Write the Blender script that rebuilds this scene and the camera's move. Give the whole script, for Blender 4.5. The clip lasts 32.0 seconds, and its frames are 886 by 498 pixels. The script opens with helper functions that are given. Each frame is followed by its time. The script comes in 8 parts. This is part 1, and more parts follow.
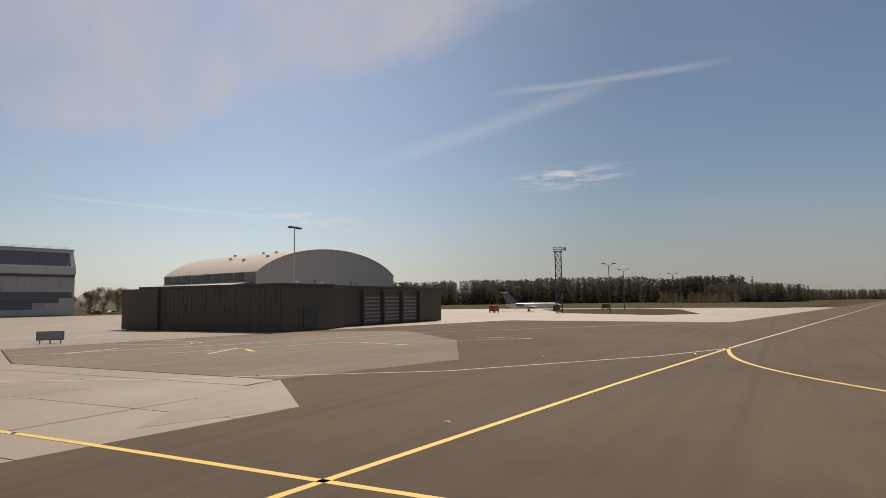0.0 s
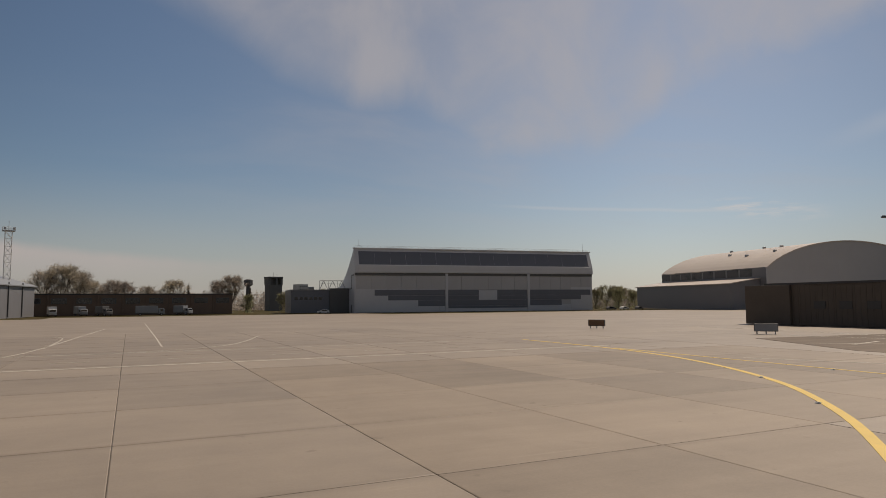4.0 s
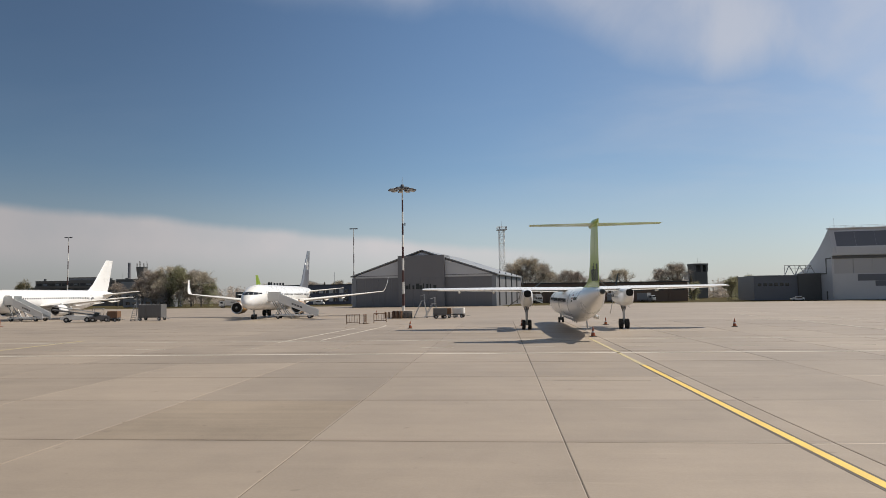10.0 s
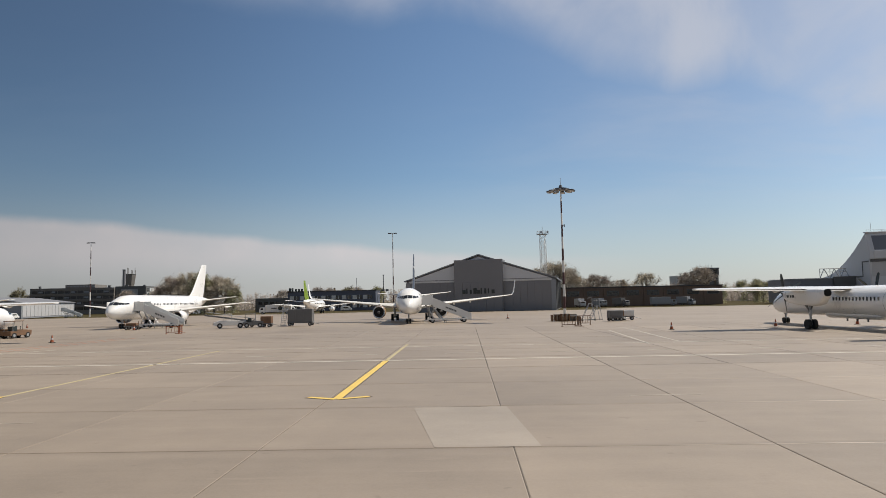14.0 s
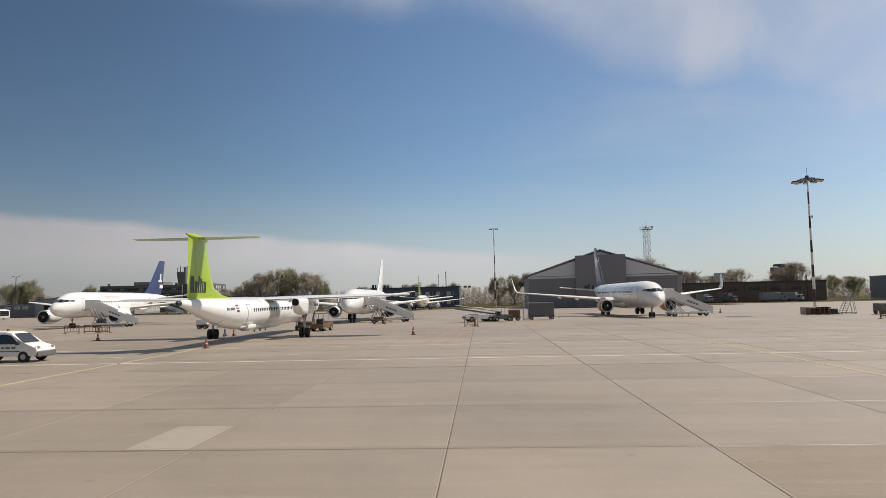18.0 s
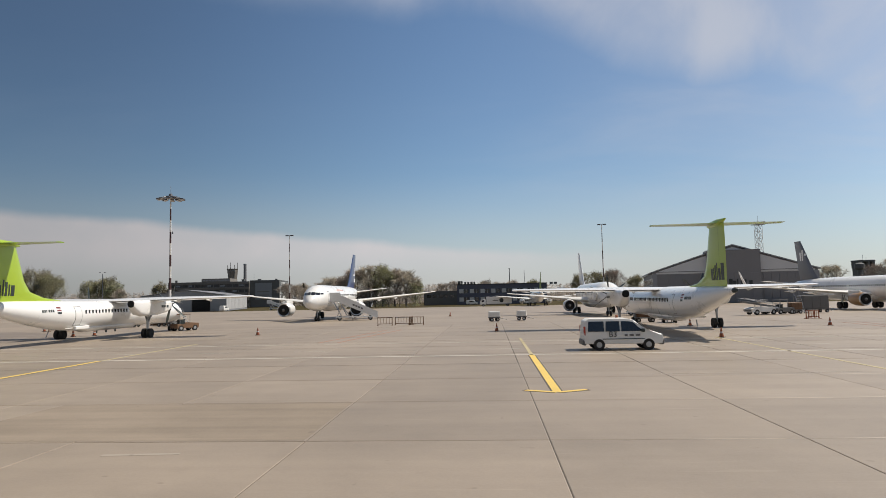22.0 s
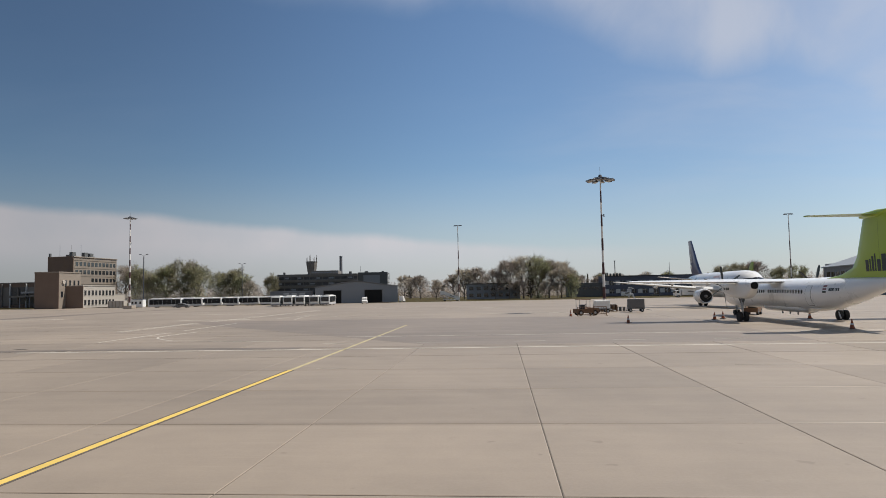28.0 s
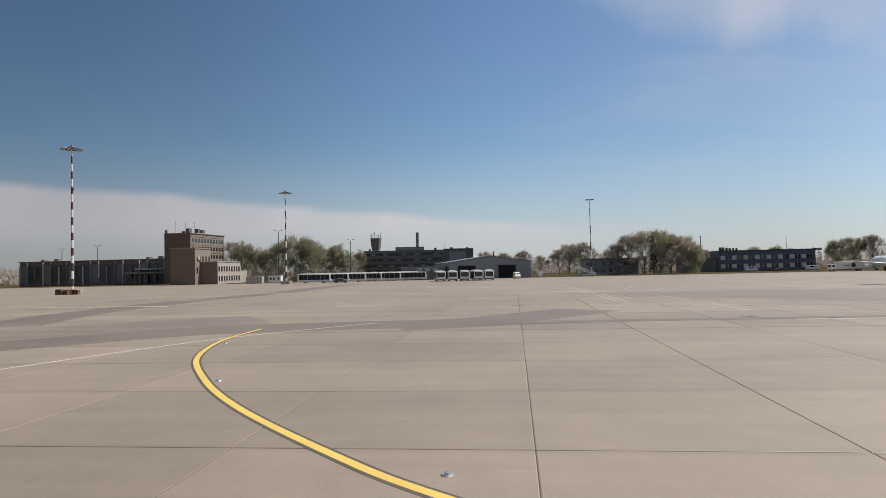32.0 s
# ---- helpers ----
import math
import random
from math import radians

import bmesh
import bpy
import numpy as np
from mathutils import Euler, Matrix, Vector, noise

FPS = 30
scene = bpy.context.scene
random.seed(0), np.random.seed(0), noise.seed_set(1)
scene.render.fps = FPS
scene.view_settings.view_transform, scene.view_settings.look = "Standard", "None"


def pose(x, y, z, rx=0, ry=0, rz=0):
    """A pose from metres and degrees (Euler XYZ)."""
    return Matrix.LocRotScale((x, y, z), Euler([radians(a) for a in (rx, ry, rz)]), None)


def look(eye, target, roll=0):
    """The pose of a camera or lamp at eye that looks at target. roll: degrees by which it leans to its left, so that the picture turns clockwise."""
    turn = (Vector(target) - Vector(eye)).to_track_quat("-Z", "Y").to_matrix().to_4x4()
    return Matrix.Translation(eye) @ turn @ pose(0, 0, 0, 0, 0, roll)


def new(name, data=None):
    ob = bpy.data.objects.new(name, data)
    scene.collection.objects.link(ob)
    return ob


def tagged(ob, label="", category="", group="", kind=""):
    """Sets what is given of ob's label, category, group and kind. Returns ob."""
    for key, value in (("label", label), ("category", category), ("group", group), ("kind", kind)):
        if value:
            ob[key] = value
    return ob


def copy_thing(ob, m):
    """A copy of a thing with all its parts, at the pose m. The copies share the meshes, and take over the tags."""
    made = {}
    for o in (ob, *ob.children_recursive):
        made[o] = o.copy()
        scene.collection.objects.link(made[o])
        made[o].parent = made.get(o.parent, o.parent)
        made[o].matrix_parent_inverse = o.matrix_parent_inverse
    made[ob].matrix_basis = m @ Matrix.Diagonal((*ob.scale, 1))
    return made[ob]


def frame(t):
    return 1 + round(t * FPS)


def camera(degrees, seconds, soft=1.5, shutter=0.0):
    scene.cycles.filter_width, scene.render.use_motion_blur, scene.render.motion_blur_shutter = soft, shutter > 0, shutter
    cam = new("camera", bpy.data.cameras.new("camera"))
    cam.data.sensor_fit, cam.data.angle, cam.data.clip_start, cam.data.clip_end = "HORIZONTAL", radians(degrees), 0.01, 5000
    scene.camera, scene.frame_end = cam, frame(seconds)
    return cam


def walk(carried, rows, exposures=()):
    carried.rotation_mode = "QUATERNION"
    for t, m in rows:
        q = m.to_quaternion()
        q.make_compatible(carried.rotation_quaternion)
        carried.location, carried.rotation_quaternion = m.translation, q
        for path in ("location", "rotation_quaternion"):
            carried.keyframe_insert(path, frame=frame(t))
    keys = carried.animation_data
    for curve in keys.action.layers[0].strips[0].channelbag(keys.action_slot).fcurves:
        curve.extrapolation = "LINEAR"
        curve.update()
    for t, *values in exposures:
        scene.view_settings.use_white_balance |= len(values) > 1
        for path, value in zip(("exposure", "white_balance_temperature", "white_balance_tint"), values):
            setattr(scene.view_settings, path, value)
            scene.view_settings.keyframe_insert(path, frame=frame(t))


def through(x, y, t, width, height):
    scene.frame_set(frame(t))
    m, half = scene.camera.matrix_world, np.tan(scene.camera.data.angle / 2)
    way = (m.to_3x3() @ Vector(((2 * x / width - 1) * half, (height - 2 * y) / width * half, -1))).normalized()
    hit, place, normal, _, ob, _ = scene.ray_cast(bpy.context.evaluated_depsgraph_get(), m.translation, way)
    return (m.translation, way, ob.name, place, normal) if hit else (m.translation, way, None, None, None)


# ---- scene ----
cam = camera(67.96, 32.0, soft=0.6)
PATH = [
    (0, (100.526, -15.307, 3.314), (102.299, -14.394, 3.470), -0.64),
    (0.5, (98.610, -12.967, 3.306), (100.310, -11.923, 3.449), -0.67),
    (1, (96.559, -10.837, 3.298), (98.165, -9.654, 3.446), -0.71),
    (1.5, (94.353, -8.994, 3.310), (95.859, -7.686, 3.458), -0.68),
    (2, (91.850, -7.418, 3.317), (93.237, -5.984, 3.459), -0.64),
    (2.5, (89.093, -6.074, 3.321), (90.360, -4.533, 3.460), -0.55),
    (3, (86.297, -4.867, 3.327), (87.421, -3.219, 3.465), -0.40),
    (3.5, (83.469, -3.878, 3.335), (84.461, -2.148, 3.488), -0.38),
    (5.5, (71.775, -1.067, 3.336), (72.220, 0.877, 3.480), -0.67),
    (6, (68.860, -0.551, 3.324), (69.176, 1.419, 3.465), -0.73),
    (6.5, (66.006, -0.204, 3.308), (66.186, 1.784, 3.432), -0.69),
    (7, (63.015, -0.216, 3.268), (63.101, 1.778, 3.397), -0.66),
    (7.5, (59.959, -0.357, 3.238), (59.960, 1.638, 3.378), -0.67),
    (8, (56.865, -0.395, 3.226), (56.794, 1.599, 3.360), -0.70),
    (8.5, (53.886, -0.390, 3.264), (53.773, 1.603, 3.400), -0.59),
    (9, (50.835, -0.420, 3.319), (50.697, 1.570, 3.461), -0.60),
    (9.5, (47.613, -0.446, 3.330), (47.441, 1.541, 3.476), -0.72),
    (10, (44.415, -0.479, 3.321), (44.242, 1.509, 3.457), -0.81),
    (10.5, (41.103, -0.506, 3.290), (40.956, 1.483, 3.443), -0.90),
    (11, (37.706, -0.447, 3.295), (37.567, 1.541, 3.455), -0.94),
    (11.5, (34.244, -0.376, 3.307), (34.117, 1.614, 3.459), -0.97),
    (12, (30.833, -0.429, 3.309), (30.712, 1.561, 3.466), -1.01),
    (12.5, (27.277, -0.529, 3.311), (27.170, 1.462, 3.471), -1.10),
    (13, (23.529, -0.524, 3.304), (23.433, 1.468, 3.456), -1.09),
    (13.5, (19.764, -0.509, 3.305), (19.686, 1.484, 3.460), -1.08),
    (15.5, (4.377, -0.010, 3.311), (4.318, 1.984, 3.455), -1.27),
    (16, (0.335, 0.031, 3.305), (0.274, 2.024, 3.454), -1.34),
    (16.5, (-3.804, -0.002, 3.305), (-3.880, 1.991, 3.458), -1.30),
    (17, (-8.049, -0.058, 3.298), (-8.136, 1.934, 3.450), -1.33),
    (17.5, (-12.377, -0.133, 3.311), (-12.479, 1.859, 3.460), -1.26),
    (18, (-16.746, -0.281, 3.326), (-16.857, 1.710, 3.474), -1.25),
    (18.5, (-21.015, -0.413, 3.330), (-21.132, 1.578, 3.478), -1.17),
    (19, (-25.397, -0.530, 3.326), (-25.526, 1.460, 3.475), -1.10),
    (19.5, (-29.840, -0.722, 3.344), (-29.969, 1.268, 3.496), -1.24),
    (20, (-34.515, -0.898, 3.352), (-34.652, 1.092, 3.498), -1.25),
    (20.5, (-39.209, -1.005, 3.352), (-39.350, 0.985, 3.491), -1.29),
    (21, (-43.997, -0.988, 3.342), (-44.136, 1.002, 3.474), -1.29),
    (21.5, (-48.702, -1.020, 3.355), (-48.841, 0.970, 3.493), -1.26),
    (22, (-53.420, -1.077, 3.378), (-53.559, 0.913, 3.520), -1.22),
    (22.5, (-58.299, -1.178, 3.392), (-58.439, 0.812, 3.537), -1.16),
    (23, (-63.458, -1.259, 3.388), (-63.584, 0.732, 3.536), -1.08),
    (23.5, (-68.655, -1.324, 3.374), (-68.774, 0.668, 3.513), -1.14),
    (24, (-73.730, -1.324, 3.366), (-73.849, 0.667, 3.513), -1.07),
    (24.5, (-78.864, -1.272, 3.373), (-78.978, 0.720, 3.511), -1.02),
    (25, (-84.200, -1.278, 3.379), (-84.321, 0.713, 3.520), -0.99),
    (25.5, (-89.437, -1.365, 3.360), (-89.570, 0.625, 3.510), -0.96),
    (27.5, (-110.866, -1.896, 3.317), (-111.026, 0.093, 3.458), -1.07),
    (28, (-116.379, -2.008, 3.315), (-116.550, -0.019, 3.441), -1.13),
    (28.5, (-121.975, -2.060, 3.330), (-122.148, -0.069, 3.387), -1.23),
    (29, (-127.551, -2.151, 3.329), (-127.731, -0.160, 3.383), -1.32),
    (29.5, (-132.996, -2.285, 3.327), (-133.182, -0.295, 3.385), -1.34),
    (30, (-138.641, -2.545, 3.332), (-138.834, -0.555, 3.391), -1.35),
    (30.5, (-144.323, -2.887, 3.346), (-144.522, -0.898, 3.405), -1.35),
    (31, (-150.169, -3.214, 3.359), (-150.372, -1.225, 3.422), -1.24),
    (31.5, (-155.914, -3.390, 3.349), (-156.124, -1.401, 3.402), -1.22),
    (32, (-161.816, -3.362, 3.341), (-162.032, -1.374, 3.400), -1.28),
]
walk(cam, [(t, look(eye, target, roll)) for t, eye, target, roll in PATH], exposures=((0, -0.22, 7050, 14), (1.0, -0.40, 7100, 14), (2.0, -0.62, 7150, 15), (3.5, -0.62, 7250, 15), (5.5, -0.42, 7050, 12), (7.5, -0.08, 6600, 10), (9.0, 0.0, 6500, 10), (25.0, 0.0, 6450, 10), (28.0, 0.0, 6250, 10), (32, 0.0, 6250, 10)))

# ---------------------------------------------------------------- light and sky
SUN_DIR = Vector((0.66, 0.22, 1.0)).normalized()
sun_el = math.asin(SUN_DIR.z)
sun_az = math.atan2(SUN_DIR.x, SUN_DIR.y)
scene.view_settings.exposure = 0.0


def node(tree, kind, **inputs):
    n = tree.nodes.new(kind)
    for key, value in inputs.items():
        n.inputs[key.replace("_", " ")].default_value = value
    return n


def math_node(tree, op, a, b=0.0, clamp=False):
    n = tree.nodes.new("ShaderNodeMath")
    n.operation, n.use_clamp = op, clamp
    for slot, v in ((0, a), (1, b)):
        if isinstance(v, (int, float)):
            n.inputs[slot].default_value = v
        else:
            tree.links.new(v, n.inputs[slot])
    return n.outputs[0]


def smooth(tree, v, lo, hi, to0=0.0, to1=1.0):
    n = tree.nodes.new("ShaderNodeMapRange")
    n.interpolation_type = "SMOOTHSTEP"
    for slot, value in ((1, lo), (2, hi), (3, to0), (4, to1)):
        n.inputs[slot].default_value = value
    tree.links.new(v, n.inputs[0])
    return n.outputs[0]


def mix_color(tree, fac, a, b, blend="MIX"):
    n = tree.nodes.new("ShaderNodeMix")
    n.data_type, n.blend_type = "RGBA", blend
    for slot, v in ((0, fac), (6, a), (7, b)):
        if isinstance(v, (int, float)):
            n.inputs[slot].default_value = v
        elif isinstance(v, tuple):
            n.inputs[slot].default_value = (*v[:3], 1)
        else:
            tree.links.new(v, n.inputs[slot])
    return n.outputs[2]


def make_world():
    world = bpy.data.worlds.new("sky")
    scene.world = world
    world.use_nodes = True
    t = world.node_tree
    t.nodes.clear()
    sky = t.nodes.new("ShaderNodeTexSky")
    sky.sky_type, sky.sun_disc = "NISHITA", False
    sky.sun_elevation, sky.sun_rotation = sun_el, sun_az
    sky.altitude, sky.air_density, sky.dust_density, sky.ozone_density = 0, 1.0, 0.6, 1.6
    coord = t.nodes.new("ShaderNodeTexCoord")
    xyz = t.nodes.new("ShaderNodeSeparateXYZ")
    t.links.new(coord.outputs["Generated"], xyz.inputs[0])
    az = math_node(t, "ARCTAN2", xyz.outputs[0], xyz.outputs[1])
    el = math_node(t, "ARCSINE", xyz.outputs[2])

    # flat layer of cloud, projected on a sky plane
    den = math_node(t, "ADD", math_node(t, "MAXIMUM", xyz.outputs[2], 0.0), 0.12)
    px, py = math_node(t, "DIVIDE", xyz.outputs[0], den), math_node(t, "DIVIDE", xyz.outputs[1], den)
    plane = t.nodes.new("ShaderNodeCombineXYZ")
    t.links.new(px, plane.inputs[0]), t.links.new(py, plane.inputs[1])
    turn = t.nodes.new("ShaderNodeMapping")
    turn.inputs["Rotation"].default_value = (0, 0, radians(32))
    turn.inputs["Scale"].default_value = (0.7, 1.15, 1)
    t.links.new(plane.outputs[0], turn.inputs[0])
    veil = node(t, "ShaderNodeTexNoise", Scale=0.9, Detail=8.0, Roughness=0.55, Distortion=0.35)
    t.links.new(turn.outputs[0], veil.inputs["Vector"])
    veil_amount = smooth(t, veil.outputs["Fac"], 0.44, 0.74)
    # cirrus is thick towards the sun's side and thins out away from it
    lobe = math_node(t, "ABSOLUTE", math_node(t, "SUBTRACT", az, 0.72))
    sunward = smooth(t, lobe, 0.05, 0.95, 1.0, 0.06)
    veil_amount = math_node(t, "MULTIPLY", math_node(t, "ADD", math_node(t, "MULTIPLY", veil_amount, 0.55), math_node(t, "MULTIPLY", sunward, 0.42)), sunward)
    high = smooth(t, el, 0.05, 0.22)
    veil_amount = math_node(t, "MULTIPLY", math_node(t, "MULTIPLY", veil_amount, high), 0.6)
    # one broad lobed sheet of cirrostratus with a soft lower edge
    foot = math_node(t, "ADD", math_node(t, "ADD", smooth(t, az, -0.02, 0.3, 0.42, 0.275), smooth(t, az, 0.38, 0.52, 0.0, -0.085)),
                     math_node(t, "ADD", smooth(t, az, 0.66, 0.88, 0.0, 0.105), smooth(t, az, 0.95, 1.25, 0.0, 0.12)))
    lobes = node(t, "ShaderNodeTexNoise", Scale=6.0, Detail=6.0, Roughness=0.55, Distortion=0.4)
    t.links.new(coord.outputs["Generated"], lobes.inputs["Vector"])
    rise = math_node(t, "ADD", math_node(t, "SUBTRACT", el, foot), math_node(t, "MULTIPLY", math_node(t, "SUBTRACT", lobes.outputs["Fac"], 0.5), 0.045))
    sheet_amount = math_node(t, "MULTIPLY", smooth(t, rise, -0.02, 0.075), smooth(t, lobes.outputs["Fac"], 0.3, 0.7, 0.36, 0.7))
    sheet_amount = math_node(t, "MULTIPLY", sheet_amount, smooth(t, el, 0.5, 0.9, 1.0, 0.2))
    veil_amount = math_node(t, "MAXIMUM", veil_amount, sheet_amount)

    # long low bank of stratus
    edge_noise = node(t, "ShaderNodeTexNoise", Scale=9.0, Detail=5.0, Roughness=0.5)
    t.links.new(coord.outputs["Generated"], edge_noise.inputs["Vector"])
    wob = math_node(t, "MULTIPLY", math_node(t, "SUBTRACT", edge_noise.outputs["Fac"], 0.5), 0.02)
    top = smooth(t, az, -0.75, 0.32, 0.122, 0.058)
    over = math_node(t, "ADD", math_node(t, "SUBTRACT", top, el), wob)
    bank = smooth(t, over, -0.004, 0.013)
    bank = math_node(t, "MULTIPLY", bank, smooth(t, az, -0.05, 0.32, 1.0, 0.0))
    bank = math_node(t, "MULTIPLY", bank, smooth(t, el, 0.02, 0.075, 0.25, 1.0))
    bank = math_node(t, "MULTIPLY", bank, smooth(t, edge_noise.outputs["Fac"], 0.3, 0.7, 0.66, 0.88))

    # thin bright trails and tufts
    def trail(az0, el0, slope, half, a0, a1, power):
        line = math_node(t, "ADD", math_node(t, "MULTIPLY", math_node(t, "SUBTRACT", az, az0), slope), el0)
        off = math_node(t, "ABSOLUTE", math_node(t, "ADD", math_node(t, "SUBTRACT", el, line), math_node(t, "MULTIPLY", wob, 0.35)))
        v = smooth(t, off, 0.0, half, 1.0, 0.0)
        v = math_node(t, "MULTIPLY", v, smooth(t, az, a0, a0 + 0.12))
        v = math_node(t, "MULTIPLY", v, smooth(t, az, a1 - 0.12, a1, 1.0, 0.0))
        return math_node(t, "MULTIPLY", v, power)

    streaks = trail(1.207, 0.31, 0.05, 0.008, 1.14, 1.55, 0.2)
    streaks = math_node(t, "MAXIMUM", streaks, trail(1.058, 0.227, 0.3, 0.02, 0.95, 1.4, 0.15))
    streaks = math_node(t, "MAXIMUM", streaks, trail(0.80, 0.128, -0.06, 0.004, 0.5, 1.0, 0.22))
    # two small tufts broken into ripples
    grainy = t.nodes.new("ShaderNodeMapping")
    grainy.inputs["Scale"].default_value = (20, 20, 130)
    t.links.new(coord.outputs["Generated"], grainy.inputs[0])
    ripple = node(t, "ShaderNodeTexNoise", Scale=1.0, Detail=5.0, Roughness=0.6)
    t.links.new(grainy.outputs[0], ripple.inputs["Vector"])
    torn = smooth(t, ripple.outputs["Fac"], 0.4, 0.68)
    tufts = math_node(t, "MAXIMUM", trail(1.28, 0.182, 0.03, 0.026, 1.17, 1.4, 0.75), trail(0.88, 0.126, -0.12, 0.018, 0.79, 1.0, 0.9))
    streaks = math_node(t, "MAXIMUM", streaks, math_node(t, "MULTIPLY", tufts, torn))

    haze = smooth(t, el, 0.0, 0.2, 0.6, 0.0)
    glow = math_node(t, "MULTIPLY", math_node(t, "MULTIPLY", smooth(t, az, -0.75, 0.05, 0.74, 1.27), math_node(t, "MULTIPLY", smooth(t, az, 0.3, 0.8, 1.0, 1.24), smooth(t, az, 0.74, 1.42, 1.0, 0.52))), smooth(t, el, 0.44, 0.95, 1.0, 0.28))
    tint = mix_color(t, 1.0, sky.outputs[0], (0.895, 1.0, 1.06), "MULTIPLY")
    base = mix_color(t, haze, tint, (6.1, 6.15, 6.4))
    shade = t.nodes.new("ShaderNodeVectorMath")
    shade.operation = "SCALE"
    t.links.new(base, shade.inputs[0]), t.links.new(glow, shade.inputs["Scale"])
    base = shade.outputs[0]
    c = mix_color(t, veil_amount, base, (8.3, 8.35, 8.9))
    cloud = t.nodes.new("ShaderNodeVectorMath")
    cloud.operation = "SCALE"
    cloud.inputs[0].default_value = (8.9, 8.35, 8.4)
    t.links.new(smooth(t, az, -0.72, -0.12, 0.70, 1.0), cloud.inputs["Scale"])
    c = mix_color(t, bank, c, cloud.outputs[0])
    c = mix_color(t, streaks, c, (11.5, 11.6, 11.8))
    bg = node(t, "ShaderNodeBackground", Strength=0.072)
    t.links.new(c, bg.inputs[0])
    out = t.nodes.new("ShaderNodeOutputWorld")
    t.links.new(bg.outputs[0], out.inputs[0])


make_world()
sun = new("sun", bpy.data.lights.new("sun", "SUN"))
sun.data.energy, sun.data.angle, sun.data.color = 5.0, radians(0.53), (1.0, 0.915, 0.80)
sun.matrix_world = look(SUN_DIR * 100, (0, 0, 0))

# ---------------------------------------------------------------- materials


def make_mat(name, color, rough=0.6, metal=0.0, vary=0.12, scale=0.8, fine=12.0, bump=0.0, spec=0.5, per_object=0.0, island=0.0, coat=0.0, tint=None):
    """Paint or stone with a broad and a fine variation at real-world size."""
    m = bpy.data.materials.new(name)
    m.use_nodes = True
    t = m.node_tree
    b = t.nodes["Principled BSDF"]
    geo = t.nodes.new("ShaderNodeNewGeometry")
    broad = node(t, "ShaderNodeTexNoise", Scale=scale, Detail=5.0, Roughness=0.6)
    small = node(t, "ShaderNodeTexNoise", Scale=fine, Detail=3.0, Roughness=0.6)
    pos = t.nodes.new("ShaderNodeTexCoord").outputs["Object"]
    t.links.new(pos, broad.inputs["Vector"]), t.links.new(pos, small.inputs["Vector"])
    s = math_node(t, "ADD", math_node(t, "MULTIPLY", math_node(t, "SUBTRACT", broad.outputs["Fac"], 0.5), 2.2 * vary),
                  math_node(t, "MULTIPLY", math_node(t, "SUBTRACT", small.outputs["Fac"], 0.5), 0.9 * vary))
    if per_object:
        info = t.nodes.new("ShaderNodeObjectInfo")
        s = math_node(t, "ADD", s, math_node(t, "MULTIPLY", math_node(t, "SUBTRACT", info.outputs["Random"], 0.5), per_object))
    if island:
        s = math_node(t, "ADD", s, math_node(t, "MULTIPLY", math_node(t, "SUBTRACT", geo.outputs["Random Per Island"], 0.5), island))
    value = math_node(t, "ADD", s, 1.0)
    hsv = node(t, "ShaderNodeHueSaturation")
    hsv.inputs["Color"].default_value = (*color, 1)
    t.links.new(value, hsv.inputs["Value"])
    c = hsv.outputs[0]
    if tint:
        c = mix_color(t, smooth(t, broad.outputs["Fac"], 0.5, 0.7), c, tint)
    t.links.new(c, b.inputs["Base Color"])
    t.links.new(math_node(t, "ADD", math_node(t, "MULTIPLY", s, 0.6), rough, True), b.inputs["Roughness"])
    b.inputs["Metallic"].default_value = metal
    b.inputs["Specular IOR Level"].default_value = spec
    b.inputs["Coat Weight"].default_value = coat
    b.inputs["Coat Roughness"].default_value = 0.12
    if bump:
        bp = node(t, "ShaderNodeBump", Strength=bump, Distance=0.02)
        t.links.new(small.outputs["Fac"], bp.inputs["Height"])
        t.links.new(bp.outputs[0], b.inputs["Normal"])
    return m


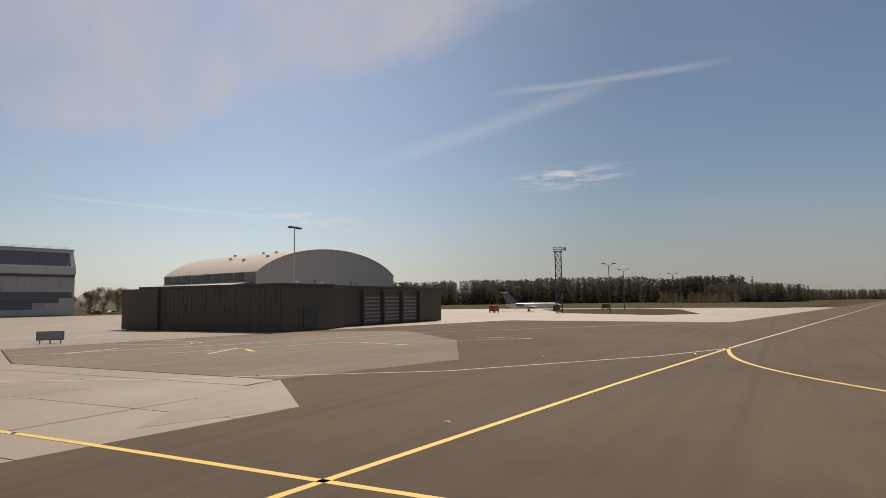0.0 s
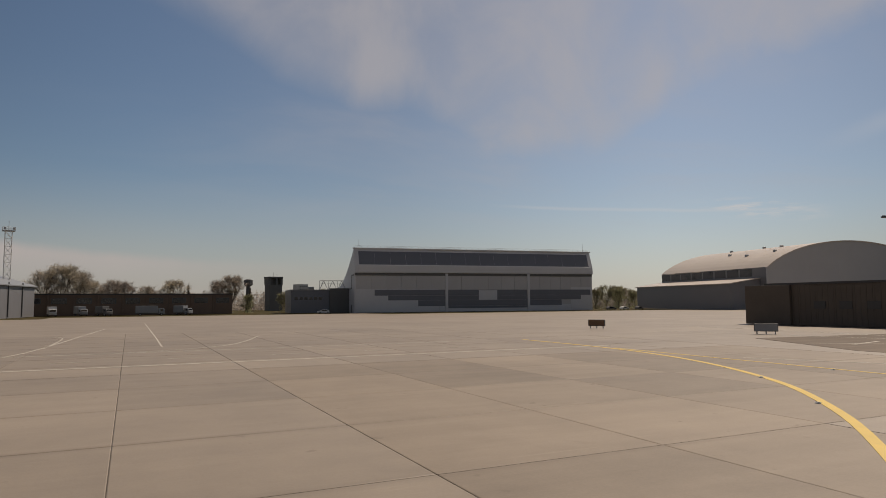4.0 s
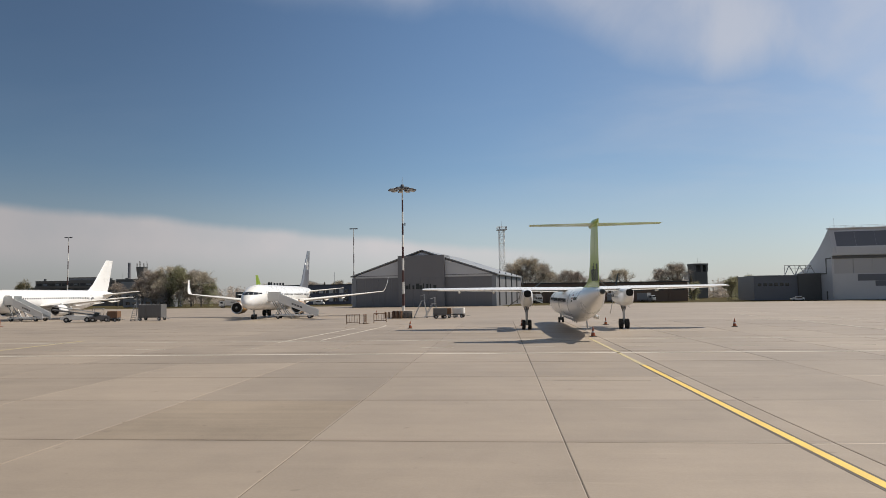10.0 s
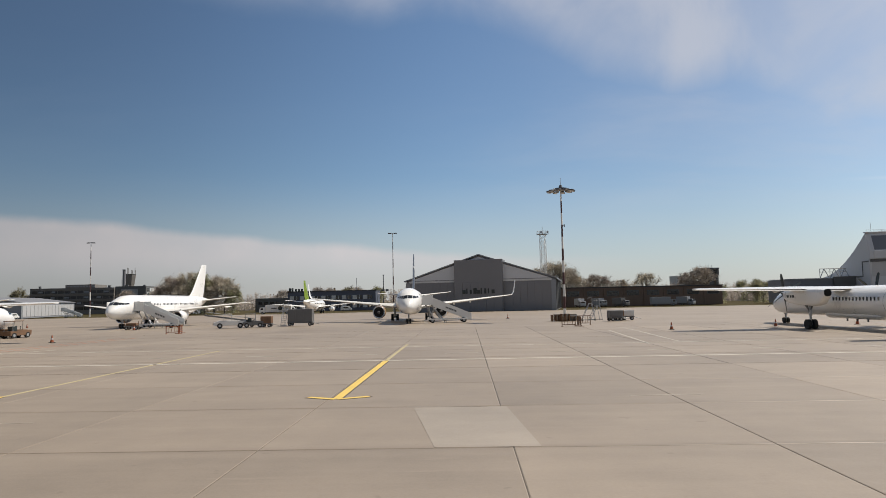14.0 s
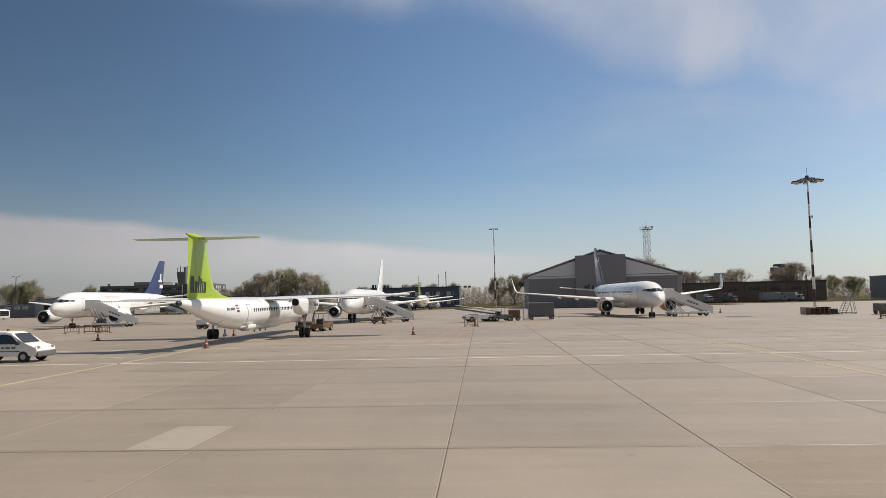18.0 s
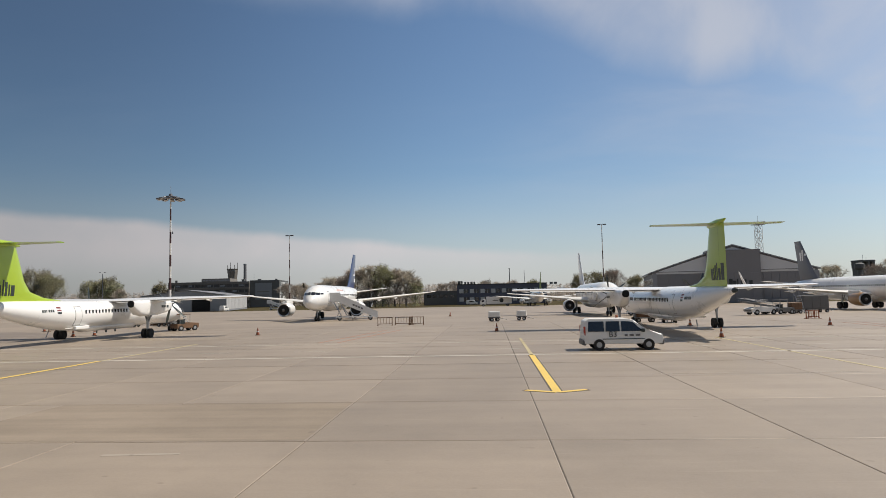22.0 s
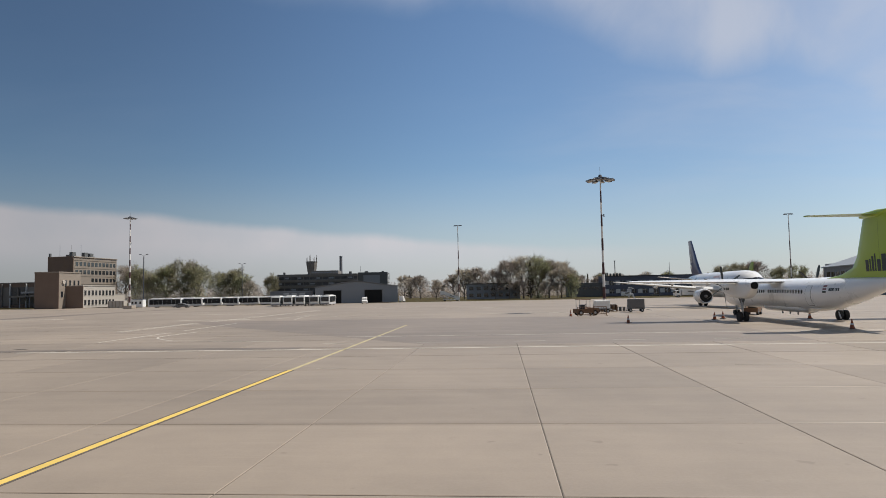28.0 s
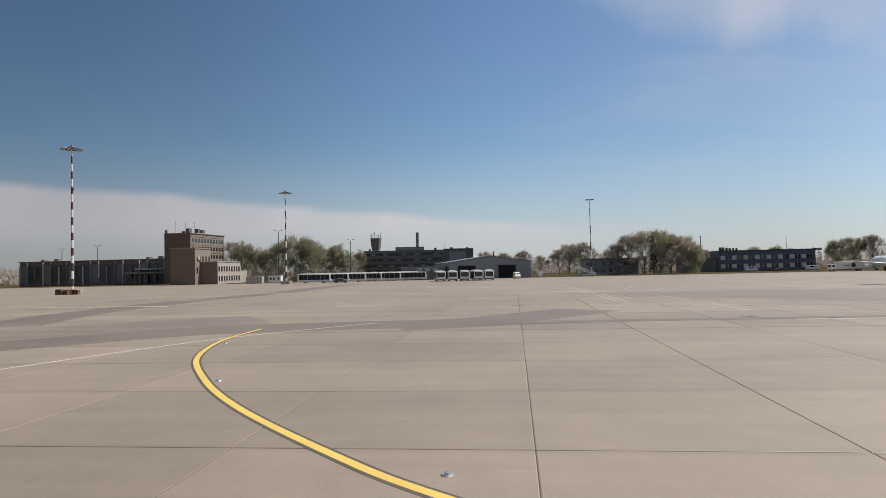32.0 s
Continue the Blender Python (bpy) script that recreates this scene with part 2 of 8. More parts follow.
def pavement_mat(name, color, dark, per_object=0.0, island=0.0, streak=0.5, rough=0.56, spec=0.75):
    """Concrete or asphalt with stains, tyre streaks along the taxi line and a fine grain."""
    m = bpy.data.materials.new(name)
    m.use_nodes = True
    t = m.node_tree
    b = t.nodes["Principled BSDF"]
    geo = t.nodes.new("ShaderNodeNewGeometry")
    pos = geo.outputs["Position"]
    broad = node(t, "ShaderNodeTexNoise", Scale=0.07, Detail=6.0, Roughness=0.62, Distortion=0.3)
    t.links.new(pos, broad.inputs["Vector"])
    mid = node(t, "ShaderNodeTexNoise", Scale=0.55, Detail=6.0, Roughness=0.7)
    t.links.new(pos, mid.inputs["Vector"])
    grain = node(t, "ShaderNodeTexNoise", Scale=14.0, Detail=4.0, Roughness=0.7)
    t.links.new(pos, grain.inputs["Vector"])
    along = t.nodes.new("ShaderNodeMapping")
    along.inputs["Scale"].default_value = (0.045, 0.9, 1)
    t.links.new(pos, along.inputs[0])
    lines = node(t, "ShaderNodeTexNoise", Scale=1.0, Detail=5.0, Roughness=0.6)
    t.links.new(along.outputs[0], lines.inputs["Vector"])
    s = math_node(t, "MULTIPLY", math_node(t, "SUBTRACT", broad.outputs["Fac"], 0.5), 0.75)
    s = math_node(t, "ADD", s, math_node(t, "MULTIPLY", math_node(t, "SUBTRACT", mid.outputs["Fac"], 0.5), 0.4))
    s = math_node(t, "ADD", s, math_node(t, "MULTIPLY", math_node(t, "SUBTRACT", grain.outputs["Fac"], 0.5), 0.28))
    s = math_node(t, "ADD", s, math_node(t, "MULTIPLY", math_node(t, "SUBTRACT", lines.outputs["Fac"], 0.5), streak))
    if per_object:
        info = t.nodes.new("ShaderNodeObjectInfo")
        s = math_node(t, "ADD", s, math_node(t, "MULTIPLY", math_node(t, "SUBTRACT", info.outputs["Random"], 0.5), per_object))
    if island:
        s = math_node(t, "ADD", s, math_node(t, "MULTIPLY", math_node(t, "SUBTRACT", geo.outputs["Random Per Island"], 0.5), island))
    hsv = node(t, "ShaderNodeHueSaturation")
    hsv.inputs["Color"].default_value = (*color, 1)
    t.links.new(math_node(t, "ADD", s, 1.0), hsv.inputs["Value"])
    stain = math_node(t, "MULTIPLY", smooth(t, mid.outputs["Fac"], 0.58, 0.78), 0.45)
    # grime gathered along the long joints, pale scuffs drawn out along the taxi line, small oil spots
    split = t.nodes.new("ShaderNodeSeparateXYZ")
    t.links.new(pos, split.inputs[0])
    gap = math_node(t, "PINGPONG", math_node(t, "SUBTRACT", split.outputs[1], 3.08), 2.8675)
    grime = math_node(t, "MULTIPLY", smooth(t, gap, 0.02, 0.38, 1.0, 0.0), smooth(t, lines.outputs["Fac"], 0.42, 0.62))
    stain = math_node(t, "MAXIMUM", stain, math_node(t, "MULTIPLY", grime, 0.55))
    spot = node(t, "ShaderNodeTexNoise", Scale=1.7, Detail=2.0, Roughness=0.5)
    t.links.new(pos, spot.inputs["Vector"])
    stain = math_node(t, "MAXIMUM", stain, math_node(t, "MULTIPLY", smooth(t, spot.outputs["Fac"], 0.70, 0.76), 0.6))
    c = mix_color(t, stain, hsv.outputs[0], dark)
    drawn = t.nodes.new("ShaderNodeMapping")
    drawn.inputs["Scale"].default_value = (0.22, 2.6, 1)
    t.links.new(pos, drawn.inputs[0])
    scuff = node(t, "ShaderNodeTexNoise", Scale=1.0, Detail=4.0, Roughness=0.65)
    t.links.new(drawn.outputs[0], scuff.inputs["Vector"])
    pale = tuple(min(0.6, v * 1.32) for v in color)
    c = mix_color(t, math_node(t, "MULTIPLY", smooth(t, scuff.outputs["Fac"], 0.60, 0.72), smooth(t, broad.outputs["Fac"], 0.42, 0.6, 0.1, 0.6)), c, pale)
    t.links.new(c, b.inputs["Base Color"])
    b.inputs["Roughness"].default_value = rough
    b.inputs["Specular IOR Level"].default_value = spec
    bp = node(t, "ShaderNodeBump", Strength=0.25, Distance=0.01)
    t.links.new(grain.outputs["Fac"], bp.inputs["Height"])
    t.links.new(bp.outputs[0], b.inputs["Normal"])
    return m


CONCRETE = pavement_mat("apron_concrete", (0.262, 0.214, 0.165), (0.176, 0.140, 0.106), per_object=0.2, streak=0.36)
CONCRETE_FAR = pavement_mat("apron_concrete_field", (0.262, 0.214, 0.165), (0.176, 0.140, 0.106), island=0.15, streak=0.45)
CONCRETE_EDGE = pavement_mat("apron_edge_concrete", (0.258, 0.210, 0.162), (0.172, 0.137, 0.104), per_object=0.24, streak=0.4, rough=0.64, spec=0.55)
PATCH = pavement_mat("patch_concrete", (0.325, 0.278, 0.226), (0.25, 0.21, 0.166), streak=0.25)
ASPHALT = pavement_mat("asphalt", (0.102, 0.077, 0.055), (0.07, 0.052, 0.037), streak=0.6, rough=0.85, spec=0.15)
JOINT = make_mat("joint_bitumen", (0.10, 0.085, 0.068), 0.8, vary=0.4, scale=0.3)
GRASS = make_mat("grass", (0.068, 0.058, 0.028), 0.95, spec=0.05, vary=0.35, scale=0.15, fine=2.0, tint=(0.085, 0.06, 0.032))
YELLOW = make_mat("yellow_line_paint", (0.70, 0.50, 0.12), 0.6, vary=0.16, scale=0.9, fine=9)
WHITE_LINE = make_mat("white_line_paint", (0.52, 0.48, 0.42), 0.65, vary=0.3, scale=0.7, fine=8)
RED_LINE = make_mat("red_line_paint", (0.36, 0.205, 0.15), 0.7, vary=0.2)
DARK_EDGE = make_mat("dark_line_border", (0.10, 0.085, 0.07), 0.7, vary=0.25)

WHITE = make_mat("aircraft_white_paint", (0.80, 0.80, 0.79), 0.28, vary=0.04, scale=0.5, fine=3, coat=0.35)
WHITE_DULL = make_mat("dull_white_paint", (0.72, 0.72, 0.70), 0.5, vary=0.07)
LIME = make_mat("lime_green_paint", (0.34, 0.47, 0.03), 0.34, vary=0.05, coat=0.3)
LIME_DARK = make_mat("darker_green_paint", (0.215, 0.33, 0.024), 0.32, vary=0.05, coat=0.3)
TAIL_GREY = make_mat("grey_tail_paint", (0.13, 0.137, 0.16), 0.32, vary=0.05, coat=0.3)
TAIL_BLUE = make_mat("blue_tail_paint", (0.03, 0.045, 0.13), 0.3, vary=0.05, coat=0.3)
# lime tail paint darkened, the fin's shade put into the colour
LIME_SHADED = make_mat("shaded_lime_tail_paint", (0.20, 0.30, 0.03), 0.35, vary=0.05, coat=0.2)
GOLD = make_mat("golden_engine_paint", (0.36, 0.21, 0.09), 0.3, vary=0.06, coat=0.3)
BARE = make_mat("bare_metal", (0.62, 0.62, 0.62), 0.28, metal=0.9, vary=0.06)
STEEL = make_mat("galvanised_steel", (0.40, 0.41, 0.42), 0.5, metal=0.6, vary=0.12, fine=20)
RED_DARK = make_mat("dark_red_paint", (0.18, 0.03, 0.035), 0.5)
RED_PALE = make_mat("pale_red_letter_paint", (0.58, 0.32, 0.27), 0.5)
DARK = make_mat("dark_letter_paint", (0.025, 0.035, 0.035), 0.45)
GLASS = make_mat("dark_window_glass", (0.018, 0.022, 0.028), 0.08, vary=0.1, spec=0.8)
RUBBER = make_mat("tyre_rubber", (0.022, 0.021, 0.02), 0.85, vary=0.2)
# flat black painted where openings would be in shade
BLACK = make_mat("opening_shade_black", (0.01, 0.01, 0.01), 0.9)
ORANGE = make_mat("orange_plastic", (0.26, 0.07, 0.025), 0.55, vary=0.15)
RED = make_mat("red_paint", (0.40, 0.05, 0.03), 0.5, vary=0.15)
MAST_HEAD = make_mat("mast_head_grey", (0.10, 0.105, 0.12), 0.5, metal=0.2, vary=0.15)
MAST_DARK = make_mat("mast_dark_paint", (0.07, 0.03, 0.028), 0.5, vary=0.15)
MAST_WHITE = make_mat("mast_white_paint", (0.70, 0.69, 0.66), 0.5, vary=0.12)
KIT_GREY = make_mat("grey_equipment_paint", (0.13, 0.13, 0.13), 0.55, vary=0.2)
KIT_BROWN = make_mat("rusty_brown_steel", (0.16, 0.09, 0.05), 0.7, vary=0.3)
KIT_YELLOW = make_mat("yellow_equipment_paint", (0.36, 0.25, 0.06), 0.5, vary=0.2)
HANGAR_GREY = make_mat("grey_sheet_cladding", (0.19, 0.192, 0.205), 0.5, vary=0.07, scale=0.1, fine=3)
HANGAR_GREY_LIGHT = make_mat("light_grey_sheet_cladding", (0.245, 0.262, 0.285), 0.5, vary=0.08, scale=0.1)
HANGAR_WHITE = make_mat("pale_blue_cladding", (0.56, 0.575, 0.60), 0.45, vary=0.07, scale=0.1)
HANGAR_BLUE = make_mat("dark_blue_cladding", (0.15, 0.162, 0.19), 0.45, vary=0.1, scale=0.1)
HANGAR_MID = make_mat("mid_grey_door_cladding", (0.47, 0.475, 0.485), 0.5, vary=0.08, scale=0.1)
ROOF_GREY = make_mat("pale_roof_sheet", (0.60, 0.53, 0.46), 0.42, vary=0.12, scale=0.08)
TIMBER_BLACK = make_mat("black_timber_cladding", (0.10, 0.083, 0.068), 0.75, vary=0.35, scale=0.4, fine=6, bump=0.3)
BLACK_METAL = make_mat("black_shutter_metal", (0.06, 0.06, 0.062), 0.45, metal=0.3, vary=0.2)
BRICK_BROWN = make_mat("brown_brick", (0.16, 0.115, 0.088), 0.8, vary=0.18, scale=0.3, fine=5, bump=0.2)
STONE_TAN = make_mat("pale_tan_render", (0.41, 0.375, 0.33), 0.75, vary=0.12, scale=0.3)
STONE_BROWN = make_mat("brown_render", (0.235, 0.20, 0.165), 0.8, vary=0.14, scale=0.3)
HAZY_WALL = make_mat("mottled_grey_panel", (0.185, 0.173, 0.16), 0.7, vary=0.18, scale=0.15, fine=3)
TINTED = make_mat("tinted_bus_glass", (0.02, 0.021, 0.023), 0.3, vary=0.2, spec=0.2)
PALE_YELLOW = make_mat("faded_yellow_paint", (0.44, 0.375, 0.22), 0.65, vary=0.25, scale=0.8, fine=9)
DULL_GLASS = make_mat("dull_tinted_glass", (0.06, 0.06, 0.062), 0.3, vary=0.3, scale=0.12)
DARK_WALL = make_mat("dark_grey_wall", (0.11, 0.115, 0.115), 0.6, vary=0.2, scale=0.2)
BLUE_WALL = make_mat("navy_panel_wall", (0.088, 0.10, 0.14), 0.55, vary=0.15, scale=0.2)
PALE_WALL = make_mat("pale_panel", (0.55, 0.56, 0.56), 0.6, vary=0.1)
BARK = make_mat("bark", (0.20, 0.175, 0.15), 0.9, vary=0.3, fine=6)


def leaf_mat(name, color, through):
    """Thin leaves and twigs: light passes through them in part; each leaf a little different."""
    m = bpy.data.materials.new(name)
    m.use_nodes = True
    t = m.node_tree
    t.nodes.clear()
    geo = t.nodes.new("ShaderNodeNewGeometry")
    info = t.nodes.new("ShaderNodeObjectInfo")
    broad = node(t, "ShaderNodeTexNoise", Scale=0.25, Detail=3.0)
    t.links.new(geo.outputs["Position"], broad.inputs["Vector"])
    v = math_node(t, "ADD", math_node(t, "MULTIPLY", geo.outputs["Random Per Island"], 0.45), math_node(t, "MULTIPLY", broad.outputs["Fac"], 0.6))
    v = math_node(t, "ADD", math_node(t, "ADD", v, math_node(t, "MULTIPLY", info.outputs["Random"], 0.3)), 0.35)
    hsv = node(t, "ShaderNodeHueSaturation")
    hsv.inputs["Color"].default_value = (*color, 1)
    t.links.new(v, hsv.inputs["Value"])
    t.links.new(math_node(t, "ADD", math_node(t, "MULTIPLY", info.outputs["Random"], 0.04), 0.48), hsv.inputs["Hue"])
    front, back, mix = t.nodes.new("ShaderNodeBsdfDiffuse"), t.nodes.new("ShaderNodeBsdfTranslucent"), t.nodes.new("ShaderNodeMixShader")
    mix.inputs[0].default_value = through
    out = t.nodes.new("ShaderNodeOutputMaterial")
    for s in (front, back):
        t.links.new(hsv.outputs[0], s.inputs["Color"])
    t.links.new(front.outputs[0], mix.inputs[1]), t.links.new(back.outputs[0], mix.inputs[2])
    t.links.new(mix.outputs[0], out.inputs[0])
    return m


LEAF = leaf_mat("young_leaves", (0.38, 0.375, 0.225), 0.5)
EDGE_LEAF = leaf_mat("brown_young_growth", (0.21, 0.185, 0.125), 0.3)
LEAF_DULL = leaf_mat("budding_twigs", (0.56, 0.51, 0.45), 0.4)
NEEDLE = leaf_mat("pine_needles", (0.135, 0.125, 0.095), 0.25)

# ---------------------------------------------------------------- mesh helpers


def part(name, bm, material, parent=None, label="", smooth_faces=False, kind=""):
    me = bpy.data.meshes.new(name)
    bmesh.ops.recalc_face_normals(bm, faces=bm.faces)
    if smooth_faces:
        for f in bm.faces:
            f.smooth = True
        for e in bm.edges:
            if len(e.link_faces) == 2 and e.calc_face_angle(0) > 0.7:
                e.smooth = False
    bm.to_mesh(me)
    bm.free()
    for one in material if isinstance(material, (list, tuple)) else [material]:
        me.materials.append(one)
    ob = new(name, me)
    if parent:
        ob.parent = parent
    if label or kind:
        tagged(ob, label, kind=kind)
    return ob


def thing(name, m, label, category, group=""):
    ob = new(name)
    ob.empty_display_size = 0.5
    ob.matrix_basis = m
    return tagged(ob, label, category, group)


def box(bm, x0, x1, y0, y1, z0, z1, bevel=0.0):
    vs = bmesh.ops.create_cube(bm, size=1.0)["verts"]
    for v in vs:
        v.co = Vector(((x0 + x1) / 2 + v.co.x * (x1 - x0), (y0 + y1) / 2 + v.co.y * (y1 - y0), (z0 + z1) / 2 + v.co.z * (z1 - z0)))
    if bevel:
        edges = list({e for v in vs for e in v.link_edges})
        bmesh.ops.bevel(bm, geom=edges, offset=bevel, segments=2, affect="EDGES", profile=0.5)
    return bm


def boxes(*rows, bevel=0.0):
    bm = bmesh.new()
    for r in rows:
        box(bm, *r, bevel=bevel)
    return bm


def rod(bm, a, b, r0, r1=None, seg=8, caps=True):
    a, b = Vector(a), Vector(b)
    r1 = r0 if r1 is None else r1
    q = (b - a).to_track_quat("Z", "Y")
    rings = []
    for p, r in ((a, r0), (b, r1)):
        rings.append([bm.verts.new(p + q @ Vector((r * math.cos(2 * math.pi * k / seg), r * math.sin(2 * math.pi * k / seg), 0))) for k in range(seg)])
    for k in range(seg):
        bm.faces.new((rings[0][k], rings[0][(k + 1) % seg], rings[1][(k + 1) % seg], rings[1][k]))
    if caps:
        bm.faces.new(rings[0][::-1]), bm.faces.new(rings[1])
    return bm


def rods(*rows, seg=8):
    bm = bmesh.new()
    for r in rows:
        rod(bm, *r, seg=seg)
    return bm


def loft(bm, rings, caps=True):
    made = [[bm.verts.new(p) for p in ring] for ring in rings]
    n = len(made[0])
    for a, b in zip(made, made[1:]):
        for k in range(n):
            bm.faces.new((a[k], a[(k + 1) % n], b[(k + 1) % n], b[k]))
    if caps:
        bm.faces.new(made[0][::-1]), bm.faces.new(made[-1])
    return bm


def tube(profile, seg=28, axis="y", squash=1.0):
    """A body along y: rows of (y, z centre, radius[, x centre])."""
    bm = bmesh.new()
    rings = []
    for y, zc, r, *xc in profile:
        x0 = xc[0] if xc else 0.0
        rings.append([(x0 + r * squash * math.sin(2 * math.pi * k / seg), y, zc + r * math.cos(2 * math.pi * k / seg)) for k in range(seg)])
    return loft(bm, rings)


def foil(y_le, chord, thick, z, n=7):
    """Points of an airfoil section in the y-z plane, leading edge forward (+y)."""
    pts = []
    for k in range(n + 1):
        c = 0.5 * (1 - math.cos(math.pi * k / n))
        h = 5 * thick * (0.2969 * math.sqrt(c) - 0.126 * c - 0.3516 * c * c + 0.2843 * c ** 3 - 0.1015 * c ** 4) * chord
        pts.append((y_le - c * chord, z + h * 1.15))
    for k in range(n - 1, 0, -1):
        c = 0.5 * (1 - math.cos(math.pi * k / n))
        h = 5 * thick * (0.2969 * math.sqrt(c) - 0.126 * c - 0.3516 * c * c + 0.2843 * c ** 3 - 0.1015 * c ** 4) * chord
        pts.append((y_le - c * chord, z - h * 0.75))
    return pts


def wing_mesh(stations):
    """Stations of (x, leading-edge y, z, chord, thickness)."""
    bm = bmesh.new()
    return loft(bm, [[(x, y, z) for y, z in foil(le, ch, th, zz)] for x, le, zz, ch, th in stations])


def fin_mesh(stations):
    """Stations of (z, leading-edge y, chord, thickness); the fin stands on the centre line."""
    bm = bmesh.new()
    rings = []
    for z, le, ch, th in stations:
        rings.append([(h, y, z) for y, h in foil(le, ch, th, 0.0)])
    return loft(bm, rings)


def prism(bm, outline, y0, y1):
    """Outline of (x, z) pushed along y."""
    return loft(bm, [[(x, y0, z) for x, z in outline], [(x, y1, z) for x, z in outline]])


def slab_poly(bm, outline, z0, z1):
    return loft(bm, [[(x, y, z0) for x, y in outline], [(x, y, z1) for x, y in outline]])


def ground_z(y):
    return -0.0043 * min(max(y - 80.0, 0.0), 380.0)


def on_ground(x, y, rz=0.0):
    return pose(x, y, ground_z(y), 0, 0, rz)


def wheel(parent, x, y, r, w, name="wheel"):
    bm = rods(((x - w / 2, y, r), (x + w / 2, y, r), r), seg=20)
    bmesh.ops.bevel(bm, geom=[e for e in bm.edges if len(e.link_faces) == 2 and e.calc_face_angle(0) > 1], offset=r * 0.18, segments=2, affect="EDGES")
    tyre = part(name, bm, RUBBER, parent, smooth_faces=True)
    part("rim", rods(((x - w / 2 - 0.01, y, r), (x + w / 2 + 0.01, y, r), r * 0.52), seg=14), STEEL, tyre)
    return tyre

# ---------------------------------------------------------------- ground


def sheet(bm, x0, x1, ys, dz):
    xs = [x0 + (x1 - x0) * k / 24 for k in range(25)]
    grid = [[bm.verts.new((x, y, ground_z(y) + dz)) for x in xs] for y in ys]
    for a, b in zip(grid, grid[1:]):
        for k in range(24):
            bm.faces.new((a[k], a[k + 1], b[k + 1], b[k]))
    return bm


ground = part("ground", sheet(bmesh.new(), -4600, 4600, [-4600, -300, 0, 80, 150, 230, 320, 460, 900, 4600], -0.14), GRASS)
tagged(ground, "dry spring grass and earth reaching to the horizon", "ground", kind="structure")

apron = new("pavement")
tagged(apron, "wide tan concrete aircraft apron laid in square slabs", "pavement", kind="structure")
part("apron_field", sheet(bmesh.new(), -420, 330, [-300, -60, 0, 46], -0.045), CONCRETE_FAR, apron)
part("apron_field", sheet(bmesh.new(), -420, 330, [46.0, 80, 150, 196], -0.045), CONCRETE_FAR, apron, "far apron of worn tan concrete")
part("apron_field", sheet(bmesh.new(), -420, -2.0, [196.0, 236], -0.045), CONCRETE_FAR, apron)
part("apron_field", sheet(bmesh.new(), 60.0, 156, [196.0, 222], -0.045), CONCRETE_FAR, apron)

TAXI = [(96.0, 0.5), (107.0, -0.3), (117.2, -1.5), (122.7, 4.0), (122.9, 24.0), (129.5, 37.0), (158, 34.0), (200, 24.0), (196, -9.0), (900, -118.0), (900, -260), (96, -260)]
road = part("road", slab_poly(bmesh.new(), TAXI, -0.042, 0.004), ASPHALT)
tagged(road, "dark brown worn asphalt taxiway beside the concrete", "taxiway", kind="structure")

strip = part("apron_strip", slab_poly(bmesh.new(), [(120.65, 4.1), (122.6, 4.1), (122.8, 24.0), (129.4, 37.05), (157.6, 34.1), (157.6, 50.0), (120.65, 50.0)], -0.05, 0.002), CONCRETE_FAR)
tagged(strip, "plain concrete strip beside the asphalt", "pavement", kind="structure")

LIGHT_ASPHALT = pavement_mat("pale_asphalt", (0.176, 0.142, 0.112), (0.13, 0.104, 0.08), streak=0.7, rough=0.8, spec=0.25)
worn = part("worn_road", slab_poly(bmesh.new(), [(122.78, 4.2), (122.95, 23.9), (129.5, 36.9), (157.9, 33.9), (164.0, 22.0), (150.0, 9.0), (134.0, 1.0)], -0.03, 0.0052), LIGHT_ASPHALT)
tagged(worn, "paler asphalt before the black building", "taxiway", kind="structure")

STAINED = pavement_mat("stained_concrete", (0.228, 0.186, 0.144), (0.17, 0.134, 0.10), streak=0.5)
for outline in ([(118.2, 3.6), (122.7, 4.05), (117.2, -1.55), (112.6, 0.2)], [(110.9, 14.6), (117.2, 13.2), (117.6, 9.4), (111.6, 10.2)]):
    stain = part("stained_slab", slab_poly(bmesh.new(), outline, -0.02, 0.0055), STAINED)
    tagged(stain, "browner stained slab at the apron's edge", "pavement", kind="structure")
for outline in ([(308.52, 55.06), (253.79, 30.5), (236.84, 7.57), (245.59, 0.14), (297.29, 10.61), (318.66, 26.04)], [(420.53, 2.68), (332.05, -3.46), (319.23, -12.83), (345.33, -25.41), (557.34, -46.09), (557.05, -26.66)]):
    verge = part("verge", slab_poly(bmesh.new(), outline, -0.05, 0.02), GRASS)
    tagged(verge, "strip of dry dark grass between pavements", "grass", kind="structure")

# ---------------------------------------------------------------- buildings


def frame_of(ax, ay, bx, by):
    """Pose whose x axis runs from a to b, and its length; its y axis points back, away from the face."""
    a = math.atan2(by - ay, bx - ax)
    return pose(ax, ay, ground_z(ay), 0, 0, math.degrees(a)), math.hypot(bx - ax, by - ay)


def window_row(parent, x0, x1, count, w, h, z, y, mat_=None, name="window", depth=0.06):
    """Glazed windows, each its own part, set in a face at y that looks towards -y."""
    mesh_ob = None
    for k in range(count):
        x = x0 + (x1 - x0) * (k + 0.5) / count
        if mesh_ob is None:
            bm = boxes((-w / 2, w / 2, -depth, 0.1, -h / 2, h / 2), bevel=0.02)
            mesh_ob = part(name, bm, mat_ or GLASS, parent)
            mesh_ob.location = (x, y, z)
        else:
            o = mesh_ob.copy()
            scene.collection.objects.link(o)
            o.parent, o.location = parent, (x, y, z)


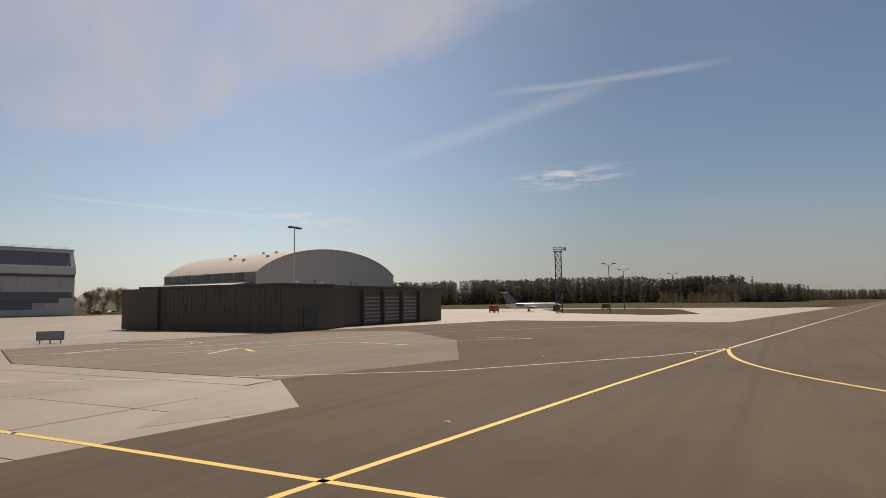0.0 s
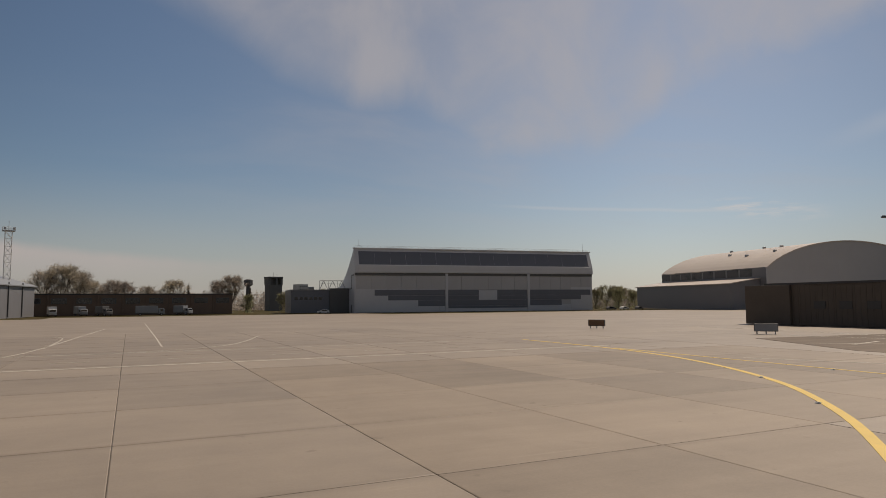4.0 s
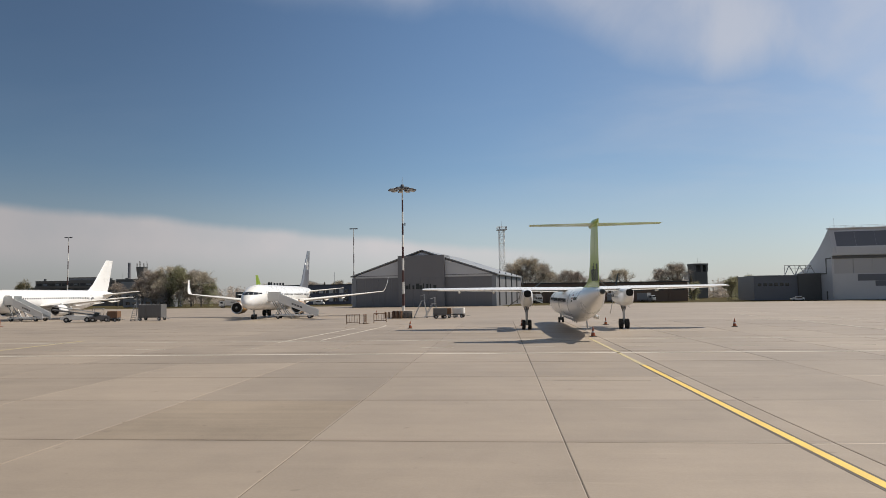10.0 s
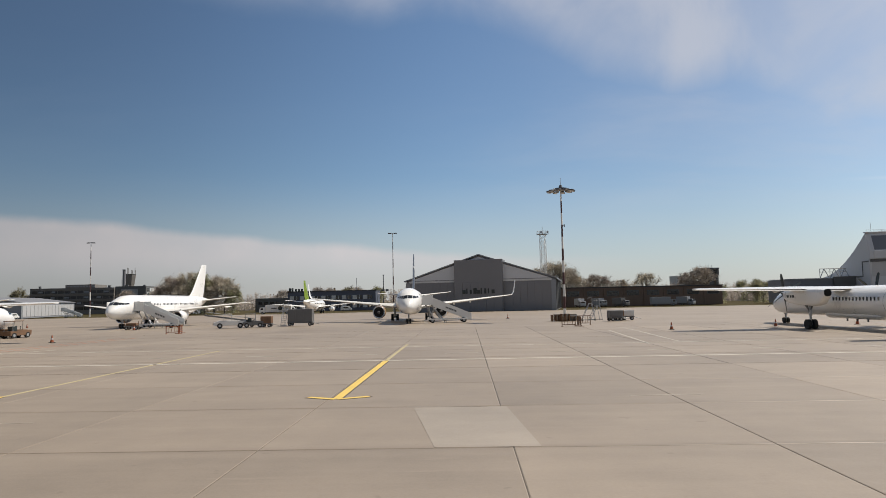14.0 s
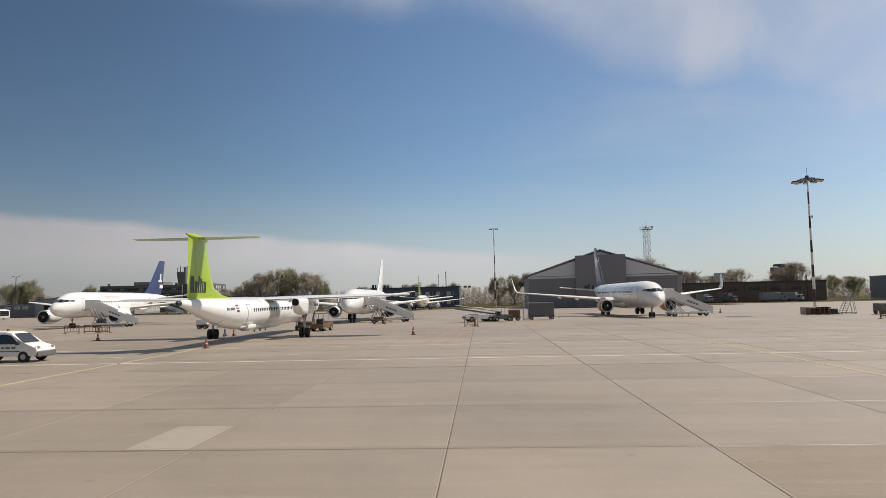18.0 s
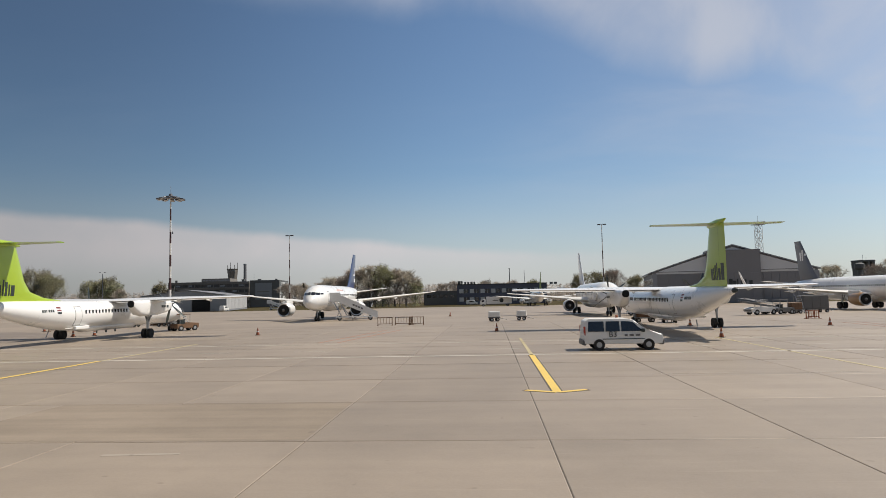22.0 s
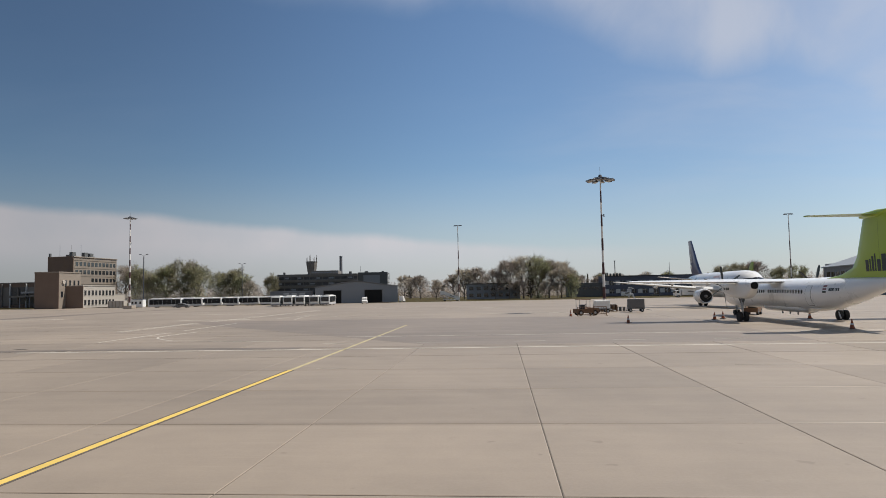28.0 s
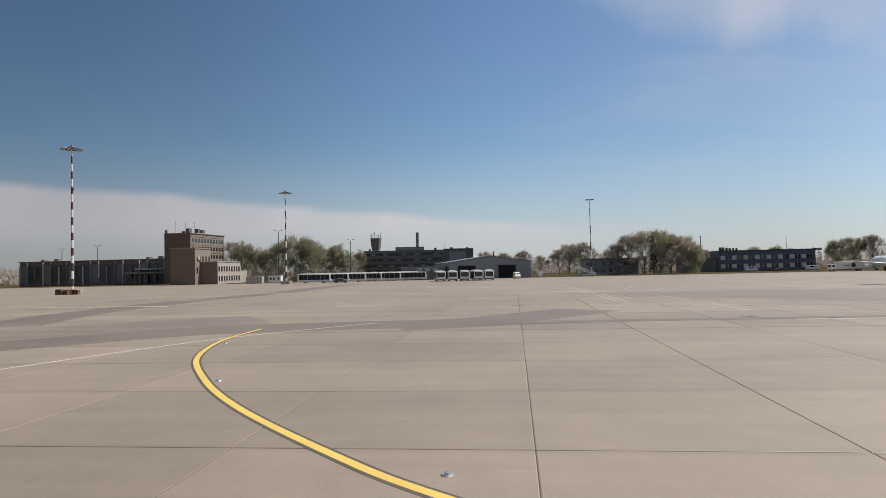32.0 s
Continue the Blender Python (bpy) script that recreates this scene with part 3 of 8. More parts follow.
def gable_hangar():
    m, w = frame_of(-2.77, 207.19, 42.85, 199.23)
    h = thing("hangar", m, "large grey sheet-clad gabled aircraft hangar with a taller door block", "hangar")
    D = 54.0
    eave, apex = 9.6, 17.2
    outline = [(0, -0.2), (w, -0.2), (w, eave), (w / 2, apex), (0, eave)]
    part("wall", prism(bmesh.new(), outline, 0, D), HANGAR_GREY, h)
    bm = bmesh.new()
    for a, b in (((-0.7, eave - 0.1), (w / 2, apex + 0.15)), ((w / 2, apex + 0.15), (w + 0.7, eave - 0.1))):
        loft(bm, [[(a[0], y, a[1]), (b[0], y, b[1]), (b[0], y, b[1] + 0.35), (a[0], y, a[1] + 0.35)] for y in (-0.5, D + 0.5)])
    part("roof", bm, HANGAR_GREY_LIGHT, h, "pale grey ribbed sheet roof")
    # pale triangle of cladding over the doors, door block in the middle
    part("gable_panel", prism(bmesh.new(), [(1.2, eave + 0.25), (w - 1.2, eave + 0.25), (w / 2, apex - 0.4)], -0.06, 0.3), HANGAR_WHITE, h, "pale blue gable cladding")
    part("lintel", boxes((0.9, w - 0.9, -0.14, 0.3, eave - 0.5, eave + 0.05)), PALE_WALL, h, "pale strip over the doors")
    bx0, bx1 = 15.6, 30.6
    blk = prism(bmesh.new(), [(bx0, 0), (bx1, 0), (bx1, 15.9), (bx0, 15.9)], -1.3, 6)
    part("door_block", blk, HANGAR_GREY, h)
    for k in range(6):
        x0 = bx0 + 0.15 + k * (bx1 - bx0 - 0.3) / 6
        part("door_leaf", boxes((x0 + 0.04, x0 + (bx1 - bx0 - 0.3) / 6 - 0.04, -1.42, -1.2, 0.1, 8.9), bevel=0.03), HANGAR_GREY, h)
    for k in range(6):
        x0 = 2.2 + k * 2.2
        part("door_leaf", boxes((x0 + 0.03, x0 + 2.17, -0.12, 0.2, 0.1, 8.6), bevel=0.03), HANGAR_GREY, h)
    for k in range(5):
        x0 = 31.4 + k * 2.2
        part("door_leaf", boxes((x0 + 0.03, x0 + 2.17, -0.12, 0.2, 0.1, 8.6), bevel=0.03), HANGAR_GREY, h)
    for x in (0.45, w - 0.45):
        part("corner_post", boxes((x - 0.7, x + 0.7, -0.2, 0.4, 0, eave - 0.4), bevel=0.05), HANGAR_GREY_LIGHT, h)
    # name on the block as plain dark bars
    for k, (ww, hh) in enumerate(((0.95, 1.2), (0.4, 1.7), (0.6, 1.2), (1.05, 1.75), (0.95, 1.2), (0.4, 1.75), (0.6, 1.6), (0.4, 1.6), (0.95, 1.2))):
        x0 = bx0 + 2.6 + 1.12 * k
        part("sign_bar", boxes((x0, x0 + ww, -1.52, -1.3, 5.4, 5.4 + hh), bevel=0.02), DARK, h)
    # side wall with windows towards the west
    for k in range(9):
        y = 3 + k * 5.4
        part("side_window", boxes((-0.08, 0.1, y, y + 3.6, 6.1, 7.9), bevel=0.03), GLASS, h)
    part("side_strip", boxes((-0.12, 0.05, 0.5, D - 0.5, 5.6, 5.9)), PALE_WALL, h)
    # east flank: downpipes
    for k in range(4):
        part("pipe", rods(((w + 0.2, 6 + 12 * k, 0.1), (w + 0.2, 6 + 12 * k, eave + 1.0), 0.18)), DARK_WALL, h)


def blue_hangar():
    m, w = frame_of(156.2, 232.6, 256.0, 219.8)
    h = thing("hangar", m, "wide pale blue maintenance hangar with stepped dark blue doors", "hangar")
    top, lip = 24.3, 14.9
    # profile front to back: upright doors, leaning fascia, concave roof falling to the rear
    side = [(0, 0), (0, lip), (-0.9, lip + 0.1), (-0.6, lip + 2.9), (1.8, top)]
    for k in range(1, 11):
        a = k / 10
        side.append((1.8 + 42 * a, top - (top - 9.5) * (1 - (1 - a) ** 1.9)))
    side.append((43.8, 0))
    bm = bmesh.new()
    loft(bm, [[(x, y, z) for y, z in side] for x in (0, w)])
    part("wall", bm, HANGAR_WHITE, h, "pale blue-grey cladding")
    part("fascia", boxes((1.2, w - 1.2, -1.0, -0.4, lip + 0.2, lip + 2.9), bevel=0.05), HANGAR_WHITE, h)
    bm = bmesh.new()
    n = 16
    for k in range(n):
        x0, x1 = 1.6 + k * (w - 3.2) / n + 0.03, 1.6 + (k + 1) * (w - 3.2) / n - 0.03
        g = bmesh.new()
        loft(g, [[(x, -0.52, lip + 3.2), (x, 1.35, top - 1.1), (x, 1.55, top - 1.1), (x, -0.3, lip + 3.2)] for x in (x0, x1)])
        part("clerestory_pane", g, HANGAR_BLUE, h)
    bm.free()
    part("ridge_cap", boxes((-0.3, w + 0.3, 1.2, 2.6, top - 0.15, top + 0.25), bevel=0.05), HANGAR_WHITE, h)
    bm = bmesh.new()
    for k in range(41):
        x = 0.4 + k * (w - 0.8) / 40
        rod(bm, (x, 1.9, top + 0.2), (x, 1.9, top + 1.0), 0.035, seg=5)
    for z in (0.55, 1.0):
        rod(bm, (0.4, 1.9, top + z), (w - 0.4, 1.9, top + z), 0.035, seg=5)
    part("roof_rail", bm, STEEL, h)
    for x in (2.0, w - 3):
        part("aerial", rods(((x, 2, top), (x, 2, top + 3.6), 0.05)), STEEL, h)
    # three door bays of sliding leaves with the stepped blue field
    bays = ((0.6, 35.6), (36.6, 70.6), (71.6, w - 0.6))
    for x0, x1 in bays:
        leaves = 6
        for k in range(leaves):
            a, b = x0 + (x1 - x0) * k / leaves + 0.04, x0 + (x1 - x0) * (k + 1) / leaves - 0.04
            part("door_leaf", boxes((a, b, -0.14 - 0.08 * (k % 2), 0.1, 0.15, lip - 0.9), bevel=0.03), HANGAR_MID, h)
    for x in (36.1, 71.1):
        part("door_post", boxes((x - 0.55, x + 0.55, -0.55, 0.2, 0, lip), bevel=0.06), HANGAR_WHITE, h)
    part("lintel", boxes((0.2, w - 0.2, -0.5, 0.1, lip - 0.9, lip), bevel=0.04), DARK_WALL, h)
    # lower pale field and the dark blue steps laid over the leaves
    part("door_panel", boxes((0.4, 33.0, -0.275, -0.2, 0.2, 8.9)), HANGAR_WHITE, h)
    part("door_panel", boxes((90.5, w - 0.6, -0.275, -0.2, 0.2, 9.6)), HANGAR_WHITE, h)
    part("door_panel", boxes((33.2, 90.3, -0.275, -0.2, 0.2, 2.6)), HANGAR_WHITE, h)
    for x0, x1, z0, z1 in ((7.6, 99.5, 6.4, 8.6), (12.8, 95.0, 4.6, 6.35), (24.6, 86.0, 2.3, 4.55), (36.8, 70.6, 1.4, 2.25)):
        for a, b in ((x0, min(x1, 35.5)), (max(x0, 36.7), min(x1, 70.5)), (max(x0, 71.7), x1)):
            if b - a > 0.5:
                part("door_panel", boxes((a, b, -0.36, -0.28, z0, z1)), HANGAR_BLUE, h, "dark blue door panel")
    part("sign_panel", boxes((49.5, 57.3, -0.45, -0.37, 4.6, 8.4)), HANGAR_WHITE, h, "plain pale sign square")
    part("side_door", boxes((-0.06, 0.2, 5.0, 6.2, 0.1, 3.0), bevel=0.03), DARK_WALL, h)
    part("cable_duct", boxes((-0.14, 0.1, 0.6, 5.6, 14.0, 14.4), (-0.14, 0.1, 5.2, 5.6, 9.2, 14.0), (-0.14, 0.1, 5.2, 16, 8.9, 9.3)), DARK_WALL, h)
    annex = thing("annex_building", m @ pose(-22, 12, 0), "low dark blue flat-roofed annex of the hangar", "building")
    part("wall", boxes((0, 22, 0, 26, 0, 8.6), bevel=0.05), HANGAR_BLUE, annex)
    part("wall", boxes((14.5, 21.9, -1.2, 0, 0, 9.4), bevel=0.05), DARK_WALL, annex)
    part("roof_edge", boxes((-0.2, 22, -0.2, 26, 8.6, 8.95)), HANGAR_GREY_LIGHT, annex)
    bm = bmesh.new()
    for x in (11, 14.5, 18):
        rod(bm, (x, 2, 8.9), (x + 1.5, 2, 12.4), 0.14, seg=6)
        rod(bm, (x + 1.5, 2, 12.4), (x + 3.2, 2, 8.9), 0.14, seg=6)
        rod(bm, (x, 2, 8.9), (x, 2, 12.4), 0.1, seg=6)
    rod(bm, (11, 2, 12.4), (20, 2, 12.4), 0.14, seg=6)
    rod(bm, (11, 2, 11.2), (20, 2, 11.2), 0.08, seg=6)
    part("roof_frame", bm, STEEL, annex, "steel truss frame")
    window_row(annex, 1, 12, 6, 1.2, 1.0, 5.6, 0.0)


def arch_hangar():
    cx, cy = 291.5, 163.3
    m, w = frame_of(cx, cy, 367.3, 148.5)
    h = thing("hangar", m, "old arched aircraft hangar with pale sheet roof", "hangar")
    D, spring, top = 68.0, 15.6, 26.0
    arc = []
    n = 24
    for k in range(n + 1):
        a = math.pi * (0.16 + 0.68 * k / n)
        arc.append((w / 2 - w / 2 * math.cos(a) / math.cos(0.16 * math.pi), spring + (top - spring) * (math.sin(a) - math.sin(0.16 * math.pi)) / (1 - math.sin(0.16 * math.pi))))
    part("gable_wall", prism(bmesh.new(), [(0, 0), (w, 0), (w, spring - 0.2)] + [(x, z - 0.15) for x, z in reversed(arc)] + [(0, spring - 0.2)], 0.3, 0.8), HANGAR_MID, h)
    part("gable_wall", prism(bmesh.new(), [(0, 0), (w, 0), (w, spring - 0.2)] + [(x, z - 0.15) for x, z in reversed(arc)] + [(0, spring - 0.2)], D - 0.8, D - 0.3), HANGAR_GREY, h)
    bands = 12
    for j in range(bands):
        bm = bmesh.new()
        y0, y1 = D * j / bands + 0.02, D * (j + 1) / bands - 0.02
        loft(bm, [[(x, y, z) for x, z in arc] + [(x, y, z - 0.4) for x, z in reversed(arc)] for y in (y0, y1)])
        part("roof_band", bm, ROOF_GREY, h)
    part("side_wall", boxes((0, 0.5, 0.8, D - 0.8, 0, spring), bevel=0.05), HANGAR_GREY, h)
    part("side_wall", boxes((w - 0.5, w, 0.8, D - 0.8, 0, spring), bevel=0.05), HANGAR_GREY, h)
    # lean-to along the west side
    part("lean_to", prism(bmesh.new(), [(-13, 0), (0, 0), (0, 11.4), (-13, 9.4)], 4, D), HANGAR_GREY, h)
    part("lean_to_roof", prism(bmesh.new(), [(-13.6, 9.4), (0, 11.5), (0, 11.8), (-13.6, 9.7)], 3.6, D + 0.4), ROOF_GREY, h)
    for k in range(8):
        y = 8 + 7.6 * k
        part("clerestory_window", boxes((-0.08, 0.05, y, y + 6.6, 12.3, 15.2), bevel=0.03), DULL_GLASS, h)
    for y, xk in ((10, 5), (22, 4), (36, 5), (18, 8), (32, 9), (48, 8)):
        x, z = arc[xk]
        part("roof_vent", boxes((x - 0.5, x + 0.5, y, y + 1.1, z - 0.2, z + 0.7), bevel=0.08), STEEL, h)


def black_building():
    m, w = frame_of(157.8, 34.4, 199.6, 33.2)
    b = thing("terminal_building", m @ Matrix.Diagonal((1.09, 1.0, 1.06, 1)), "low black timber-clad service building with shuttered bays", "building")
    part("wall", boxes((0, 38.0, 2.8, 24.3, 0, 4.9), bevel=0.04), TIMBER_BLACK, b)
    part("wall", boxes((0, 8.4, 0, 2.8, 0, 4.9), bevel=0.04), TIMBER_BLACK, b)
    part("wall", boxes((8.4, 12.0, 1.4, 2.8, 0, 4.9), bevel=0.04), TIMBER_BLACK, b)
    part("wing", boxes((-0.4, 12, 20.5, 27.5, 0, 4.9), bevel=0.04), TIMBER_BLACK, b)
    part("roof_edge", boxes((-0.15, 38.2, 2.6, 24.5, 4.9, 5.15), (-0.15, 8.6, -0.15, 2.6, 4.9, 5.15)), BLACK_METAL, b)
    bm0 = boxes((-0.03, 0.03, -0.06, 0.06, 0, 4.8))
    first = part("batten", bm0, TIMBER_BLACK, b)
    first.location = (-0.03, 0.4, 0.05)
    for k in range(1, 34):
        o = first.copy()
        scene.collection.objects.link(o)
        o.parent, o.location = b, (0.012 - 0.012 * ((k * 7) % 3) / 2, 0.4 + 0.6 * k + 0.11 * ((k * 5) % 4), 0.05)
    for k in range(5):
        x = 13.0 + k * 4.6
        shutter = part("shutter", boxes((x, x + 3.6, 2.65, 2.9, 0.2, 4.2), bevel=0.03), BLACK_METAL, b, "dark slatted shutter")
        for j in range(7):
            part("slat", boxes((x + 0.15, x + 3.45, 2.58, 2.7, 0.5 + 0.5 * j, 0.72 + 0.5 * j), bevel=0.02), HANGAR_GREY if k in (1, 2, 3) else BLACK_METAL, shutter)
        part("post", boxes((x - 0.6, x - 0.2, 2.3, 2.8, 0, 4.6), bevel=0.03), TIMBER_BLACK, b)
    part("door", boxes((3.2, 5.6, -0.08, 0.1, 0.05, 2.6), bevel=0.03), BLACK_METAL, b)
    for k in range(3):
        part("window", boxes((-0.08, 0.05, 9 + 3.4 * k, 10.6 + 3.4 * k, 2.0, 2.9), bevel=0.02), BLACK_METAL, b)
    for x, y in ((16, 10), (20, 13), (25, 11), (30, 14)):
        part("roof_vent", rods(((x, y, 4.9), (x, y, 5.9), 0.18), ((x, y, 5.9), (x, y, 6.1), 0.3)), STEEL, b)
    part("roof_lamp", boxes((6, 6.8, 0.2, 0.6, 5.15, 5.35), (2.2, 2.6, 0.2, 0.5, 5.15, 5.35), bevel=0.03), MAST_WHITE, b)


def tall_office():
    m, w = frame_of(-304.1, 273.2, -302.1, 302.7)
    # x runs along the sunlit face; the shaded end face, coloured dark, lies along local y
    b = thing("office_building", m, "six-storey brown office block with rows of square windows", "building")
    H = 22.0
    part("wall", boxes((0, w, 0.0, 12.4, 0, H), bevel=0.05), STONE_BROWN, b)
    # dark brown puts the end wall's shade into its colour
    part("end_wall", boxes((-0.3, 0.0, -0.1, 12.5, 0, H + 0.3), bevel=0.04), BRICK_BROWN, b, "end wall coloured dark for its shade")
    part("parapet", boxes((-0.2, w + 0.2, -0.25, 12.6, H, H + 0.5), bevel=0.05), BRICK_BROWN, b)
    part("roof_edge", boxes((-0.25, w + 0.25, -0.32, -0.25, H + 0.3, H + 0.55)), STONE_TAN, b)
    for z in (19.2, 15.6):
        window_row(b, 0.8, w - 0.5, 11, 1.7, 1.8, z, 0.0)
    for z in (12.0, 8.6, 5.2):
        window_row(b, w * 0.38, w - 0.5, 7, 1.6, 1.7, z, 0.0)
    for z in (20.9, 17.4, 13.8, 10.3, 6.9):
        part("sill_band", boxes((0.1, w, -0.12, 0.05, z - 0.1, z + 0.1)), STONE_BROWN, b)
    for x, y, hh in ((-0.1, 0.5, 2.0), (2.2, 4, 1.0), (6.0, 5, 0.8), (9.6, 2, 2.3), (13.4, 2, 2.1), (17, 4, 0.9)):
        part("roof_plant", boxes((x, x + 2.2, y, y + 1.6, H + 0.4, H + 0.4 + hh), bevel=0.06), DARK_WALL, b)
    part("roof_plant", boxes((-0.2, 0.6, 11.4, 12.2, H + 0.4, H + 2.0), bevel=0.06), DARK_WALL, b)
    for x, y in ((1.5, 8), (6, 6), (8.5, 3)):
        part("aerial", rods(((x, y, H), (x, y, H + 6), 0.07)), STEEL, b)
    mid = thing("stair_block", pose(-289.4, 229.4, ground_z(229)), "three-storey plain brown office wing with a few tall windows", "building")
    part("wall", boxes((0, 9.4, 0.3, 13.0, 0, 13.4), bevel=0.05), STONE_BROWN, mid)
    # shaded end of the wing, shade given by a darker colour
    part("end_wall", boxes((-0.1, 9.5, 0.0, 0.3, 0, 13.5), bevel=0.04), BRICK_BROWN, mid, "end wall coloured dark for its shade")
    part("parapet", boxes((-0.15, 9.6, -0.1, 13.1, 13.4, 13.8), bevel=0.04), STONE_BROWN, mid)
    for k in range(4):
        part("tall_window", boxes((9.32, 9.46, 3.6 + 2.5 * k, 4.6 + 2.5 * k, 8.2, 10.6), bevel=0.03), GLASS, mid)
    part("tall_window", boxes((9.32, 9.46, 1.4, 2.6, 4.2, 6.4), bevel=0.03), GLASS, mid)
    part("wall_light", rods(((9.5, 2.6, 9.9), (9.9, 2.6, 9.9), 0.75), seg=14), STONE_TAN, mid, "round pale plate on the wall")
    low = thing("low_office_building", pose(-280.2, 233.5, ground_z(233)), "two-storey pale tan annex with dark windows", "building")
    part("wall", boxes((0, 7.0, 0.3, 21.2, 0, 8.3), bevel=0.05), STONE_TAN, low)
    # annex end wall in dark brown instead of tan, for its shade
    part("end_wall", boxes((-0.1, 7.1, 0, 0.3, 0, 8.4), bevel=0.04), BRICK_BROWN, low, "end wall coloured dark for its shade")
    part("wall", boxes((0, 6.4, 21.2, 29.0, 0, 5.0), bevel=0.05), STONE_TAN, low)
    part("parapet", boxes((-0.1, 7.15, -0.1, 21.3, 8.3, 8.6), (-0.1, 6.5, 21.3, 29.1, 5.0, 5.25)), STONE_TAN, low)
    for z in (5.7, 2.1):
        for k in range(9):
            win = part("window", boxes((6.93, 7.06, 1.0 + 2.25 * k, 2.2 + 2.25 * k, z - 0.95, z + 0.95), bevel=0.02), GLASS, low)
            part("sill", boxes((6.98, 7.14, 0.95 + 2.25 * k, 2.25 + 2.25 * k, z - 1.07, z - 0.95)), STONE_TAN, win)
    hall = thing("terminal_hall", pose(-398.26, 288.38, ground_z(287), 0, 0, -2), "long dark glazed terminal hall with pale upright fins", "building")
    part("wall", boxes((0, 88, 0, 30, 0, 11.4), bevel=0.05), BRICK_BROWN, hall)
    part("roof_edge", boxes((-0.3, 88.3, -0.3, 30, 11.4, 11.8)), HAZY_WALL, hall)
    for k in range(21):
        x = 0.6 + k * 4.15
        part("pane", boxes((x + 0.2, x + 3.9, -0.08, 0.1, 1.0 + 0.4 * (k % 3), 9.6), bevel=0.02), DULL_GLASS if k % 3 else HAZY_WALL, hall)
        top = 11.2 - 2.2 * ((k * 5) % 3 == 1)
        part("fin", boxes((x - 0.17, x + 0.17, -0.9, 0.0, 0.2 + 3.0 * ((k * 7) % 4 == 2), top), bevel=0.03), PALE_WALL if (k * 7) % 5 < 2 else HANGAR_GREY_LIGHT if k % 2 else HAZY_WALL, hall)
    part("canopy", boxes((58, 84, -6, 0, 4.8, 5.6), bevel=0.05), HAZY_WALL, hall)
    part("canopy", boxes((62, 78, -3, 0, 6.6, 7.4), bevel=0.05), HANGAR_GREY_LIGHT, hall)
    for k in range(6):
        part("canopy_post", rods(((59 + 4.8 * k, -5.6, 0), (59 + 4.8 * k, -5.6, 4.8), 0.2)), HANGAR_GREY_LIGHT, hall)
    for x, ww in ((9, 1.6), (16, 2.2), (64, 1.4), (70, 2.4), (76, 5.0)):
        part("roof_unit", boxes((x, x + ww, 3, 6, 11.4, 12.4 + 0.25 * ww), bevel=0.06), PALE_WALL if ww > 4 else HAZY_WALL, hall)
    far = thing("terminal_hall", pose(-459.74, 250.86, ground_z(250), 0, 0, 2), "dark flat-roofed terminal wing", "building")
    part("wall", boxes((0, 60, 0, 25, 0, 10.5), bevel=0.05), BRICK_BROWN, far)
    window_row(far, 1, 59, 12, 3.6, 2.2, 8.5, 0.0)
    hut = thing("portable_cabin", pose(-251.2, 228.0, ground_z(228), 0, 0, 3), "white portable cabin with small windows beside the buses", "cabin")
    part("wall", boxes((0, 4.6, 0, 2.6, 0.15, 2.75), bevel=0.05), WHITE_DULL, hut)
    part("roof_edge", boxes((-0.1, 4.7, -0.1, 2.7, 2.75, 2.9), bevel=0.03), HANGAR_GREY_LIGHT, hut)
    for x in (0.5, 1.7, 3.4):
        part("window", boxes((x, x + 0.7, -0.05, 0.05, 1.2, 2.1), bevel=0.02), GLASS, hut)
    part("base", boxes((0.2, 4.4, 0.2, 2.4, 0, 0.15)), KIT_GREY, hut)
    bin_ = thing("storage_container", pose(-259.5, 227.5, ground_z(227), 0, 0, 2), "tan steel storage container near the annex", "container")
    part("body", boxes((0, 6.0, 0, 2.4, 0.1, 2.5), bevel=0.04), STONE_TAN, bin_)
    for k in range(5):
        part("rib", boxes((0.3 + 1.3 * k, 0.5 + 1.3 * k, -0.06, 0.0, 0.2, 2.4)), STONE_BROWN, bin_)
    part("base", boxes((0.1, 5.9, 0.1, 2.3, 0, 0.1)), KIT_GREY, bin_)


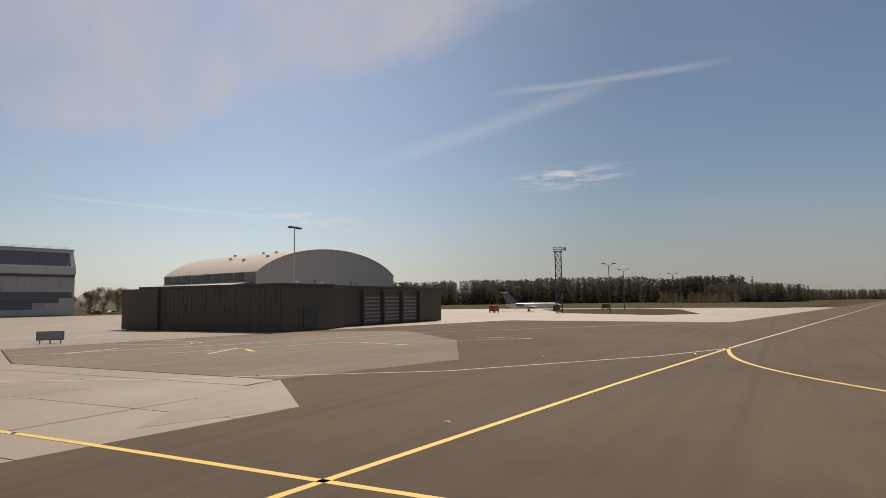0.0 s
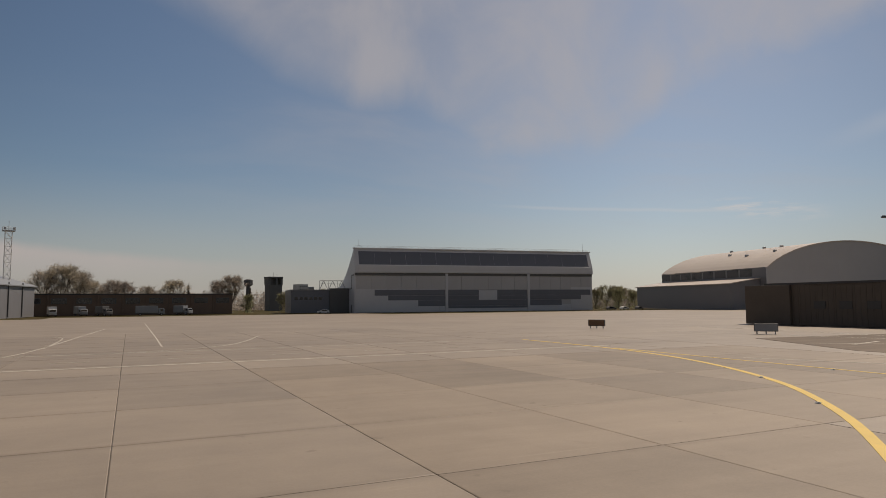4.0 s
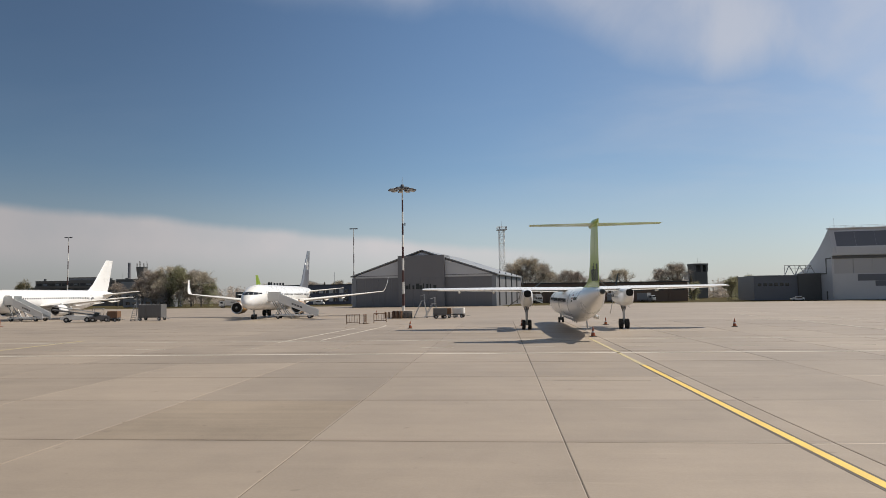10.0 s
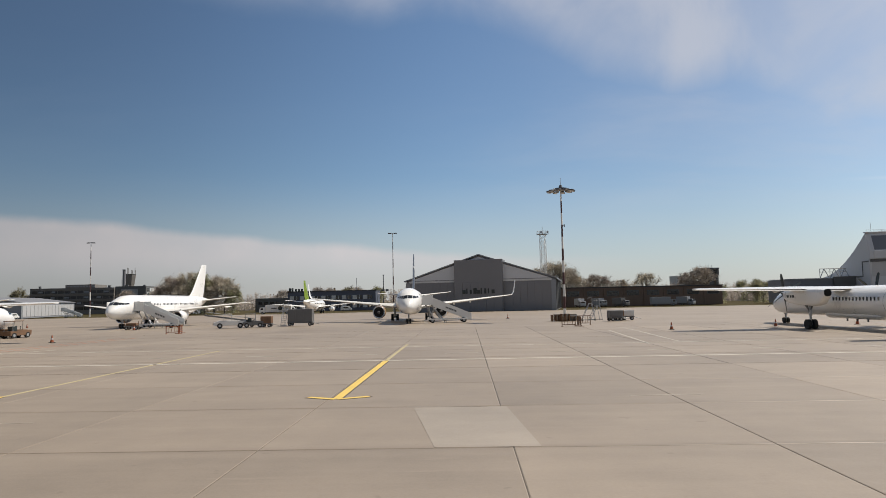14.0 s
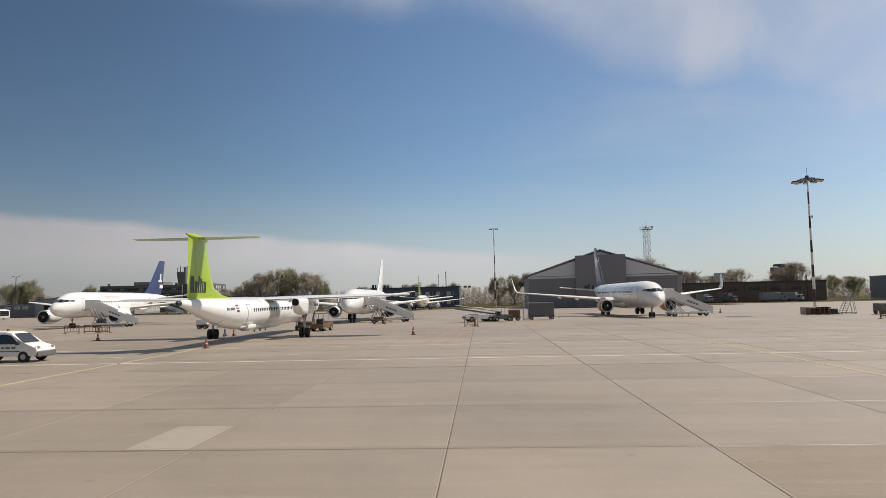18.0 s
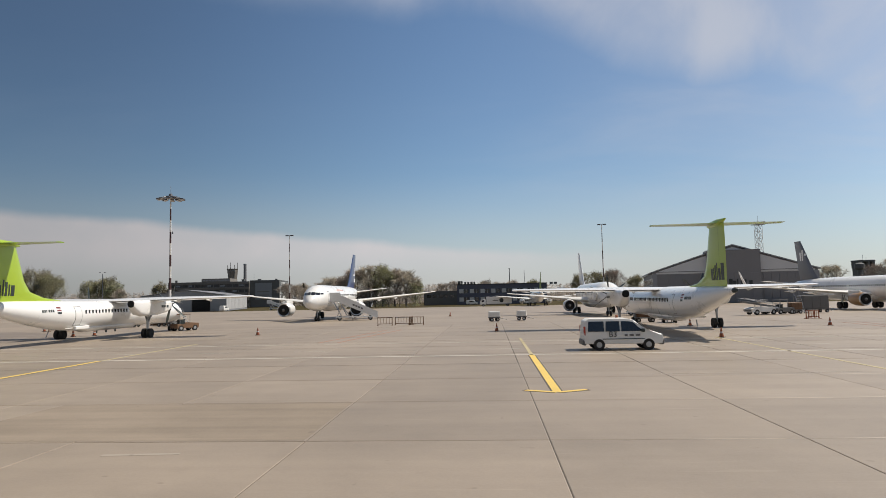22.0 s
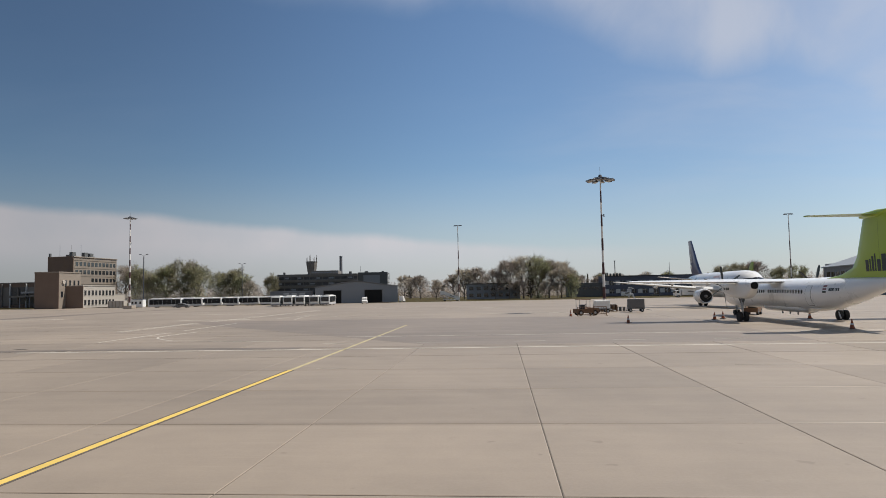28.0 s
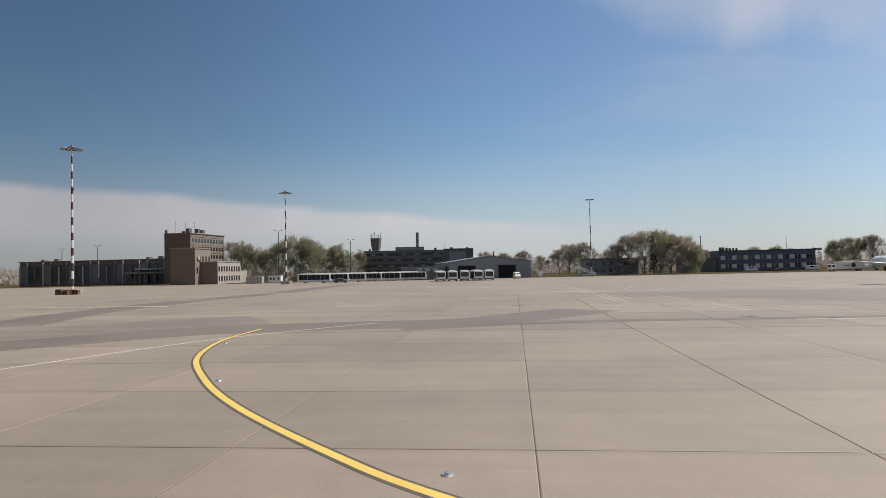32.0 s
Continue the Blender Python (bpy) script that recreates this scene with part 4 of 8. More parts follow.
def terminal():
    m, w = frame_of(-256.2, 401.63, -187.59, 410.42)
    b = thing("terminal_building", m, "grey five-storey flat-roofed block with strip windows", "building")
    H = 16.6
    e = w * 0.73
    part("wall", boxes((0, e, 0, 30, 0, H), bevel=0.05), HAZY_WALL, b)
    part("wall", boxes((-4.5, 0, 2, 24, 0, 12.5), bevel=0.05), HAZY_WALL, b)
    part("wall", boxes((e, w, 1.5, 34, 0, H + 0.6), bevel=0.05), DARK_WALL, b)
    part("penthouse", boxes((w * 0.29, w * 0.55, 2, 20, H, H + 2.2), bevel=0.05), HAZY_WALL, b)
    for k in range(9):
        part("sign_bar", boxes((w * 0.305 + k * 1.9, w * 0.305 + k * 1.9 + 1.4, 1.85, 2.0, H + 0.6, H + 1.5)), HANGAR_GREY_LIGHT, b)
    for z, d in ((14.1, 0.0), (10.6, 0.5), (7.0, 0.9), (3.6, 0.0)):
        band = part("window_band", boxes((0.4, e - 0.3, -0.06 - d, 0.1, z - 0.85, z + 0.85)), DULL_GLASS, b)
        for k in range(13):
            x = 0.6 + k * (e - 1.6) / 12.5
            part("mullion", boxes((x, x + 0.35, -0.16 - d, 0.05, z - 0.85, z + 0.85), bevel=0.02), HAZY_WALL, band)
            if (k * 7 + int(z)) % 5 < 2:
                part("blind", boxes((x + 0.5, x + 2.6 + (k % 3) * 0.4, -0.11 - d, -0.06 - d, z - 0.5, z + 0.6)), HANGAR_GREY_LIGHT, band, "pale lowered blind")
    for z, d in ((12.4, 0.9), (8.8, 1.3), (5.3, 1.5), (15.8, 0.3)):
        part("spandrel", boxes((0.2, e, -d, 0.05, z - 0.65, z + 0.65), bevel=0.03), HAZY_WALL, b)
        part("ledge", boxes((0.1, e + 0.1, -d - 0.2, 0.0, z + 0.65, z + 0.8)), HANGAR_GREY, b)
    part("banner", boxes((w * 0.78, w * 0.93, 1.3, 1.5, 5.0, 15.4), bevel=0.03), HANGAR_GREY_LIGHT, b, "pale grey-green wall panel")
    for z in (9.6, 7.4):
        part("banner_bar", boxes((w * 0.80, w * 0.91, 1.24, 1.3, z, z + 0.5)), HAZY_WALL, b)
    for j in range(5):
        for k in range(6):
            part("side_window", boxes((w - 0.05, w + 0.1, 4 + k * 4.6, 7.0 + k * 4.6, 2.4 + j * 2.9, 4.4 + j * 2.9), bevel=0.03), PALE_WALL if (j * 5 + k * 3) % 4 else GLASS, b)
    for x, y, ww in ((3, 4, 1.2), (e - 6, 5, 1.6), (e + 4, 6, 2.0), (w - 4, 8, 1.4)):
        part("roof_unit", boxes((x, x + ww, y, y + ww, H, H + 1.5), bevel=0.05), DARK_WALL, b)
    part("aerial", rods(((e + 1, 9, H), (e + 1, 9, H + 5), 0.09)), STEEL, b)
    tower = thing("control_tower", on_ground(-286.3, 581.5), "old grey concrete control tower with aerials round its top", "tower")
    part("shaft", rods(((0, 0, 0), (0, 0, 24.0), 3.6, 3.7), seg=8), HAZY_WALL, tower)
    part("control_cab", rods(((0, 0, 24.0), (0, 0, 30.6), 4.0, 4.9), ((0, 0, 30.6), (0, 0, 33.0), 4.9, 5.1), seg=8), HAZY_WALL, tower)
    part("roof_edge", rods(((0, 0, 33.0), (0, 0, 33.5), 5.3), seg=8), DARK_WALL, tower)
    for k in range(8):
        a = 2 * math.pi * k / 8
        part("aerial", rods(((4.6 * math.cos(a), 4.6 * math.sin(a), 33.4), (4.6 * math.cos(a), 4.6 * math.sin(a), 37.0 + 2.0 * (k % 3 == 0)), 0.22)), HAZY_WALL, tower)
    stack = thing("chimney", on_ground(-231.5, 467.8), "tall plain grey boiler chimney", "chimney")
    part("shaft", rods(((0, 0, 0), (0, 0, 30.6), 1.25, 1.05), seg=16), HANGAR_GREY, stack)
    part("rim", rods(((0, 0, 30.6), (0, 0, 31.4), 1.2), seg=16), HANGAR_GREY_LIGHT, stack)
    pole = thing("tall_pole", on_ground(-40.0, 444.6), "tall thin dark pole beyond the navy office", "pole")
    part("shaft", rods(((0, 0, 0), (0, 0, 22.0), 0.35, 0.25)), MAST_HEAD, pole)
    part("cap", boxes((-0.5, 0.5, -0.4, 0.4, 22.0, 22.5), bevel=0.05), MAST_HEAD, pole)


def bus_hall():
    m, w = frame_of(-186.15, 241.54, -155.69, 248.39)
    b = thing("garage_hall", m, "grey sheet-metal garage hall with two dark open doors", "building")
    eave, apex = 6.0, 8.2
    part("wall", prism(bmesh.new(), [(0, 0), (w, 0), (w, eave), (w / 2, apex), (0, eave)], 0, 56), HANGAR_GREY_LIGHT, b)
    bm = bmesh.new()
    for a, c in (((-0.4, eave), (w / 2, apex + 0.1)), ((w / 2, apex + 0.1), (w + 0.4, eave))):
        loft(bm, [[(a[0], y, a[1]), (c[0], y, c[1]), (c[0], y, c[1] + 0.25), (a[0], y, a[1] + 0.25)] for y in (-0.4, 56.4)])
    part("roof", bm, HANGAR_GREY, b)
    for x in (3.2, 18.6):
        # solid black panel on the wall, painted shade of an open door
        part("door", boxes((x, x + 6.6, -0.06, 0.2, 0.05, 4.8), bevel=0.03), BLACK, b, "black panel for the shade in an open doorway")
        part("door_frame", boxes((x - 0.25, x, -0.12, 0.2, 0, 5.0), (x + 6.6, x + 6.85, -0.12, 0.2, 0, 5.0), (x - 0.25, x + 6.85, -0.12, 0.2, 4.8, 5.05)), HANGAR_GREY, b)
    for k in range(15):
        part("side_panel", boxes((w - 0.02, w + 0.08, 1 + 3.6 * k, 4.3 + 3.6 * k, 0.6, 5.2), bevel=0.03), HANGAR_MID, b)
    shed = thing("shed", m @ pose(-17, 4, 0), "low grey flat-roofed shed beside the garage", "building")
    part("wall", boxes((0, 16, 0, 20, 0, 4.6), bevel=0.05), HANGAR_GREY, shed)
    part("roof_edge", boxes((-0.2, 16.2, -0.2, 20, 4.6, 4.9)), HANGAR_GREY_LIGHT, shed)
    for k in range(3):
        part("vent_box", boxes((5 + 3 * k, 7 + 3 * k, -0.5, 0.1, 3.0, 4.2), bevel=0.05), STEEL, shed)
    house = thing("low_house", pose(-131.58, 293.29, ground_z(292), 0, 0, 2), "low pale two-storey house among trees", "building")
    part("wall", boxes((0, 24, 0, 9, 0, 6.6), bevel=0.05), HANGAR_GREY_LIGHT, house)
    part("roof_edge", boxes((-0.3, 24.3, -0.3, 9.3, 6.6, 7.1)), DARK_WALL, house)
    for z in (4.8, 1.8):
        window_row(house, 0.6, 23.4, 7, 1.9, 1.5, z, 0.0)


def blue_office():
    m, w = frame_of(-68.88, 310.33, -26.78, 309.8)
    b = thing("office_building", m, "two-storey navy office with pale window panels", "building")
    part("wall", boxes((0, w, 0, 14, 0, 9.2), bevel=0.05), BLUE_WALL, b)
    part("wall", boxes((-16, 0, 1, 13, 0, 6.6), bevel=0.05), DARK_WALL, b)
    part("roof_edge", boxes((-0.2, w + 0.2, -0.2, 14.2, 9.2, 9.6)), BLACK_METAL, b)
    for k in range(8):
        x = 1.0 + k * (w - 2.0) / 8
        for z in (6.3, 2.4):
            part("panel", boxes((x, x + 2.0, -0.1, 0.05, z - 0.95, z + 0.95), bevel=0.02), PALE_WALL, b)
            part("window", boxes((x + 2.2, x + 4.3, -0.07, 0.05, z - 0.95, z + 0.95), bevel=0.02), GLASS, b)
            part("mullion", boxes((x + 3.2, x + 3.32, -0.12, 0.05, z - 0.95, z + 0.95)), PALE_WALL, b)
    for k, ww in enumerate((1.2, 0.7, 0.9, 0.9, 0.9, 0.9)):
        part("sign_bar", boxes((0.5 + 1.45 * k, 0.5 + 1.45 * k + ww, 0.3, 0.5, 9.6, 9.6 + (1.5 if k in (0, 1) else 1.1)), bevel=0.03), DARK, b)
    window_row(b, -15, -1, 5, 1.8, 1.3, 4.2, 1.0)
    part("aerial", rods(((32, 6, 8.6), (32, 6, 15.6), 0.12)), STEEL, b)
    for z in (10.0, 12.0):
        part("roof_plant", boxes((44 + z - 10, 45.4 + z - 10, 6, 7.2, 8.9, 9.9), bevel=0.05), DARK_WALL, b)


def east_sheds():
    """Brown workshops between the gabled and the blue hangar."""
    m, w = frame_of(46.17, 262.74, 116.49, 261.81)
    b = thing("workshop", m, "long low brown brick workshop with framed bays", "building")
    part("wall", boxes((0, w, 0, 16, 0, 7.4), bevel=0.05), BRICK_BROWN, b)
    part("roof_edge", boxes((-0.3, w + 0.3, -0.4, 16.2, 7.4, 7.8)), BLACK_METAL, b)
    for k in range(9):
        x = 1.0 + k * 7.8
        part("window_frame", boxes((x + 1.0, x + 5.8, -0.1, 0.05, 4.2, 6.2), bevel=0.03), DARK_WALL, b)
        part("window", boxes((x + 1.3, x + 5.5, -0.16, 0.0, 4.4, 6.0), bevel=0.03), GLASS, b)
        part("pier", boxes((x - 0.3, x + 0.3, -0.3, 0.1, 0, 7.2), bevel=0.04), BRICK_BROWN, b)
    t = thing("water_tower", pose(155.7, 383.1, ground_z(384), 0, 0, 10), "square dark concrete tower with an open top", "tower")
    part("shaft", boxes((-3.8, 3.8, -3.8, 3.8, 0, 15.0), bevel=0.1), DARK_WALL, t)
    part("top", boxes((-4.2, 4.2, -4.2, 4.2, 18.6, 19.6), bevel=0.1), DARK_WALL, t)
    for sx in (-1, 0.15, 1):
        part("pier", boxes((sx * 3.5 - 0.6, sx * 3.5 + 0.6, -3.9, 3.9, 15.0, 18.6), bevel=0.05), DARK_WALL, t)
    part("aerial", rods(((0, 0, 19.6), (0, 0, 22.6), 0.08), ((2, 0, 19.6), (2, 0, 21.4), 0.08)), STEEL, t)
    a = thing("apartment_building", pose(270.0, 790.0, ground_z(460), 0, 0, 12), "distant pale high-rise block", "building")
    part("wall", boxes((-9, 3, -8, 8, 0, 27), bevel=0.1), PALE_WALL, a)
    part("wall", boxes((3, 12, -6, 8, 0, 24), bevel=0.1), HANGAR_GREY_LIGHT, a)
    for j in range(8):
        window_row(a, -8.5, 2.5, 4, 1.6, 1.4, 3 + 3 * j, -8.0)
    w2 = thing("water_tower", pose(136.53, 351.17, ground_z(352)), "small dark water tank on a shaft", "tower")
    part("shaft", rods(((0, 0, 0), (0, 0, 13.2), 1.3, 1.1), seg=12), DARK_WALL, w2)
    part("tank", rods(((0, 0, 13.2), (0, 0, 14.0), 1.3, 2.3), ((0, 0, 14.0), (0, 0, 16.4), 2.3, 2.3), ((0, 0, 16.4), (0, 0, 17.0), 2.3, 0.8), seg=14), DARK_WALL, w2)


gable_hangar()
blue_hangar()
arch_hangar()
black_building()
tall_office()
terminal()
bus_hall()
blue_office()
east_sheds()

# ---------------------------------------------------------------- masts and towers


def flood_mast(x, y, h, r, bands, label, big=True, base=True, group="apron flood masts"):
    t = thing("light_mast", on_ground(x, y), label, "light mast", group)
    for k in range(bands):
        z0, z1 = h * k / bands, h * (k + 1) / bands
        rr0, rr1 = r * (1 - 0.55 * z0 / h), r * (1 - 0.55 * z1 / h)
        part("pole", rods(((0, 0, z0), (0, 0, z1), rr0, rr1), seg=10), MAST_WHITE if k % 2 == 0 else MAST_DARK, t, smooth_faces=True)
    if big:
        part("crown_ring", rods(((0, 0, h - 0.1), (0, 0, h + 0.15), 1.0), ((0, 0, h + 0.15), (0, 0, h + 0.6), 0.35, 0.2), seg=16), MAST_HEAD, t)
        for k in range(10):
            a = 2 * math.pi * k / 10
            c, s = math.cos(a), math.sin(a)
            lamp = part("floodlight", boxes((1.1, 2.1, -0.3, 0.3, -0.1, 0.07), bevel=0.04), MAST_HEAD, t)
            lamp.location, lamp.rotation_euler = (0, 0, h), (0, 0.12, a)
            part("lamp_glass", boxes((1.2, 2.0, -0.24, 0.24, -0.13, -0.1)), HANGAR_MID, lamp)
            part("arm", rods(((0.3 * c, 0.3 * s, h), (1.4 * c, 1.4 * s, h), 0.05)), STEEL, t)
        part("lightning_rod", rods(((0, 0, h + 0.5), (0, 0, h + 1.7), 0.03)), STEEL, t)
        part("camera_bracket", rods(((0.1, 0, h * 0.72), (0.35, 0, h * 0.72), 0.04), ((0.35, 0, h * 0.71), (0.35, 0, h * 0.73), 0.08)), MAST_HEAD, t)
    else:
        part("crossarm", boxes((-1.5, 1.5, -0.12, 0.12, h - 0.05, h + 0.15), bevel=0.03), MAST_HEAD, t)
        for sx in (-1.35, -0.75, 0.75, 1.35):
            part("floodlight", boxes((sx - 0.28, sx + 0.28, -0.4, 0.25, h - 0.25, h + 0.02), bevel=0.05), MAST_HEAD, t)
    if base:
        part("base_block", boxes((-1.5, 1.5, -1.3, 1.3, 0, 1.0), bevel=0.08), PATCH, t, "worn concrete base")
    return t


flood_mast(30.14, 95.3, 19.05, 0.21, 11, "tall banded red and white apron mast, lamps in a ring")
flood_mast(-101.45, 94.9, 19.2, 0.21, 11, "tall banded red and white apron mast, lamps in a ring")
flood_mast(-250.2, 119.9, 29.4, 0.3, 19, "tall banded red and white apron mast, lamps in a ring")
flood_mast(-11.3, 246.2, 29.4, 0.27, 9, "slender banded flood mast with a crossarm", big=False, base=False)
flood_mast(-132.5, 254.8, 29.4, 0.27, 9, "slender banded flood mast with a crossarm", big=False, base=False)
flood_mast(-233.4, 197.2, 28.9, 0.3, 15, "tall red and white banded flood mast, lamps in a ring")
flood_mast(193.38, 62.67, 16.8, 0.20, 1, "plain pale flood mast behind the black building", big=False, base=False)


def street_lamp(x, y, h, turn=0.0):
    t = thing("street_lamp", on_ground(x, y, turn), "grey steel lamp post with two lamp heads", "street lamp", "lamp posts")
    part("pole", rods(((0, 0, 0), (0, 0, h - 0.5), 0.012 * h, 0.008 * h)), MAST_HEAD, t)
    for s in (-1, 1):
        part("arm", rods(((0, 0, h - 0.55), (s * 0.9, 0, h), 0.06)), STEEL, t)
        part("lamp_head", boxes((s * 1.25 - 0.45, s * 1.25 + 0.45, -0.2, 0.2, h - 0.08, h + 0.14), bevel=0.05), MAST_HEAD, t)


def lattice_tower(x, y, h, w, label, paint, mast=3.2, deck=0.8):
    t = thing("lattice_tower", on_ground(x, y, 12), label, "tower")
    s = w / 2
    for sx in (-s, s):
        for sy in (-s, s):
            part("leg", rods(((sx, sy, 0), (sx, sy, h), 0.07)), paint, t)
    n = int(h / w / 1.25)
    for face in range(4):
        bm = bmesh.new()
        for k in range(n):
            z0, z1 = h * k / n, h * (k + 1) / n
            pts = {0: ((-s, -s), (s, -s)), 1: ((s, -s), (s, s)), 2: ((s, s), (-s, s)), 3: ((-s, s), (-s, -s))}[face]
            (ax, ay), (bx, by) = pts
            rod(bm, (ax, ay, z0), (bx, by, z1), 0.05, seg=5)
            rod(bm, (bx, by, z0), (ax, ay, z1), 0.05, seg=5)
            rod(bm, (ax, ay, z0), (bx, by, z0), 0.05, seg=5)
        part("bracing", bm, paint, t)
    part("platform", boxes((-s - deck, s + deck, -s - deck, s + deck, h - 0.1, h + 0.12)), STEEL, t)
    bm = bmesh.new()
    for a, b in (((-1, -1), (1, -1)), ((1, -1), (1, 1)), ((1, 1), (-1, 1)), ((-1, 1), (-1, -1))):
        q = s + deck - 0.05
        for z in (0.6, 1.15):
            rod(bm, (a[0] * q, a[1] * q, h + z), (b[0] * q, b[1] * q, h + z), 0.05, seg=5)
        rod(bm, (a[0] * q, a[1] * q, h), (a[0] * q, a[1] * q, h + 1.2), 0.05, seg=5)
    part("railing", bm, paint, t)
    for sx in (-0.6, 0.7):
        part("floodlight", boxes((sx * w - 0.3, sx * w + 0.3, -s - 1.2, -s - 0.7, h + 0.3, h + 1.0), bevel=0.05), STEEL, t)
    part("aerial", rods(((0, 0, h), (0, 0, h + mast), 0.06)), STEEL, t)


lattice_tower(45.07, 245.9, 27.6, 1.9, "white steel lattice tower with a railed platform", MAST_WHITE)
lattice_tower(262.6, 35.2, 15.4, 1.5, "steel lattice tower with floodlights beside the taxiway", MAST_HEAD, 0.9, 0.3)
for x, y, h in ((-249.2, 233.4, 19.6), (-365.7, 299.4, 19.2), (-408.9, 332.8, 19.8), (-239.5, 303.6, 19.0)):
    street_lamp(x, y, h)
for x, y, h in ((258.67, 21.5, 11.66), (301.58, 27.2, 12.1), (336.06, 17.87, 11.66), (424.74, 10.3, 9.72)):
    street_lamp(x, y, h, 100)

# ---------------------------------------------------------------- aircraft


def window_line(parent, rows, mesh_ob, side):
    for y, z, x in rows:
        o = mesh_ob.copy()
        scene.collection.objects.link(o)
        o.parent, o.location = parent, (side * x, y, z)


def skin_at(body, y):
    """Centre height and radius of a round body at y."""
    rows = sorted((r[0], r[1], r[2]) for r in body)
    for (ya, za, ra), (yb, zb, rb) in zip(rows, rows[1:]):
        if ya <= y <= yb:
            u = (y - ya) / (yb - ya)
            return za + (zb - za) * u, ra + (rb - ra) * u
    return rows[0][1], rows[0][2]


def shell(grid, push):
    """A thin curved plate over a grid of points, pushed inwards by a vector for its thickness."""
    bm = bmesh.new()
    n, m = len(grid), len(grid[0])
    top = [[bm.verts.new(p) for p in row] for row in grid]
    low = [[bm.verts.new((p[0] + push[0], p[1] + push[1], p[2] + push[2])) for p in row] for row in grid]
    for a in range(n - 1):
        for c in range(m - 1):
            bm.faces.new((top[a][c], top[a + 1][c], top[a + 1][c + 1], top[a][c + 1]))
    rim = [(a, 0) for a in range(n)] + [(n - 1, c) for c in range(1, m)] + [(a, m - 1) for a in range(n - 2, -1, -1)] + [(0, c) for c in range(m - 2, 0, -1)]
    for (a, c), (d, e) in zip(rim, rim[1:] + rim[:1]):
        bm.faces.new((top[a][c], low[a][c], low[d][e], top[d][e]))
    bmesh.ops.recalc_face_normals(bm, faces=bm.faces)
    return bm


def skin_plate(body, side, y0, y1, z0, z1, off=0.008, nz=5):
    """A plate that follows the fuselage side."""
    grid = []
    for a in range(4):
        y = y0 + (y1 - y0) * a / 3
        zc, r = skin_at(body, y)
        grid.append([(side * (math.sqrt(max(0.01, r * r - (z0 + (z1 - z0) * c / nz - zc) ** 2)) + off), y, z0 + (z1 - z0) * c / nz) for c in range(nz + 1)])
    return shell(grid, (-side * (off + 0.02), 0, 0))


def nose_plate(body, corners, front, off=0.02):
    """A pane on the nose, from four (x, z) corners seen from ahead."""
    (ax, az), (bx, bz), (cx, cz), (dx, dz) = corners
    grid = []
    for a in range(5):
        u, row = a / 4, []
        for c in range(4):
            v = c / 3
            x = (ax * (1 - u) + bx * u) * (1 - v) + (dx * (1 - u) + cx * u) * v
            z = (az * (1 - u) + bz * u) * (1 - v) + (dz * (1 - u) + cz * u) * v
            hi, lo = front, front - 7.0
            for _ in range(26):
                y = (hi + lo) / 2
                zc, r = skin_at(body, y)
                if x * x + (z - zc) ** 2 < r * r:
                    lo = y
                else:
                    hi = y
            row.append((x * (1 + off / 2), lo + off, z + off * 0.5))
        grid.append(row)
    return shell(grid, (0, -0.05, -0.02))


def fin_half(stations, y, z):
    """Half thickness of a fin at a point of its side."""
    for (za, la, ca, ta), (zb, lb, cb, tb) in zip(stations, stations[1:]):
        if za <= z <= zb:
            u = (z - za) / (zb - za)
            le, ch, th = la + (lb - la) * u, ca + (cb - ca) * u, ta + (tb - ta) * u
            c = min(1.0, max(0.0, (le - y) / ch))
            return 5 * th * (0.2969 * math.sqrt(c) - 0.126 * c - 0.3516 * c * c + 0.2843 * c ** 3 - 0.1015 * c ** 4) * ch
    return 0.1


def fin_plate(stations, side, y0, y1, z0, z1, off=0.012):
    k = 1.15 if side > 0 else 0.75
    grid = [[(side * (k * fin_half(stations, y0 + (y1 - y0) * a / 2, z0 + (z1 - z0) * c / 4) + off), y0 + (y1 - y0) * a / 2, z0 + (z1 - z0) * c / 4) for c in range(5)] for a in range(3)]
    return shell(grid, (-side * 0.03, 0, 0))


def bars_on_fin(parent, stations, y0, z0, size, mat_, name="name_bar"):
    """Airline name as plain bars in its colour, on both sides of the fin, read from the tail forward."""
    shapes = ((0.0, 0.56, 1.0), (0.7, 0.44, 0.7), (1.3, 0.17, 1.05), (1.6, 0.26, 0.9), (2.0, 0.17, 0.75), (2.3, 0.42, 0.7))
    for dx, w, h in shapes:
        for side in (-1, 1):
            a = y0 + dx * size
            part(name, fin_plate(stations, side, a, a + w * size, z0, z0 + h * size * 1.3), mat_, parent)


def boxy_tube(profile, seg=28, power=0.55):
    """A squarish body along y: rows of (y, z centre, half height, half width, x centre)."""
    bm = bmesh.new()
    rings = []
    for y, zc, hh, hw, xc in profile:
        ring = []
        for k in range(seg):
            a = 2 * math.pi * k / seg
            sn, cs = math.sin(a), math.cos(a)
            ring.append((xc + hw * math.copysign(abs(sn) ** power, sn), y, zc + hh * math.copysign(abs(cs) ** power, cs)))
        rings.append(ring)
    return loft(bm, rings)


